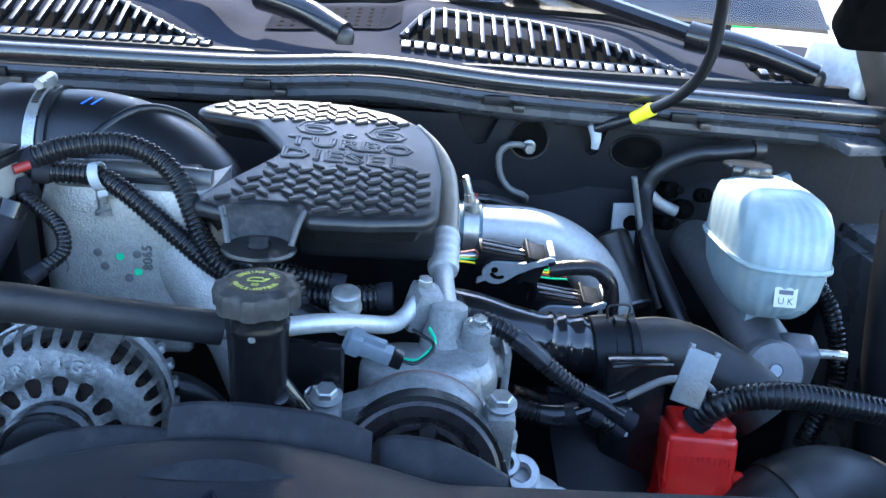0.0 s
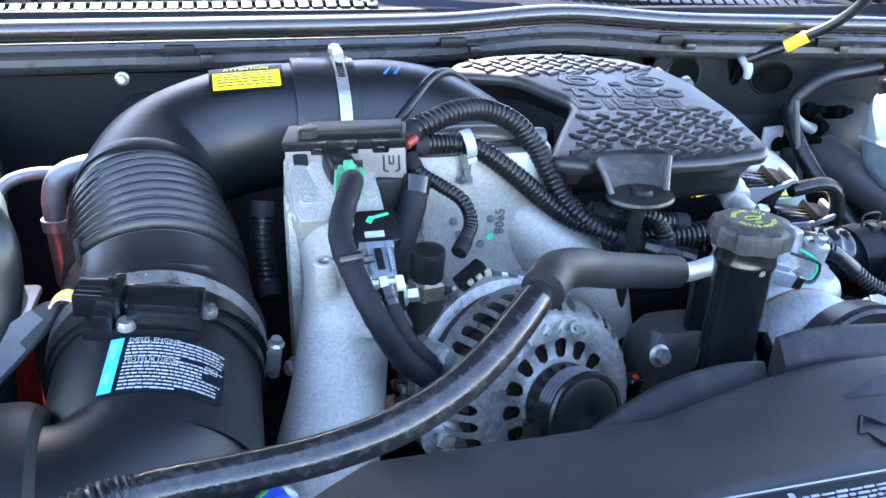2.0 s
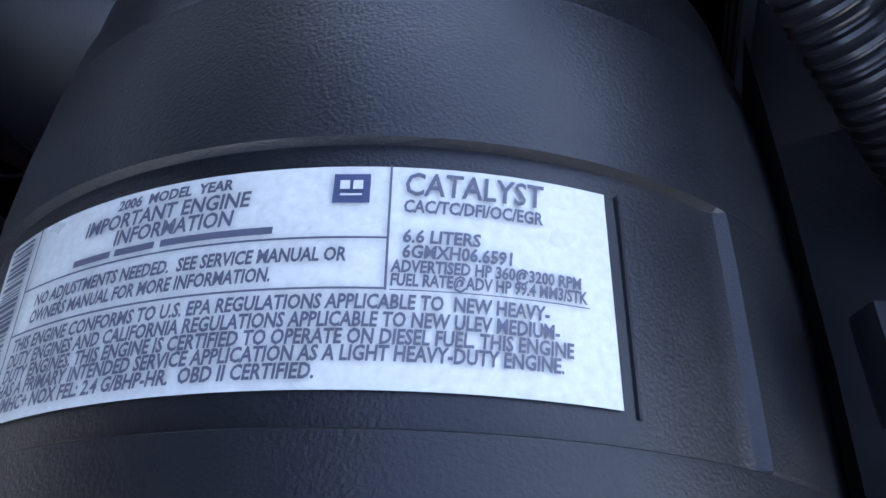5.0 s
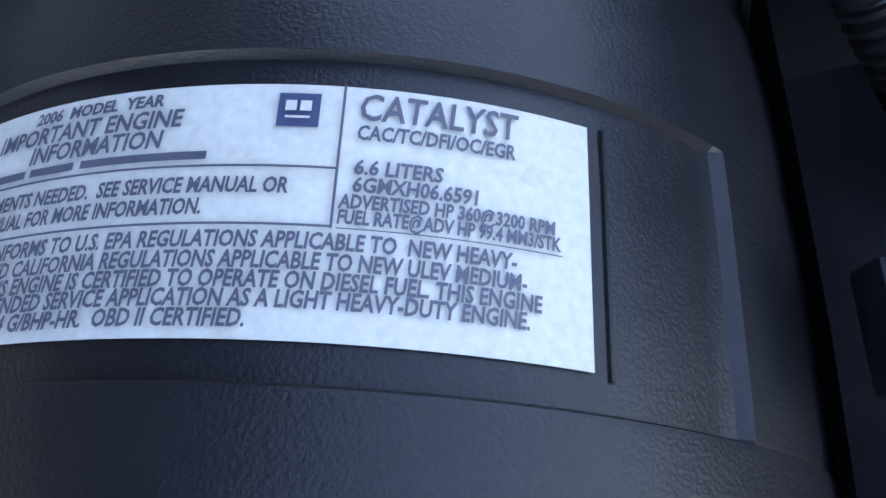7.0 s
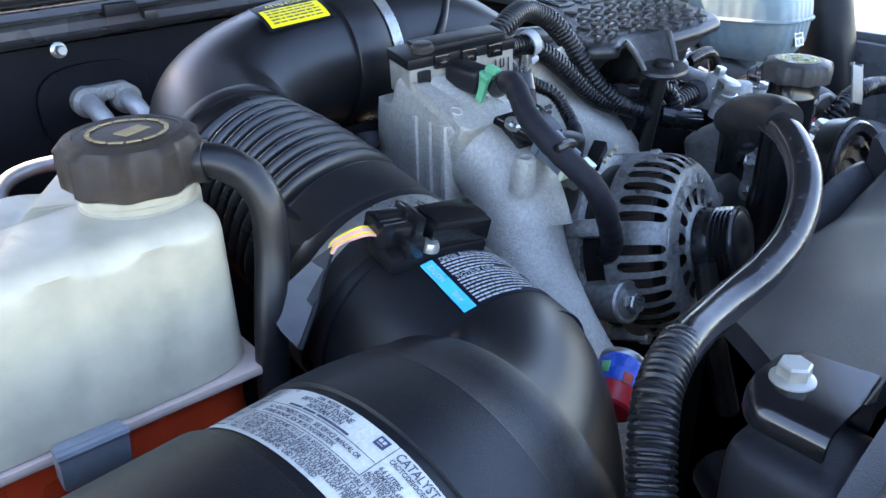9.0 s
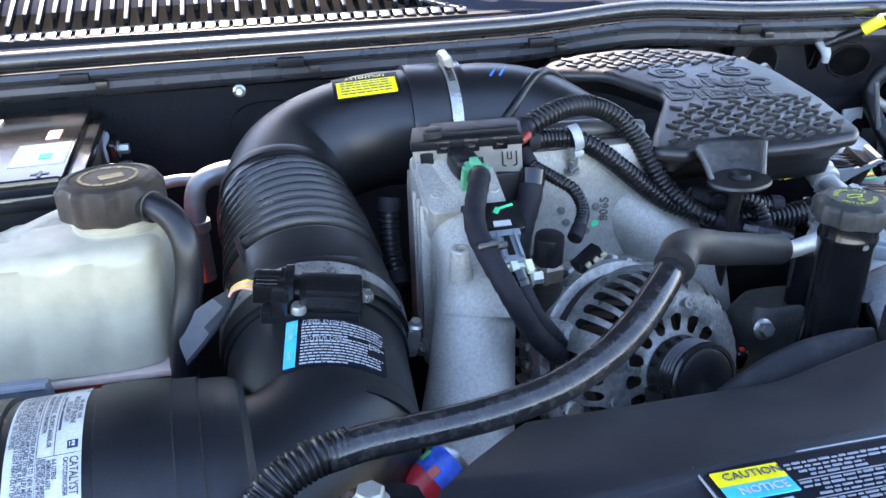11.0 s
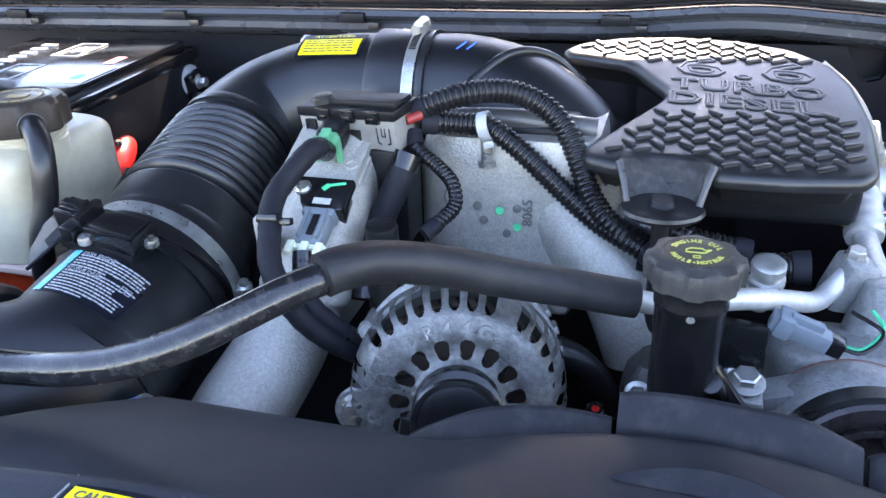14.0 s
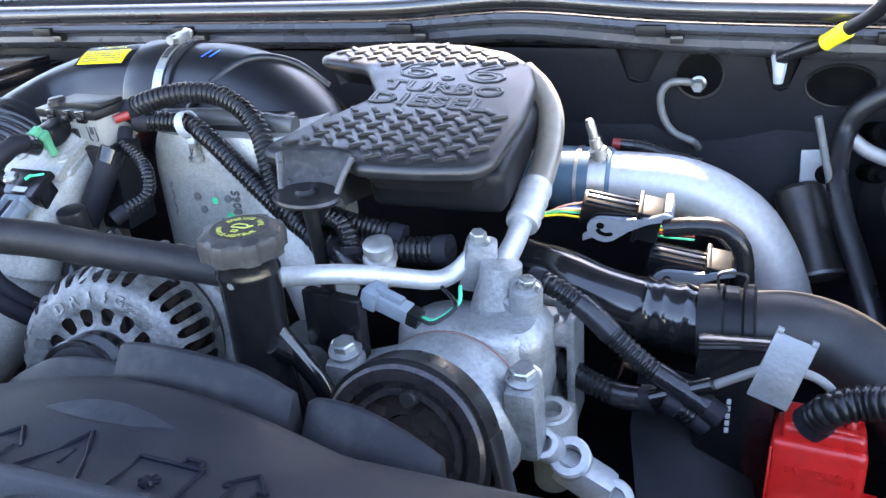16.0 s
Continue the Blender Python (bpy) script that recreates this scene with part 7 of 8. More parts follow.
part("rivet", bm, zinc, oil)

# compressor
comp = thing("ac_compressor", "cast aluminium compressor with black belt pulley", "compressor")
KM = basis((0.268, 0.590, 1.1760), (-0.02, -0.95, 0.28), (0, 0.3, 1))
bm = B()
lathe(bm, [(0.040, -0.160), (0.0525, -0.150), (0.0555, -0.110), (0.0590, -0.106), (0.0590, -0.092), (0.0560, -0.088), (0.0560, -0.050), (0.0590, -0.046), (0.0585, -0.034), (0.0540, -0.028), (0.0480, -0.018), (0.040, -0.014)], KM, 64)
part("housing", bm, dirty_alu, comp)
bm = B()
lathe(bm, [(0.0570, -0.0480), (0.0596, -0.0475), (0.0596, -0.0460), (0.0570, -0.0455)], KM, 64, closed=False)
part("gasket_line", bm, material("gasket_brown", (0.20, 0.08, 0.06), 0.6), comp)
bm = B()
soft_block(bm, 0.100, 0.082, 0.052, KM @ basis((0.000, 0.040, -0.090), (0, 1, 0.0), (0, 0, 1)), 4, 48, 14, 0.42)
part("port_housing", bm, dirty_alu, comp)
for sx in (-1, 1):
    o = (0.2000, 0.634, 1.1900) if sx < 0 else (0.3270, 0.638, 1.1880)
    bm = B()
    rbox(bm, (0.022, 0.026, 0.060), pose(o[0], o[1] - 0.008, o[2] - 0.012, 8), 0.005, 2)
    rbox(bm, (0.036, 0.022, 0.016), pose(o[0] - sx * 0.020, o[1] + 0.004, o[2] + 0.004, 8, sx * 20), 0.005, 2)
    lug = part("mounting_ear", bm, dirty_alu, comp)
    bm = B()
    hexhead(bm, basis((o[0], o[1] - 0.010, o[2] + 0.0205), (0, -0.2, 1)), 0.0145, 0.0085, 0.0120)
    part("bolt", bm, zinc, lug)
bm = B()
rbox(bm, (0.034, 0.008, 0.100), pose(0.324, 0.738, 1.160, 4), 0.003, 2)
rbox(bm, (0.007, 0.034, 0.100), pose(0.340, 0.724, 1.160, 4), 0.003, 2)
rbox(bm, (0.034, 0.034, 0.014), pose(0.324, 0.722, 1.192, 4), 0.004, 2)
rbox(bm, (0.034, 0.036, 0.020), pose(0.326, 0.716, 1.118, 4), 0.005, 2)
rear_l = part("rear_bracket", bm, dirty_alu, comp)
bm = B()
lathe(bm, [(0.0065, -0.085), (0.0065, 0.004)], basis((0.322, 0.718, 1.198), (0, -0.15, 1)), 16)
hexhead(bm, basis((0.321, 0.719, 1.198), (0, -0.15, 1)), 0.0135, 0.009, 0.011)
part("bolt", bm, zinc, rear_l)
bm = B()
soft_block(bm, 0.060, 0.060, 0.060, pose(0.300, 0.690, 1.190, 10), 3, 32, 10, 0.30)
part("rear_cover", bm, dirty_alu, comp)
# pulley
bm = B()
pp = [(0.030, -0.010), (0.0520, -0.0100), (0.0545, -0.0080), (0.0545, -0.0060)]
for k in range(5):
    pp += [(0.0532, -0.0050 + 0.0032 * k), (0.0508, -0.0034 + 0.0032 * k)]
pp += [(0.0532, 0.0120), (0.0545, 0.0130), (0.0545, 0.0150), (0.0520, 0.0170), (0.0440, 0.0150), (0.0430, 0.0090), (0.0395, 0.0085), (0.0385, 0.0120), (0.0345, 0.0125), (0.0335, 0.0060), (0.020, 0.0055), (0.018, 0.0020), (0.010, 0.0020)]
lathe(bm, pp, KM @ pose(0.001, 0.004, 0.018), 72)
part("pulley", bm, pulley_steel, comp, "dark steel grooved belt pulley")
bm = B()
lathe(bm, [(0.0545, -0.0075), (0.0575, -0.0075), (0.0575, 0.0125), (0.0545, 0.0125)], KM @ pose(0.001, 0.004, 0.018), 72, closed=False)
belt = part("belt_loop", bm, belt_rubber, comp)
bm = B()
lathe(bm, [(0.0058, 0.012), (0.0058, 0.0165), (0.0046, 0.0185)], KM @ pose(0.005, 0.038, 0.018), 18)
part("hub_rivet", bm, dark_steel, comp)
bm = B()
lathe(bm, [(0.0058, 0.012), (0.0058, 0.0165), (0.0046, 0.0185)], KM @ pose(-0.032, -0.014, 0.018), 18)
part("hub_rivet", bm, dark_steel, comp)
bm = B()
b0 = KM @ Vector((0.0555, 0.020, 0.0205))
b1 = KM @ Vector((0.086, -0.081, 0.0205))
rbox(bm, (0.004, (b1 - b0).length, 0.021), basis((b0 + b1) / 2, KM.to_3x3() @ Vector((0, 0, 1)), b1 - b0), 0.001)
solo("compressor_belt", bm, belt_rubber, "flat black belt running down from the compressor pulley", "belt")

# plug on the compressor
aplug = thing("compressor_plug", "grey electrical plug with green wire on the compressor", "connector")
am = basis((0.228, 0.640, 1.2430), (0.30, -0.10, 1), (-1, 0.10, 0.42)) @ Matrix.Scale(0.84, 4)
bm = B()
rbox(bm, (0.015, 0.044, 0.014), am, 0.0025)
rbox(bm, (0.020, 0.012, 0.018), am @ pose(0, 0.012, 0.001), 0.002)
rbox(bm, (0.007, 0.024, 0.006), am @ pose(0, -0.002, 0.009), 0.0012)
part("body", bm, grey_plastic, aplug)
bm = B()
rbox(bm, (0.014, 0.012, 0.013), am @ pose(0, -0.026, 0), 0.002)
part("seal", bm, gloss_black, aplug)
for k, mat_ in enumerate((wire_green, loom_black)):
    bm = B()
    s0 = am @ Vector((0.002 - 0.004 * k, -0.030, 0.001))
    tube(bm, [s0, s0 + Vector((0.012, -0.002, 0.0)), s0 + Vector((0.024, 0.010, 0.008)), s0 + Vector((0.020 - 0.012 * k, 0.026, 0.012))], 0.0014, 8, 0.003)
    part("wire", bm, mat_, aplug)

# pipe block on the compressor
blk = thing("refrigerant_block", "aluminium refrigerant pipe block bolted to the compressor", "pipe block")
bm = B()
rbox(bm, (0.024, 0.026, 0.038), pose(0.2670, 0.718, 1.2400, 10, 14, 20), 0.005, 2)
part("left_block", bm, dirty_alu, blk)
bm = B()
lathe(bm, [(0.022, -0.050), (0.0200, -0.020), (0.0165, -0.004), (0.0150, 0.012), (0.0120, 0.014)], basis((0.2880, 0.706, 1.2360), (0.08, 0.10, 1)), 28)
part("outlet_stub", bm, dirty_alu, blk)
bm = B()
lathe(bm, [(0.015, -0.040), (0.0125, -0.016), (0.0115, 0.0)], basis((0.3115, 0.6920, 1.2390), (0.1, -0.2, 1)), 24)
rbox(bm, (0.030, 0.020, 0.022), pose(0.3010, 0.698, 1.2180, 14, 20, -20), 0.006, 2)
part("bolt_boss", bm, dirty_alu, blk)
bm = B()
hexhead(bm, basis((0.2680, 0.718, 1.2580), (0.1, -0.2, 1)), 0.0110, 0.009, 0.0090)
part("bolt", bm, zinc, blk)
bm = B()
hexhead(bm, basis((0.3120, 0.6915, 1.2385), (0.1, -0.2, 1)), 0.0110, 0.009, 0.0095)
part("bolt", bm, zinc, blk)
port = thing("charge_port", "metal capped refrigerant charge port on the pipe", "valve")
bm = B()
lathe(bm, [(0.0075, -0.020), (0.0075, -0.006), (0.0105, -0.004), (0.0105, 0.004), (0.0090, 0.0055)], basis((0.2080, 0.676, 1.2550), (0.05, -0.25, 1)), 24)
part("neck", bm, bright_alu, port)
bm = B()
lathe(bm, [(0.0125, 0.002), (0.0125, 0.006), (0.0100, 0.007), (0.0100, 0.011), (0.0112, 0.012), (0.0108, 0.017), (0.0085, 0.0185), (0.004, 0.0188)], basis((0.2080, 0.676, 1.2550), (0.05, -0.25, 1)), 28)
part("cap", bm, zinc, port)
# dark metal bits between filler and compressor
bm = B()
rbox(bm, (0.050, 0.010, 0.060), pose(0.186, 0.640, 1.215, 0, 0, -10), 0.002)
solo("small_bracket", bm, gloss_black, "small black steel bracket beside the oil filler", "bracket")
bm = B()
hexhead(bm, basis((0.192, 0.632, 1.205), (0, -1, 0.3)), 0.011, 0.009, 0.009)
solo("bracket_bolt", bm, zinc, "zinc hex bolt in the small bracket", "bolt")
bm = B()
soft_block(bm, 0.075, 0.05, 0.10, pose(0.160, 0.655, 1.150), 4, 28, 8, 0.3)
tcov = thing("timing_cover", "dark cast timing cover with hex bolts below the oil filler", "casting")
part("cover", bm, cast_dark, tcov)
for x, z in ((0.135, 1.185), (0.190, 1.178)):
    bm = B()
    hexhead(bm, basis((x, 0.632, z), (0, -1, 0.4)), 0.011, 0.009, 0.009)
    part("bolt", bm, zinc, tcov)
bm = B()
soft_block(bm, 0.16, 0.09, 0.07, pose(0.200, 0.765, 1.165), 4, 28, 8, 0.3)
solo("turbo_pedestal", bm, dark_void, "near-black metal mass under the engine cover", "casting")

# ---- driver side: charge pipe, coolant hose, brake reservoir, terminal box ----
charge = thing("charge_pipe", "bright cast aluminium charge air pipe with a rubber coupler", "charge pipe")
CP = [(0.316, 0.935, 1.231), (0.353, 0.935, 1.231), (0.390, 0.935, 1.229), (0.423, 0.935, 1.217), (0.452, 0.935, 1.195), (0.472, 0.935, 1.165), (0.485, 0.935, 1.134), (0.496, 0.935, 1.099)]
bm = B()
tube(bm, CP, 0.0275, 32, 0.006)
part("pipe", bm, pipe_alu, charge)
cdir = (Vector(CP[1]) - Vector(CP[0])).normalized()
c0 = Vector(CP[0])
bm = B()
lathe(bm, [(0.0265, -0.070), (0.0300, -0.068), (0.0300, 0.012), (0.0280, 0.014)], basis(c0, cdir), 40)
coup = part("coupler", bm, rubber_blue, charge, "dark blue rubber coupler")
for off, wide in ((-0.056, 0.010), (-0.018, 0.003), (0.002, 0.016)):
    bm = B()
    lathe(bm, [(0.0302, -wide / 2), (0.0312, -wide / 2), (0.0312, wide / 2), (0.0302, wide / 2)], basis(c0 + cdir * off, cdir), 40, closed=False)
    part("clamp_band", bm, zinc, coup)
bm = B()
lathe(bm, [(0.0085, -0.004), (0.0085, 0.006), (0.0060, 0.008), (0.0055, 0.016), (0.0045, 0.017), (0.0042, 0.034), (0.0032, 0.036)], basis(c0 + cdir * 0.002 + Vector((0, -0.012, 0.0285)), (-0.28, -0.1, 1)), 20)
part("clamp_stud", bm, zinc, coup)
bm = B()
tube(bm, [c0 - cdir * 0.060, c0 - cdir * 0.10, c0 - cdir * 0.14 + Vector((0, 0.01, -0.01))], 0.026, 24, 0.006)
part("turbo_outlet", bm, dark_steel, charge)

# connectors on the charge pipe
def lever_plug(m, label):
    th = thing("lever_connector", label, "connector", "lever connectors")
    b = B()
    rbox(b, (0.050, 0.022, 0.024), m @ pose(-0.002, 0, 0), 0.003)
    for k in range(3):
        rbox(b, (0.044, 0.0016, 0.0014), m @ pose(-0.002, -0.006 + 0.006 * k, 0.0124), 0.0004, 1)
    part("body", b, gloss_black, th)
    b = B()
    rbox(b, (0.020, 0.026, 0.030), m @ pose(0.030, 0, 0.001), 0.002)
    rbox(b, (0.004, 0.030, 0.034), m @ pose(0.021, 0, 0.001), 0.0012)
    part("header", b, black_plastic, th)
    face = m @ Matrix(((1, 0, 0, 0), (0, 0, -1, -0.0125), (0, 1, 0, 0), (0, 0, 0, 1)))
    b = B()
    turn = [(-0.004 + 0.0150 * math.cos(a), -0.008 + 0.0135 * math.sin(a)) for a in (radians(100 + 20 * k) for k in range(11))]
    prism(b, rounded2(turn + [(0.016, -0.004), (0.030, 0.008), (0.044, 0.014), (0.047, 0.021), (0.040, 0.022), (0.026, 0.012), (0.010, 0.008)], 0.002, 2), 0.0, 0.0030, face, 0.0008, 1)
    prism(b, rounded2([(-0.016, -0.014), (-0.011, -0.019), (-0.020, -0.026), (-0.021, -0.019)], 0.001, 2), 0.0, 0.0026, face, 0.0006, 1)
    rbox(b, (0.006, 0.024, 0.012), m @ pose(0.044, 0.000, 0.017, 0, -20), 0.0012)
    lever = part("lever", b, lever_grey, th, "pale grey locking lever")
    b = B()
    for k in range(7):
        a = radians(215 + 16 * k)
        lathe(b, [(0.0021, 0.003), (0.0021, 0.0034)], face @ pose(-0.003 + 0.0072 * math.cos(a), -0.006 + 0.0066 * math.sin(a), 0), 10)
    lathe(b, [(0.0034, 0.003), (0.0034, 0.0036)], face @ pose(-0.008, -0.004, 0), 14)
    part("lever_slot", b, dark_void, lever)
    return th


lever_grey = material("lever_grey_blue", (0.17, 0.19, 0.215), 0.45, bump=0.04)
LP = basis((0.345, 0.845, 1.236), (0.22, -0.30, 1), (-0.05, 1, 0.3))
lever_plug(LP, "black engine connector with a pale grey lever and coloured wires")
LP2 = basis((0.402, 0.840, 1.195), (0.22, -0.30, 1), (-0.05, 1, 0.3))
lever_plug(LP2, "black engine connector with a grey lever below the pipe")
wcol = (wire_yellow, wire_green, material("wire_white", (0.6, 0.58, 0.5), 0.4), wire_yellow, material("wire_blue", (0.05, 0.15, 0.45), 0.4), wire_pink)
for k, mat_ in enumerate(wcol):
    bm = B()
    s0 = LP @ Vector((-0.026, -0.008 + 0.003 * k, -0.006 + 0.002 * (k % 3)))
    tube(bm, [s0, s0 + Vector((-0.016, -0.003, 0.002 - 0.001 * k)), s0 + Vector((-0.034, 0.004, -0.004 - 0.002 * k))], 0.0010, 6, 0.003)
    solo("connector_wire", bm, mat_, "thin coloured wire at the engine connector", "wire", "connector wires")
for k, mat_ in enumerate((wire_green, wire_red, wire_yellow, wire_green)):
    bm = B()
    s0 = LP @ Vector((0.040, -0.006 + 0.004 * k, -0.010))
    tube(bm, [s0, s0 + Vector((0.014, 0.002, -0.002)), s0 + Vector((0.030, 0.004, -0.003))], 0.0010, 6, 0.003)
    solo("connector_wire", bm, mat_, "thin coloured wire at the engine connector", "wire", "connector wires")
bm = B()
tube(bm, [(0.389, 0.830, 1.232), (0.413, 0.830, 1.236), (0.435, 0.830, 1.235), (0.450, 0.830, 1.219), (0.455, 0.830, 1.189), (0.463, 0.830, 1.167)], 0.0075, 14, 0.005, wrapped(0.012, 0.10))
solo("taped_loom", bm, loom_black, "black taped wiring loom over the charge pipe", "wiring loom", "taped looms")

# coolant hose with bead and clamp
coolh = thing("coolant_hose", "thick black rubber coolant hose with a steel neck", "coolant hose")
HZ = [(0.431, 0.775, 1.175), (0.463, 0.775, 1.178), (0.491, 0.775, 1.181), (0.518, 0.775, 1.175), (0.541, 0.765, 1.166), (0.567, 0.750, 1.154), (0.584, 0.735, 1.139)]
bm = B()
tube(bm, HZ, 0.0305, 36, 0.008)
part("hose", bm, matte_hose, coolh)
h0 = Vector(HZ[0])
hd = (Vector(HZ[1]) - h0).normalized()
bm = B()
lathe(bm, [(0.0300, -0.006), (0.0345, -0.005), (0.0350, 0.012), (0.0322, 0.014), (0.0322, 0.026), (0.0350, 0.028), (0.0352, 0.034), (0.031, 0.036)], basis(h0, hd), 44)
collar = part("end_collar", bm, black_plastic, coolh)
bm = B()
rbox(bm, (0.012, 0.010, 0.007), basis(h0 + hd * 0.016 + Vector((0.0, -0.004, 0.034)), (0, 0, 1), hd), 0.0015)
tube(bm, [h0 + hd * 0.008 + Vector((-0.002, 0, 0.034)), h0 + hd * 0.008 + Vector((-0.002, 0, 0.047)), h0 + hd * 0.022 + Vector((0.002, 0, 0.047)), h0 + hd * 0.022 + Vector((0.002, 0, 0.034))], 0.0011, 8, 0.002)
part("spring_clamp", bm, dark_steel, coolh)
NK = [(0.430, 0.775, 1.179), (0.405, 0.775, 1.183), (0.381, 0.775, 1.185), (0.347, 0.775, 1.193), (0.317, 0.785, 1.199), (0.280, 0.800, 1.200)]
bm = B()


def neck_prof(s, total):
    k = 1.0
    for c in (0.020, 0.034, 0.048):
        k += 0.10 * math.exp(-((s - c) / 0.0035) ** 2)
    return k * (1 - 0.12 * (s / total))


tube(bm, NK, 0.0265, 32, 0.003, neck_prof)
part("steel_neck", bm, wet_black, coolh)

# second thick hose low at the side
bm = B()
tube(bm, [(0.52, 0.64, 1.03), (0.585, 0.675, 1.090), (0.655, 0.70, 1.085), (0.74, 0.71, 1.03)], 0.040, 28, 0.01)
lowh = thing("lower_hose", "wide black rubber hose low at the fender side", "hose")
part("hose", bm, matte_hose, lowh)
bm = B()
lathe(bm, [(0.0400, -0.006), (0.0418, -0.006), (0.0418, 0.006), (0.0400, 0.006)], basis((0.585, 0.675, 1.090), (1, 0.42, 0.35)), 32, closed=False)
part("band_clamp", bm, dark_steel, lowh)
bm = B()
tube(bm, [(0.760, 0.86, 1.30), (0.752, 0.83, 1.22), (0.755, 0.80, 1.10), (0.76, 0.78, 1.0)], 0.040, 24, 0.01)
solo("fender_duct", bm, black_plastic, "upright black plastic duct at the fender", "duct")

# brake fluid reservoir and master cylinder
res = thing("brake_reservoir", "translucent white brake fluid reservoir with black cap", "brake reservoir")
RM = pose(0.6170, 0.8850, 1.2500, -4, 0, -4) @ Matrix.Diagonal((0.89, 0.86, 0.95, 1))


def reservoir(b, z0, z1, levels, n=150):
    rings = []
    for v, w, d, dy in levels:
        ring = []
        for i in range(n):
            a = 2 * math.pi * i / n
            c, s = math.cos(a), math.sin(a)
            q = (abs(c) ** 3.6 + abs(s) ** 3.6) ** (-1 / 3.6)
            fl = 1 + 0.007 * max(-0.6, math.cos(30 * a))
            ring.append(b.verts.new(RM @ Vector((w / 2 * c * q * fl, d / 2 * s * q * fl + dy, z0 + (z1 - z0) * v))))
        rings.append(ring)
    for p, q in zip(rings, rings[1:]):
        for i in range(n):
            b.faces.new((p[i], p[(i + 1) % n], q[(i + 1) % n], q[i]))
    b.faces.new(rings[0][::-1])
    b.faces.new(rings[-1])
    return b


bm = reservoir(B(), 0.0, 0.066, [(0, 0.105, 0.200, 0), (0.30, 0.104, 0.198, 0), (0.58, 0.101, 0.190, 0.002), (0.76, 0.095, 0.176, 0.005), (0.88, 0.085, 0.154, 0.010), (0.96, 0.070, 0.122, 0.016), (1.0, 0.050, 0.088, 0.020)])
part("upper_shell", bm, brake_white, res)
bm = reservoir(B(), -0.060, -0.004, [(0, 0.070, 0.120, -0.010), (0.15, 0.082, 0.150, -0.006), (0.45, 0.096, 0.182, -0.002), (1.0, 0.104, 0.197, 0)])
part("lower_shell", bm, brake_white, res)
bm = reservoir(B(), -0.0045, 0.0015, [(0, 0.109, 0.204, 0), (0.5, 0.112, 0.207, 0), (1, 0.109, 0.204, 0)])
part("seam_flange", bm, brake_white, res)
bm = B()
for k in range(3):
    tube(bm, [RM @ Vector((-0.020, -0.015 - 0.017 * k, 0.0585 - 0.0035 * k)), RM @ Vector((0.020, -0.015 - 0.017 * k, 0.0585 - 0.0035 * k))], 0.0028, 8, 0.004)
part("top_ribs", bm, brake_white, res)
bm = B()
lathe(bm, [(0.0265, -0.012), (0.0265, 0.004), (0.0285, 0.005), (0.0290, 0.0120), (0.0275, 0.0140), (0.010, 0.0145)], RM @ pose(-0.014, 0.062, 0.062), 48, lambda a, r, h: r * (1 + 0.03 * math.cos(10 * a)) if 0.004 < h < 0.0130 else r)
part("cap", bm, material("cap_gloss_black", (0.012, 0.012, 0.014), 0.16, spec=0.6, dirt=DUST, dirt_amount=0.06), res, "ridged dark screw cap")
tagm = RM @ pose(-0.003, -0.0975, -0.028, 78, 0, 0)
bm = B()
rbox(bm, (0.024, 0.020, 0.0008), tagm, 0.0002, 1)
tagp = part("sticker", bm, label_white, res)
part("printed_word", merge(B(), lettering("U K", 0.0100, 0.0002), tagm @ pose(0, -0.0040, 0.0007)), label_ink, tagp)
bm = B()
rbox(bm, (0.015, 0.0045, 0.0006), tagm @ pose(0, 0.0052, 0.0006), 0.0001, 1)
part("printed_bar", bm, label_ink, tagp)
bm = B()
rbox(bm, (0.030, 0.050, 0.030), RM @ pose(-0.004, -0.012, -0.070), 0.006, 2)
part("foot", bm, brake_white, res)
mast = thing("master_cylinder", "grey cast brake master cylinder under the reservoir", "master cylinder")
bm = B()
tube(bm, [(0.600, 1.040, 1.195), (0.612, 0.930, 1.172), (0.622, 0.800, 1.148)], 0.0285, 32, 0.01)
part("barrel", bm, material("cast_grey", (0.10, 0.10, 0.105), 0.45, metal=0.5, dirt=DUST, dirt_amount=0.3, bump=0.3), mast)
cast_dark_grey = material("cast_dark_grey", (0.11, 0.112, 0.118), 0.45, metal=0.5, dirt=DUST, dirt_amount=0.2, bump=0.3)
bm = B()
lathe(bm, [(0.020, -0.030), (0.0285, -0.026), (0.0290, -0.004), (0.0260, 0.0), (0.0070, 0.0), (0.0065, -0.004)], basis((0.6080, 0.7840, 1.1600), (-0.05, -0.92, 0.38)), 40)
part("end_flange", bm, cast_dark_grey, mast)
bm = B()
rbox(bm, (0.036, 0.034, 0.052), pose(0.638, 0.812, 1.156, 14, 0, -8), 0.009, 3)
part("side_lug", bm, cast_dark_grey, mast)
bm = B()
lathe(bm, [(0.0058, 0), (0.0058, 0.0010)], basis((0.6080, 0.7838, 1.1602), (-0.05, -0.92, 0.38)), 24)
part("bleed_hole", bm, white_clip, mast)
bm = B()
tube(bm, [(0.652, 0.800, 1.172), (0.668, 0.796, 1.174), (0.678, 0.794, 1.174)], 0.0045, 12, 0.004)
part("brake_line_nut", bm, zinc, mast)
bm = B()
tube(bm, [(0.700, 0.93, 1.20), (0.722, 0.905, 1.16), (0.728, 0.88, 1.10), (0.70, 0.86, 1.03)], 0.011, 14, 0.0014, ribbed(0.0058, 0.14))
solo("split_loom", bm, loom_black, "black split loom hanging beside the reservoir", "wiring loom", "split looms")
# loom black lifted to grey, so sunlight sits in its colour
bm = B()
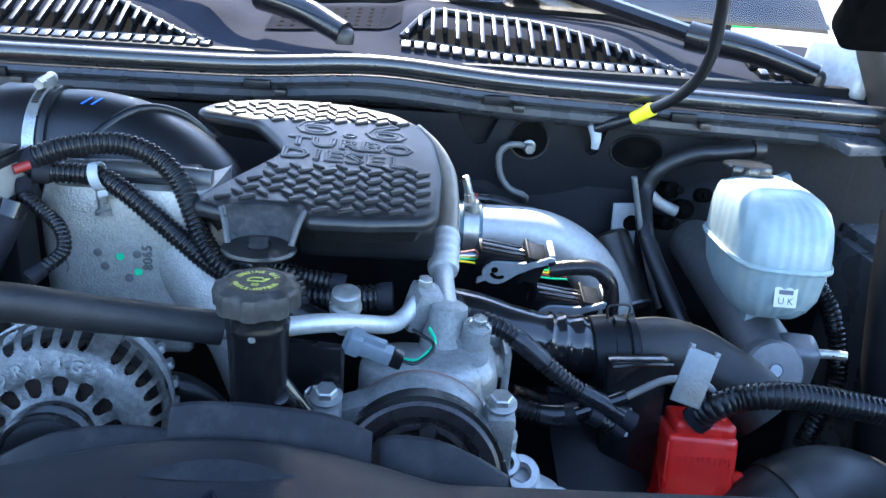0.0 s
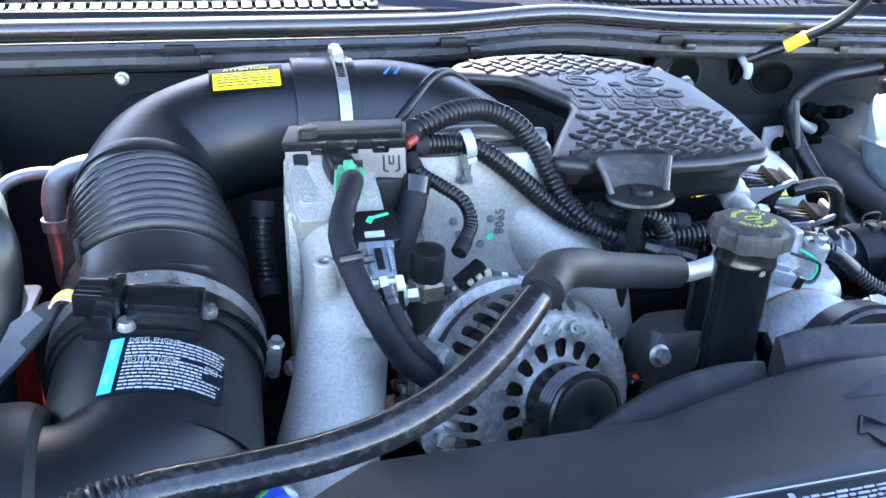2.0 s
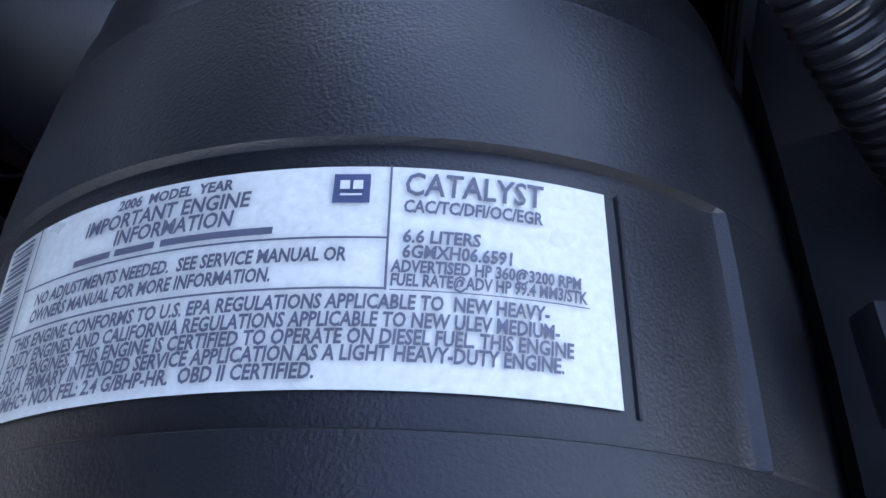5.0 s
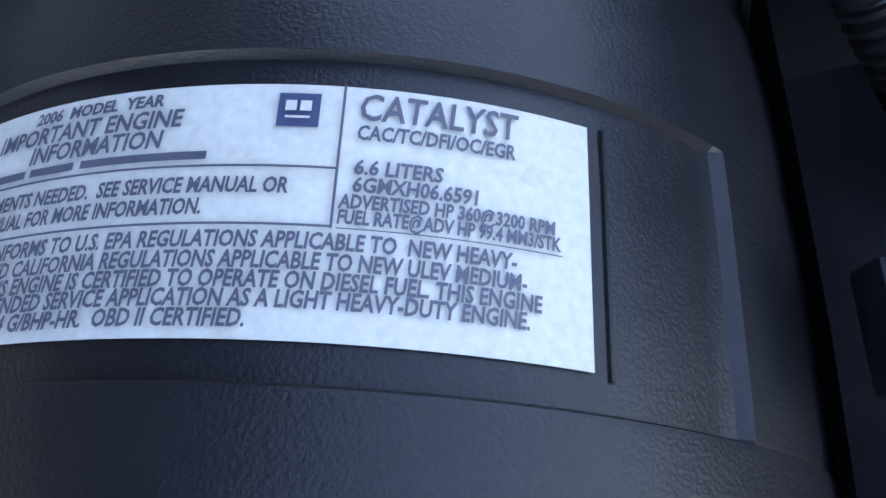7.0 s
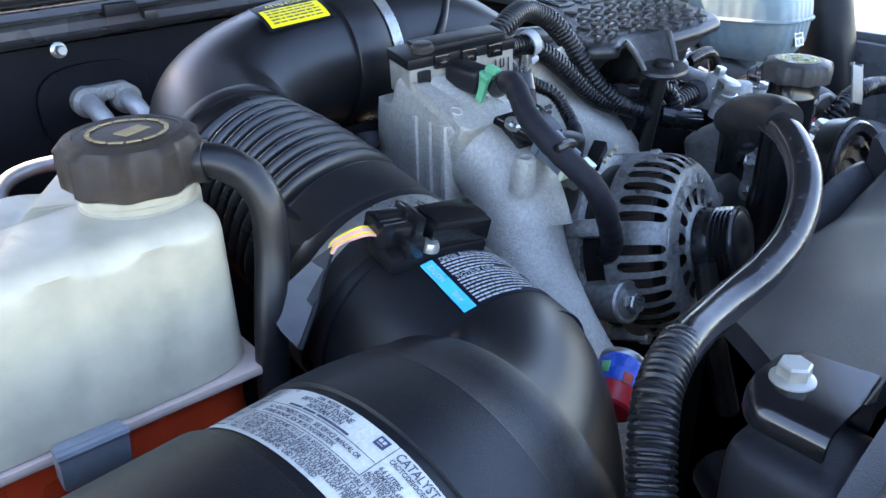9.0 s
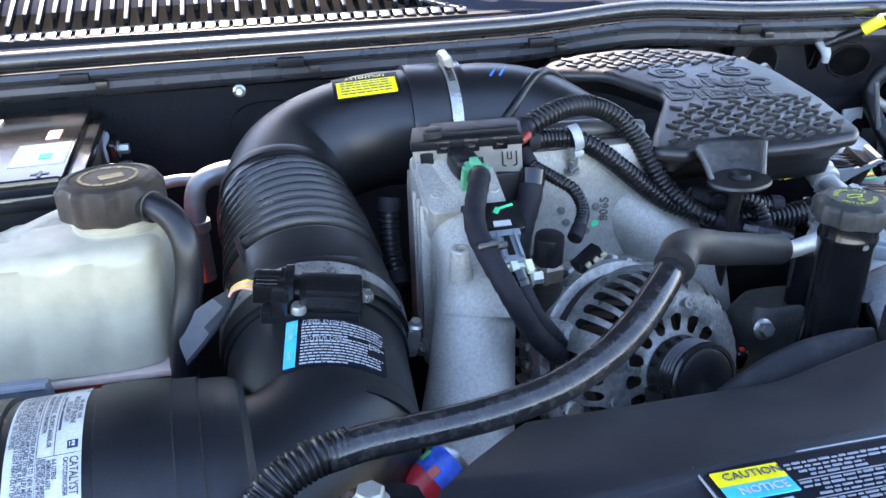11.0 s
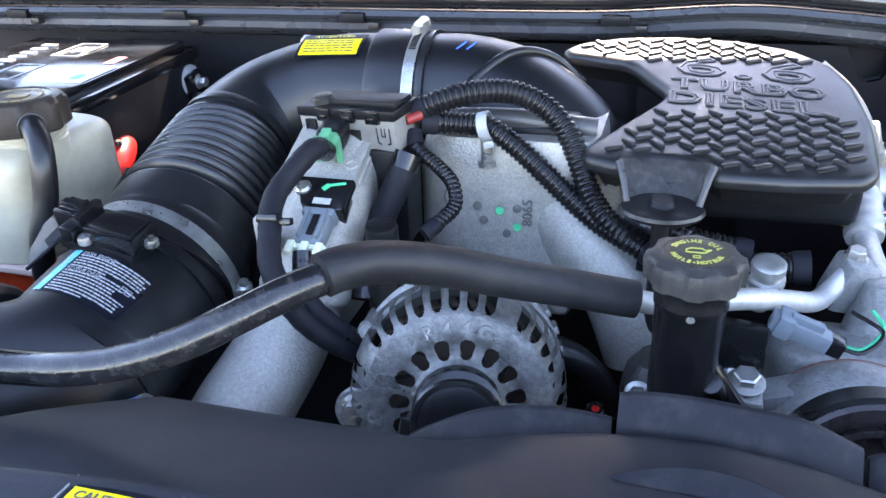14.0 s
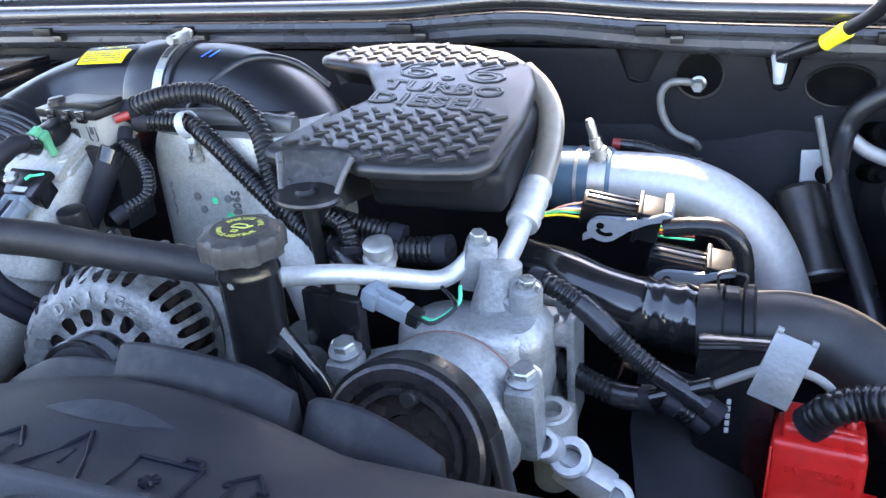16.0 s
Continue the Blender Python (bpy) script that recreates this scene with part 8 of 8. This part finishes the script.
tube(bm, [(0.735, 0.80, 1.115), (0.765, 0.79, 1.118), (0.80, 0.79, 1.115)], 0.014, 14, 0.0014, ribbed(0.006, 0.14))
solo("split_loom", bm, material("sunlit_loom_grey", (0.20, 0.19, 0.18), 0.35), "black split loom painted sunlit grey at the fender edge", "wiring loom", "split looms")

# terminal box with strip bracket
term = thing("terminal_cover", "red plastic battery terminal cover with moulded lettering", "terminal cover")
TM = pose(0.5120, 0.7050, 1.0990, -12, 0, -4)
bm = B()
rbox(bm, (0.060, 0.050, 0.085), TM, 0.006, 3)
rbox(bm, (0.052, 0.044, 0.014), TM @ pose(0.002, 0.0, 0.046), 0.005, 3)
part("box", bm, red_plastic, term)
bm = B()
rbox(bm, (0.012, 0.010, 0.010), TM @ pose(0.034, -0.014, 0.004), 0.002)
part("latch", bm, red_plastic, term)
bm = B()
rbox(bm, (0.026, 0.008, 0.010), TM @ pose(0.006, 0.004, 0.054, 0, 0, 18), 0.003, 2)
rbox(bm, (0.007, 0.022, 0.010), TM @ pose(0.018, 0.000, 0.053), 0.003, 2)
part("lid_rib", bm, red_plastic, term)
bm = B()
rbox(bm, (0.0016, 0.0016, 0.076), TM @ pose(-0.0295, -0.0245, -0.002), 0.0005, 1)
part("edge_bead", bm, red_plastic, term)
bm = merge(B(), lettering("BATTERY(+)", 0.0085, 0.0006), TM @ pose(0.002, -0.0255, 0.022, 90))
part("moulded_words", bm, red_plastic, term)
strip = thing("metal_strip", "dull galvanised steel strip bracket above the terminal cover", "bracket")
bm = B()
sm_ = basis((0.4800, 0.6620, 1.2180), (0.0, -0.95, 0.32), (0.08, 0.32, 0.95)) @ pose(0, 0, 0, 0, 0, -13)
rbox(bm, (0.025, 0.044, 0.0022), sm_, 0.0008)
rbox(bm, (0.004, 0.004, 0.005), sm_ @ pose(-0.0105, 0.023, -0.001), 0.0008)
rbox(bm, (0.004, 0.004, 0.005), sm_ @ pose(0.0105, 0.023, -0.001), 0.0008)
part("strip", bm, galvanised, strip)
bm = B()
rbox(bm, (0.055, 0.014, 0.13), pose(0.455, 0.722, 1.135, -4, 0, 8), 0.004)
box2 = thing("fuse_panel", "glossy black panel with pale marks behind the terminal cover", "panel")
part("panel_body", bm, gloss_black, box2)
bm = B()
tube(bm, [(0.4290, 0.7100, 1.198), (0.4560, 0.7130, 1.200), (0.4820, 0.7170, 1.199)], 0.0026, 8, 0.005)
part("upper_rim", bm, gloss_black, box2)
bm = B()
for k in range(8):
    rbox(bm, (0.003, 0.0006, 0.0042), pose(0.452, 0.7140, 1.110 + 0.0062 * k, -4, 0, 8), 0.0001, 1)
part("stamped_bars", bm, ink_white, box2)
bm = B()
tube(bm, [(0.505, 0.700, 1.157), (0.514, 0.690, 1.176), (0.533, 0.690, 1.185), (0.558, 0.685, 1.192), (0.594, 0.690, 1.188), (0.629, 0.690, 1.183), (0.669, 0.690, 1.176)], 0.0118, 18, 0.0013, ribbed(0.0052, 0.13))
bloom = thing("battery_loom", "black split loom leaving the red terminal cover", "wiring loom", "split looms")
part("ribbed_tube", bm, loom_black, bloom)
bm = B()
tube(bm, [(0.503, 0.700, 1.154), (0.509, 0.698, 1.163)], 0.0126, 16, 0.003)
part("tape_end", bm, tape_black, bloom)
bm = B()
tube(bm, [(0.438, 0.700, 1.173), (0.454, 0.700, 1.183), (0.469, 0.700, 1.192), (0.485, 0.700, 1.195), (0.502, 0.700, 1.193), (0.515, 0.700, 1.183), (0.523, 0.700, 1.164)], 0.0032, 10, 0.005)
solo("thin_cable", bm, cable_grey, "thin grey cable into the terminal cover", "cable")
bm = B()
tube(bm, [(0.401, 0.695, 1.159), (0.420, 0.695, 1.168), (0.441, 0.695, 1.178)], 0.0068, 14, 0.005)
solo("heat_shrink_joint", bm, gloss_black, "black heat-shrunk joint on the thin cable", "cable joint")

# firewall items
bond = thing("ground_strap", "braided ground strap bolted in a firewall hole", "ground strap")
bm = B()
tube(bm, [(0.391, 1.065, 1.292), (0.376, 1.055, 1.297), (0.363, 1.055, 1.294), (0.356, 1.055, 1.282), (0.359, 1.055, 1.261), (0.371, 1.055, 1.243), (0.391, 1.055, 1.234), (0.396, 1.075, 1.220)], 0.0036, 10, 0.003, wrapped(0.004, 0.16))
part("braid", bm, stamp_grey, bond)
bm = B()
hexhead(bm, basis((0.392, 1.066, 1.293), (0.0, -1, -0.1)), 0.011, 0.013, 0.008)
part("bolt", bm, zinc, bond)
nip = thing("washer_nozzle_hose", "black washer hose with yellow tape rising to the hood", "washer hose")
bm = B()
NH = [(0.466, 1.050, 1.322), (0.483, 1.040, 1.332), (0.503, 1.030, 1.342), (0.519, 1.015, 1.357), (0.536, 0.995, 1.374), (0.549, 0.975, 1.398), (0.552, 0.955, 1.426), (0.547, 0.935, 1.459), (0.538, 0.915, 1.497), (0.521, 0.890, 1.545)]
tube(bm, NH, 0.0062, 14, 0.006)
part("hose", bm, rubber, nip)
bm = B()
tube(bm, [Vector(NH[2]), Vector(NH[3])], 0.0078, 14, 0.005)
part("tape_wrap", bm, yellow_tape, nip, "bright yellow tape wrap")
bm = B()
tube(bm, [Vector(NH[0]) + Vector((0, 0.01, 0.004)), Vector(NH[0]) + Vector((0.001, -0.004, -0.010)), Vector(NH[0]) + Vector((0.001, -0.004, -0.022))], lambda s: 0.0085 - 0.004 * s, 14, 0.003)
part("nozzle", bm, white_clip, nip)
bm = B()
tube(bm, [(0.659, 1.020, 1.318), (0.621, 1.030, 1.309), (0.579, 1.030, 1.303), (0.545, 1.030, 1.285), (0.531, 1.030, 1.257), (0.526, 1.000, 1.228), (0.533, 0.970, 1.198), (0.546, 0.940, 1.170), (0.557, 0.910, 1.146), (0.565, 0.890, 1.126)], 0.0100, 18, 0.006)
bhose = thing("booster_hose", "black rubber vacuum hose looping down beside the firewall", "hose")
part("hose", bm, rubber, bhose)
bm = B()
tube(bm, [(0.656, 1.020, 1.317), (0.644, 1.020, 1.316)], 0.0118, 16, 0.004)
part("end_clamp", bm, dark_steel, bhose)
bm = B()
tube(bm, [(0.503, 0.990, 1.284), (0.514, 0.990, 1.244), (0.526, 0.990, 1.204), (0.541, 0.990, 1.162), (0.558, 0.990, 1.124)], 0.0034, 10, 0.006)
solo("steel_rod", bm, galvanised, "thin steel rod rising beside the vacuum hose", "rod")
plate_t = thing("firewall_plate", "dull grey metal plate on the firewall", "plate")
bm = B()
rbox(bm, (0.030, 0.004, 0.060), pose(0.5110, 1.030, 1.210, 0, -3, 0), 0.002)
part("plate", bm, material("dull_plate", (0.26, 0.28, 0.30), 0.45, metal=0.3, dirt=DUST, dirt_amount=0.3, bump=0.2), plate_t)
bm = B()
lathe(bm, [(0.010, 0), (0.010, 0.0012)], basis((0.5190, 1.0278, 1.216), (0, -1, 0)), 20)
part("hole", bm, dark_void, plate_t)
filt = thing("filter_canister", "dull metal canister with a bright lid behind the charge pipe", "canister")
fm = basis((0.522, 0.985, 1.128), (0.22, -0.45, -0.60), (0, 0, 1))
bm = B()
lathe(bm, [(0.020, -0.09), (0.024, -0.085), (0.024, 0.0)], fm, 32)
part("body", bm, dark_steel, filt)
bm = B()
lathe(bm, [(0.0245, 0), (0.0245, 0.003), (0.0215, 0.0045), (0.017, 0.0040), (0.010, 0.0042)], fm, 32)
part("lid", bm, galvanised, filt)
# cluster of dark fittings between booster and reservoir
for k, (x, y, z, r) in enumerate(((0.560, 1.045, 1.255, 0.016), (0.585, 1.050, 1.230, 0.020), (0.560, 1.040, 1.215, 0.014), (0.600, 1.030, 1.255, 0.014))):
    bm = B()
    r *= 0.62
    lathe(bm, [(r, -0.02), (r, 0.016), (r * 0.8, 0.018), (r * 0.5, 0.020), (r * 0.5, 0.034)], basis((x, y, z), (0.2 * (-1) ** k, -1, 0.3)), 20)
    solo("booster_fitting", bm, dark_void, "dark metal fitting on the brake booster", "fitting", "booster fittings")
boost = thing("brake_booster", "round black brake booster on the firewall", "brake booster")
bm = B()
lathe(bm, [(0.10, -0.03), (0.115, -0.02), (0.115, 0.0), (0.09, 0.025), (0.05, 0.04)], basis((0.640, 1.085, 1.16), (0, -1, 0)), 40)
part("shell", bm, black_plastic, boost)
bm = B()
tube(bm, [(0.537, 1.030, 1.252), (0.552, 1.030, 1.241), (0.571, 1.030, 1.233)], 0.007, 12, 0.004)
solo("valve_pipe", bm, bright_alu, "short aluminium valve pipe on the booster", "pipe")
bm = B()
rbox(bm, (0.020, 0.014, 0.030), pose(0.690, 1.02, 1.275, 0, -30), 0.004)
solo("relay_plug", bm, grey_plastic, "small grey plug behind the reservoir", "connector")

# tensioner casting at the lower corner
tens = thing("belt_tensioner", "weathered aluminium belt tensioner bracket with open bolt eyes", "tensioner")


def eye(b, o, r, deep, way=(0, -0.45, 1)):
    lathe(b, [(r, -deep), (r, 0.0), (r * 0.9, 0.0015), (r * 0.56, 0.0015), (r * 0.52, -deep * 0.5)], basis(o, way), 28)


bm = B()
eye(bm, (0.334, 0.668, 1.155), 0.0150, 0.070, (0, -0.15, 1))
rbox(bm, (0.030, 0.026, 0.060), pose(0.334, 0.682, 1.118), 0.006, 2)
part("upper_arm", bm, rough_alu, tens)
bm = B()
eye(bm, (0.337, 0.636, 1.151), 0.0110, 0.030, (0, -0.7, 0.7))
eye(bm, (0.352, 0.650, 1.132), 0.0150, 0.030, (0, -0.6, 0.8))
rbox(bm, (0.044, 0.024, 0.024), pose(0.362, 0.656, 1.112, 0, 22, -8), 0.008, 2)
part("lower_arm", bm, bright_alu, tens)
bm = B()
eye(bm, (0.384, 0.646, 1.106), 0.0140, 0.026, (0.1, -0.7, 0.7))
part("end_eye", bm, bright_alu, tens)
guard = thing("side_guard", "dark moulded plastic guard beside the compressor", "guard")
bm = B()
grid(bm, [[(0.385, 0.745, 1.150), (0.420, 0.755, 1.140), (0.455, 0.765, 1.125)], [(0.385, 0.705, 1.125), (0.430, 0.705, 1.110), (0.475, 0.710, 1.085)], [(0.400, 0.665, 1.060), (0.445, 0.660, 1.050), (0.490, 0.665, 1.030)]])
bmesh.ops.solidify(bm, geom=bm.faces[:], thickness=0.004)
part("panel", bm, panel_plastic, guard)
bm = B()
tube(bm, [(0.385, 0.7455, 1.1515), (0.420, 0.7555, 1.1415), (0.455, 0.7655, 1.1265)], 0.0028, 8, 0.006)
part("rolled_edge", bm, panel_plastic, guard)

# ---- hoses and looms across the engine ----
big = thing("refrigerant_hose", "long refrigerant hose in a grey foam sleeve and corrugated loom", "refrigerant hose")
FO = [(0.1285, 0.6190, 1.2645), (0.112, 0.6130, 1.2690), (0.085, 0.5990, 1.2790), (0.055, 0.5800, 1.2915), (0.022, 0.5560, 1.3080), (-0.003, 0.5330, 1.3190), (-0.0170, 0.5130, 1.3240), (-0.0240, 0.5040, 1.3235)]
bm = B()
tube(bm, FO, 0.0119, 26, 0.006)
part("foam_sleeve", bm, foam, big, "grey foam sleeve")
TH = [(-0.014, 0.520, 1.3215), (-0.036, 0.4930, 1.3195), (-0.060, 0.4710, 1.3115), (-0.083, 0.4580, 1.3020), (-0.112, 0.4490, 1.2930), (-0.142, 0.4455, 1.2870), (-0.166, 0.4455, 1.2835), (-0.190, 0.4430, 1.2835), (-0.215, 0.4385, 1.2850), (-0.234, 0.4335, 1.2850)]
bm = B()
tube(bm, TH, 0.0090, 22, 0.006)
part("bare_hose", bm, hose_rubber, big, "scuffed black rubber hose")
LMM = [(-0.2200, 0.4380, 1.2850), (-0.2380, 0.4325, 1.2850), (-0.2560, 0.4250, 1.2790), (-0.2740, 0.4120, 1.2620), (-0.2920, 0.3950, 1.2390), (-0.3080, 0.3780, 1.2160), (-0.330, 0.355, 1.185), (-0.362, 0.325, 1.135)]
bm = B()
tube(bm, [(x - 0.0022, y, z) for x, y, z in LMM], 0.0099, 22, 0.00055, ribbed(0.0031, 0.12))
part("corrugated_loom", bm, loom_black, big, "black corrugated loom tube")
bm = B()
tube(bm, [(0.125, 0.6175, 1.2655), (0.145, 0.625, 1.2600), (0.192, 0.640, 1.261), (0.221, 0.668, 1.248), (0.242, 0.690, 1.237), (0.253, 0.705, 1.237), (0.2660, 0.713, 1.2500)], 0.0070, 20, 0.005)
part("metal_line", bm, bright_alu, big, "bright aluminium line")

suction = thing("suction_hose", "bronzed hose with crimped aluminium ferrule to the compressor", "refrigerant hose")
SH = [(0.251, 0.905, 1.339), (0.271, 0.895, 1.324), (0.284, 0.875, 1.307), (0.288, 0.850, 1.288), (0.288, 0.825, 1.272), (0.286, 0.812, 1.265)]
bm = B()
tube(bm, SH, 0.0118, 24, 0.006)
part("hose", bm, brown_steel, suction)
bm = B()
SF = [(0.287, 0.815, 1.267), (0.286, 0.795, 1.258), (0.285, 0.775, 1.249)]
tube(bm, SF, 0.0142, 24, 0.002, lambda s, t: 1 - 0.07 * (0.5 + 0.5 * math.cos(2 * math.pi * s / 0.011)))
part("ferrule", bm, bright_alu, suction)
bm = B()
tube(bm, [(0.285, 0.777, 1.250), (0.286, 0.752, 1.245), (0.287, 0.725, 1.243), (0.288, 0.712, 1.242)], 0.0086, 20, 0.005)
part("tube", bm, bright_alu, suction)


def loom(name, pts, r, pitch, label, mat_=loom_black, deep=0.14, bare=()):
    th = thing(name, label, "wiring loom", "split looms")
    b = B()
    tube(b, pts, r, 16, pitch / 5, ribbed(pitch, deep))
    part("ribbed_tube", b, mat_, th)
    way, total = spline(pts, 0.004)
    b = B()
    tube(b, way[:4], r * 1.08, 14, 0.003, wrapped(0.006, 0.05))
    part("tape_end", b, tape_black, th)
    b = B()
    tube(b, way[-4:], r * 1.08, 14, 0.003, wrapped(0.006, 0.05))
    part("tape_end", b, tape_black, th)
    for a, c in bare:
        b = B()
        tube(b, way[int(a * (len(way) - 1)):int(c * (len(way) - 1)) + 1], r * 1.04, 18, 0.003, wrapped(0.011, 0.03))
        part("tape_wrap", b, wet_tape, th)
    return th


wet_tape = material("shiny_tape", (0.010, 0.010, 0.012), 0.25, spec=0.4, dirt=DUST, dirt_amount=0.05, bump=0.1, grain=200)


def taped(pts, r, pitch, deep, mat_, label):
    """A cloth-taped loom: the wound sleeve, and a turn of plain tape at each end."""
    th = thing("taped_loom", label, "wiring loom", "taped looms")
    b = B()
    tube(b, pts, r, 18, pitch / 4, wrapped(pitch, deep))
    part("tape_winding", b, mat_, th)
    way, total = spline(pts, 0.004)
    for end in (way[:4], way[-4:]):
        b = B()
        tube(b, end, r * 1.06, 16, 0.003)
        part("end_wrap", b, gloss_black, th)


loom("split_loom", [(-0.048, 0.735, 1.338), (-0.026, 0.740, 1.348), (-0.000, 0.750, 1.353), (0.026, 0.760, 1.350), (0.050, 0.760, 1.339), (0.067, 0.755, 1.321), (0.078, 0.745, 1.301), (0.088, 0.735, 1.281), (0.103, 0.725, 1.266), (0.125, 0.720, 1.253), (0.155, 0.715, 1.238)], 0.0092, 0.0044, "upper black split loom arching from the connector box")
loom("split_loom", [(-0.042, 0.735, 1.332), (-0.015, 0.745, 1.329), (0.007, 0.745, 1.327), (0.026, 0.742, 1.317), (0.048, 0.738, 1.300), (0.070, 0.735, 1.281), (0.092, 0.730, 1.265), (0.114, 0.720, 1.257), (0.140, 0.710, 1.248)], 0.0086, 0.0044, "lower black split loom held by a white clip")
loom("split_loom", [(-0.045, 0.725, 1.327), (-0.039, 0.715, 1.317), (-0.023, 0.710, 1.307), (-0.009, 0.700, 1.298), (-0.005, 0.690, 1.285), (-0.013, 0.675, 1.278), (-0.021, 0.665, 1.272)], 0.0056, 0.0036, "thin black split loom curving down over the casting")
loom("split_loom", [(0.114, 0.735, 1.266), (0.145, 0.730, 1.261), (0.174, 0.730, 1.255), (0.203, 0.730, 1.250)], 0.0085, 0.0044, "black split loom under the engine cover", bare=((0.0, 0.35), ))
loom("split_loom", [(0.137, 0.715, 1.272), (0.159, 0.710, 1.267), (0.168, 0.705, 1.256), (0.170, 0.700, 1.239)], 0.0075, 0.0042, "black split loom behind the oil filler")
loom("split_loom", [(0.125, 0.725, 1.243), (0.165, 0.725, 1.241), (0.205, 0.725, 1.241), (0.243, 0.725, 1.245)], 0.0110, 0.0050, "black split loom running behind the refrigerant line")
loom("split_loom", [(0.307, 0.720, 1.231), (0.327, 0.715, 1.229), (0.351, 0.710, 1.216), (0.374, 0.705, 1.198), (0.397, 0.700, 1.182), (0.422, 0.695, 1.170), (0.448, 0.690, 1.156)], 0.0082, 0.0046, "black split loom running down beside the compressor", bare=((0.26, 0.46), (0.70, 0.98)))
loom("split_loom", [(0.326, 0.720, 1.163), (0.351, 0.715, 1.153), (0.378, 0.705, 1.151), (0.405, 0.700, 1.156)], 0.0095, 0.0046, "black split loom beside the tensioner", bare=((0.62, 0.98), ))
loom("split_loom", [(0.409, 0.690, 1.164), (0.425, 0.690, 1.156), (0.439, 0.690, 1.147)], 0.0070, 0.0042, "thin split loom branching behind the guard")
loom("split_loom", [(-0.152, 0.760, 1.285), (-0.155, 0.750, 1.260), (-0.155, 0.740, 1.238), (-0.153, 0.720, 1.220)], 0.0090, 0.0050, "black split loom hanging behind the casting")
taped([(0.157, 0.710, 1.242), (0.169, 0.700, 1.239), (0.190, 0.690, 1.234)], 0.010, 0.012, 0.05, loom_black, "black taped loom beside the oil filler")
taped([(-0.096, 0.678, 1.325), (-0.0985, 0.6600, 1.3315), (-0.1093, 0.6345, 1.3167), (-0.1115, 0.6180, 1.3070), (-0.1071, 0.6027, 1.2947), (-0.1007, 0.5866, 1.2812), (-0.0923, 0.5810, 1.2640), (-0.0805, 0.5830, 1.2427), (-0.0657, 0.5910, 1.2237), (-0.050, 0.607, 1.203)], 0.0075, 0.0115, 0.08, tape_black, "cloth-taped loom running from the green plug")
taped([(-0.0870, 0.6060, 1.2800), (-0.0835, 0.5960, 1.2670), (-0.0765, 0.5900, 1.2510), (-0.066, 0.5940, 1.2360), (-0.053, 0.605, 1.217)], 0.0062, 0.0105, 0.08, tape_black, "cloth-taped loom from the pressure sensor plug")
taped([(-0.043, 0.705, 1.317), (-0.049, 0.695, 1.298), (-0.059, 0.685, 1.274), (-0.066, 0.670, 1.249), (-0.064, 0.650, 1.222)], 0.0100, 0.013, 0.06, tape_black, "thick cloth-taped loom behind the black plug")
bm = B()
rbox(bm, (0.0155, 0.006, 0.010), basis((-0.108, 0.606, 1.303), (0, -1, 0.3), (-0.1, 0.3, 1)), 0.002)
rbox(bm, (0.014, 0.005, 0.006), basis((-0.100, 0.608, 1.300), (0, -1, 0.3), (-0.1, 0.3, 1)), 0.001)
solo("cable_tie", bm, gloss_black, "black cable tie round the taped loom", "cable tie")
taped([(0.328, 0.985, 1.250), (0.351, 0.985, 1.248), (0.379, 0.985, 1.239), (0.405, 0.985, 1.234)], 0.0066, 0.010, 0.06, loom_black, "black taped loom with a red end above the charge pipe")
bm = B()
tube(bm, [(0.320, 0.984, 1.251), (0.329, 0.984, 1.250)], 0.0058, 12, 0.003)
solo("red_tape_end", bm, wire_red, "dark red tape at the end of a loom", "tape")
tie = thing("loom_clip", "white plastic clip on a threaded stud", "clip")
bm = B()
tcm = basis((0.006, 0.742, 1.3290), (1, 0, 0.25), (0, 0, 1))
lathe(bm, [(0.0098, -0.004), (0.0112, -0.004), (0.0112, 0.004), (0.0098, 0.004)], tcm, 28, closed=False)
rbox(bm, (0.010, 0.006, 0.009), tcm @ pose(0, -0.0135, 0), 0.002)
part("band", bm, white_clip, tie)
bm = B()
lathe(bm, [(0.0065, -0.030), (0.0065, -0.026), (0.0045, -0.025), (0.0045, -0.006)], pose(0.006, 0.745, 1.326), 16)
part("stud", bm, zinc, tie)
bm = B()
tube(bm, [(-0.049, 0.720, 1.337), (-0.040, 0.728, 1.3395)], 0.0038, 14, 0.003)
solo("red_wire_end", bm, wire_red, "red wire bundle where the loom leaves the box", "wire")
# stray dark hoses filling the depth of the bay
for k, pts in enumerate(([(0.02, 0.70, 1.16), (0.08, 0.69, 1.17), (0.12, 0.70, 1.12)], [(0.36, 0.80, 1.11), (0.42, 0.82, 1.08), (0.48, 0.86, 1.05)], [(0.42, 0.76, 1.09), (0.46, 0.72, 1.06), (0.50, 0.70, 1.02)])):
    bm = B()
    tube(bm, pts, 0.012, 14, 0.008)
    solo("dark_hose", bm, rubber, "black rubber hose deep in the bay", "hose", "hoses deep in the bay")
rc = thing("small_red_switch", "small sensor with a red tip below the filler", "sensor")
bm = B()
lathe(bm, [(0.007, -0.015), (0.007, 0.0), (0.005, 0.002)], basis((0.109, 0.620, 1.176), (0, -0.3, 1)), 16)
part("body", bm, gloss_black, rc)
bm = B()
lathe(bm, [(0.0038, 0.002), (0.0038, 0.006), (0.002, 0.008)], basis((0.109, 0.620, 1.174), (0, -0.3, 1)) @ Matrix.Scale(0.7, 4), 14)
part("tip", bm, red_plastic, rc)
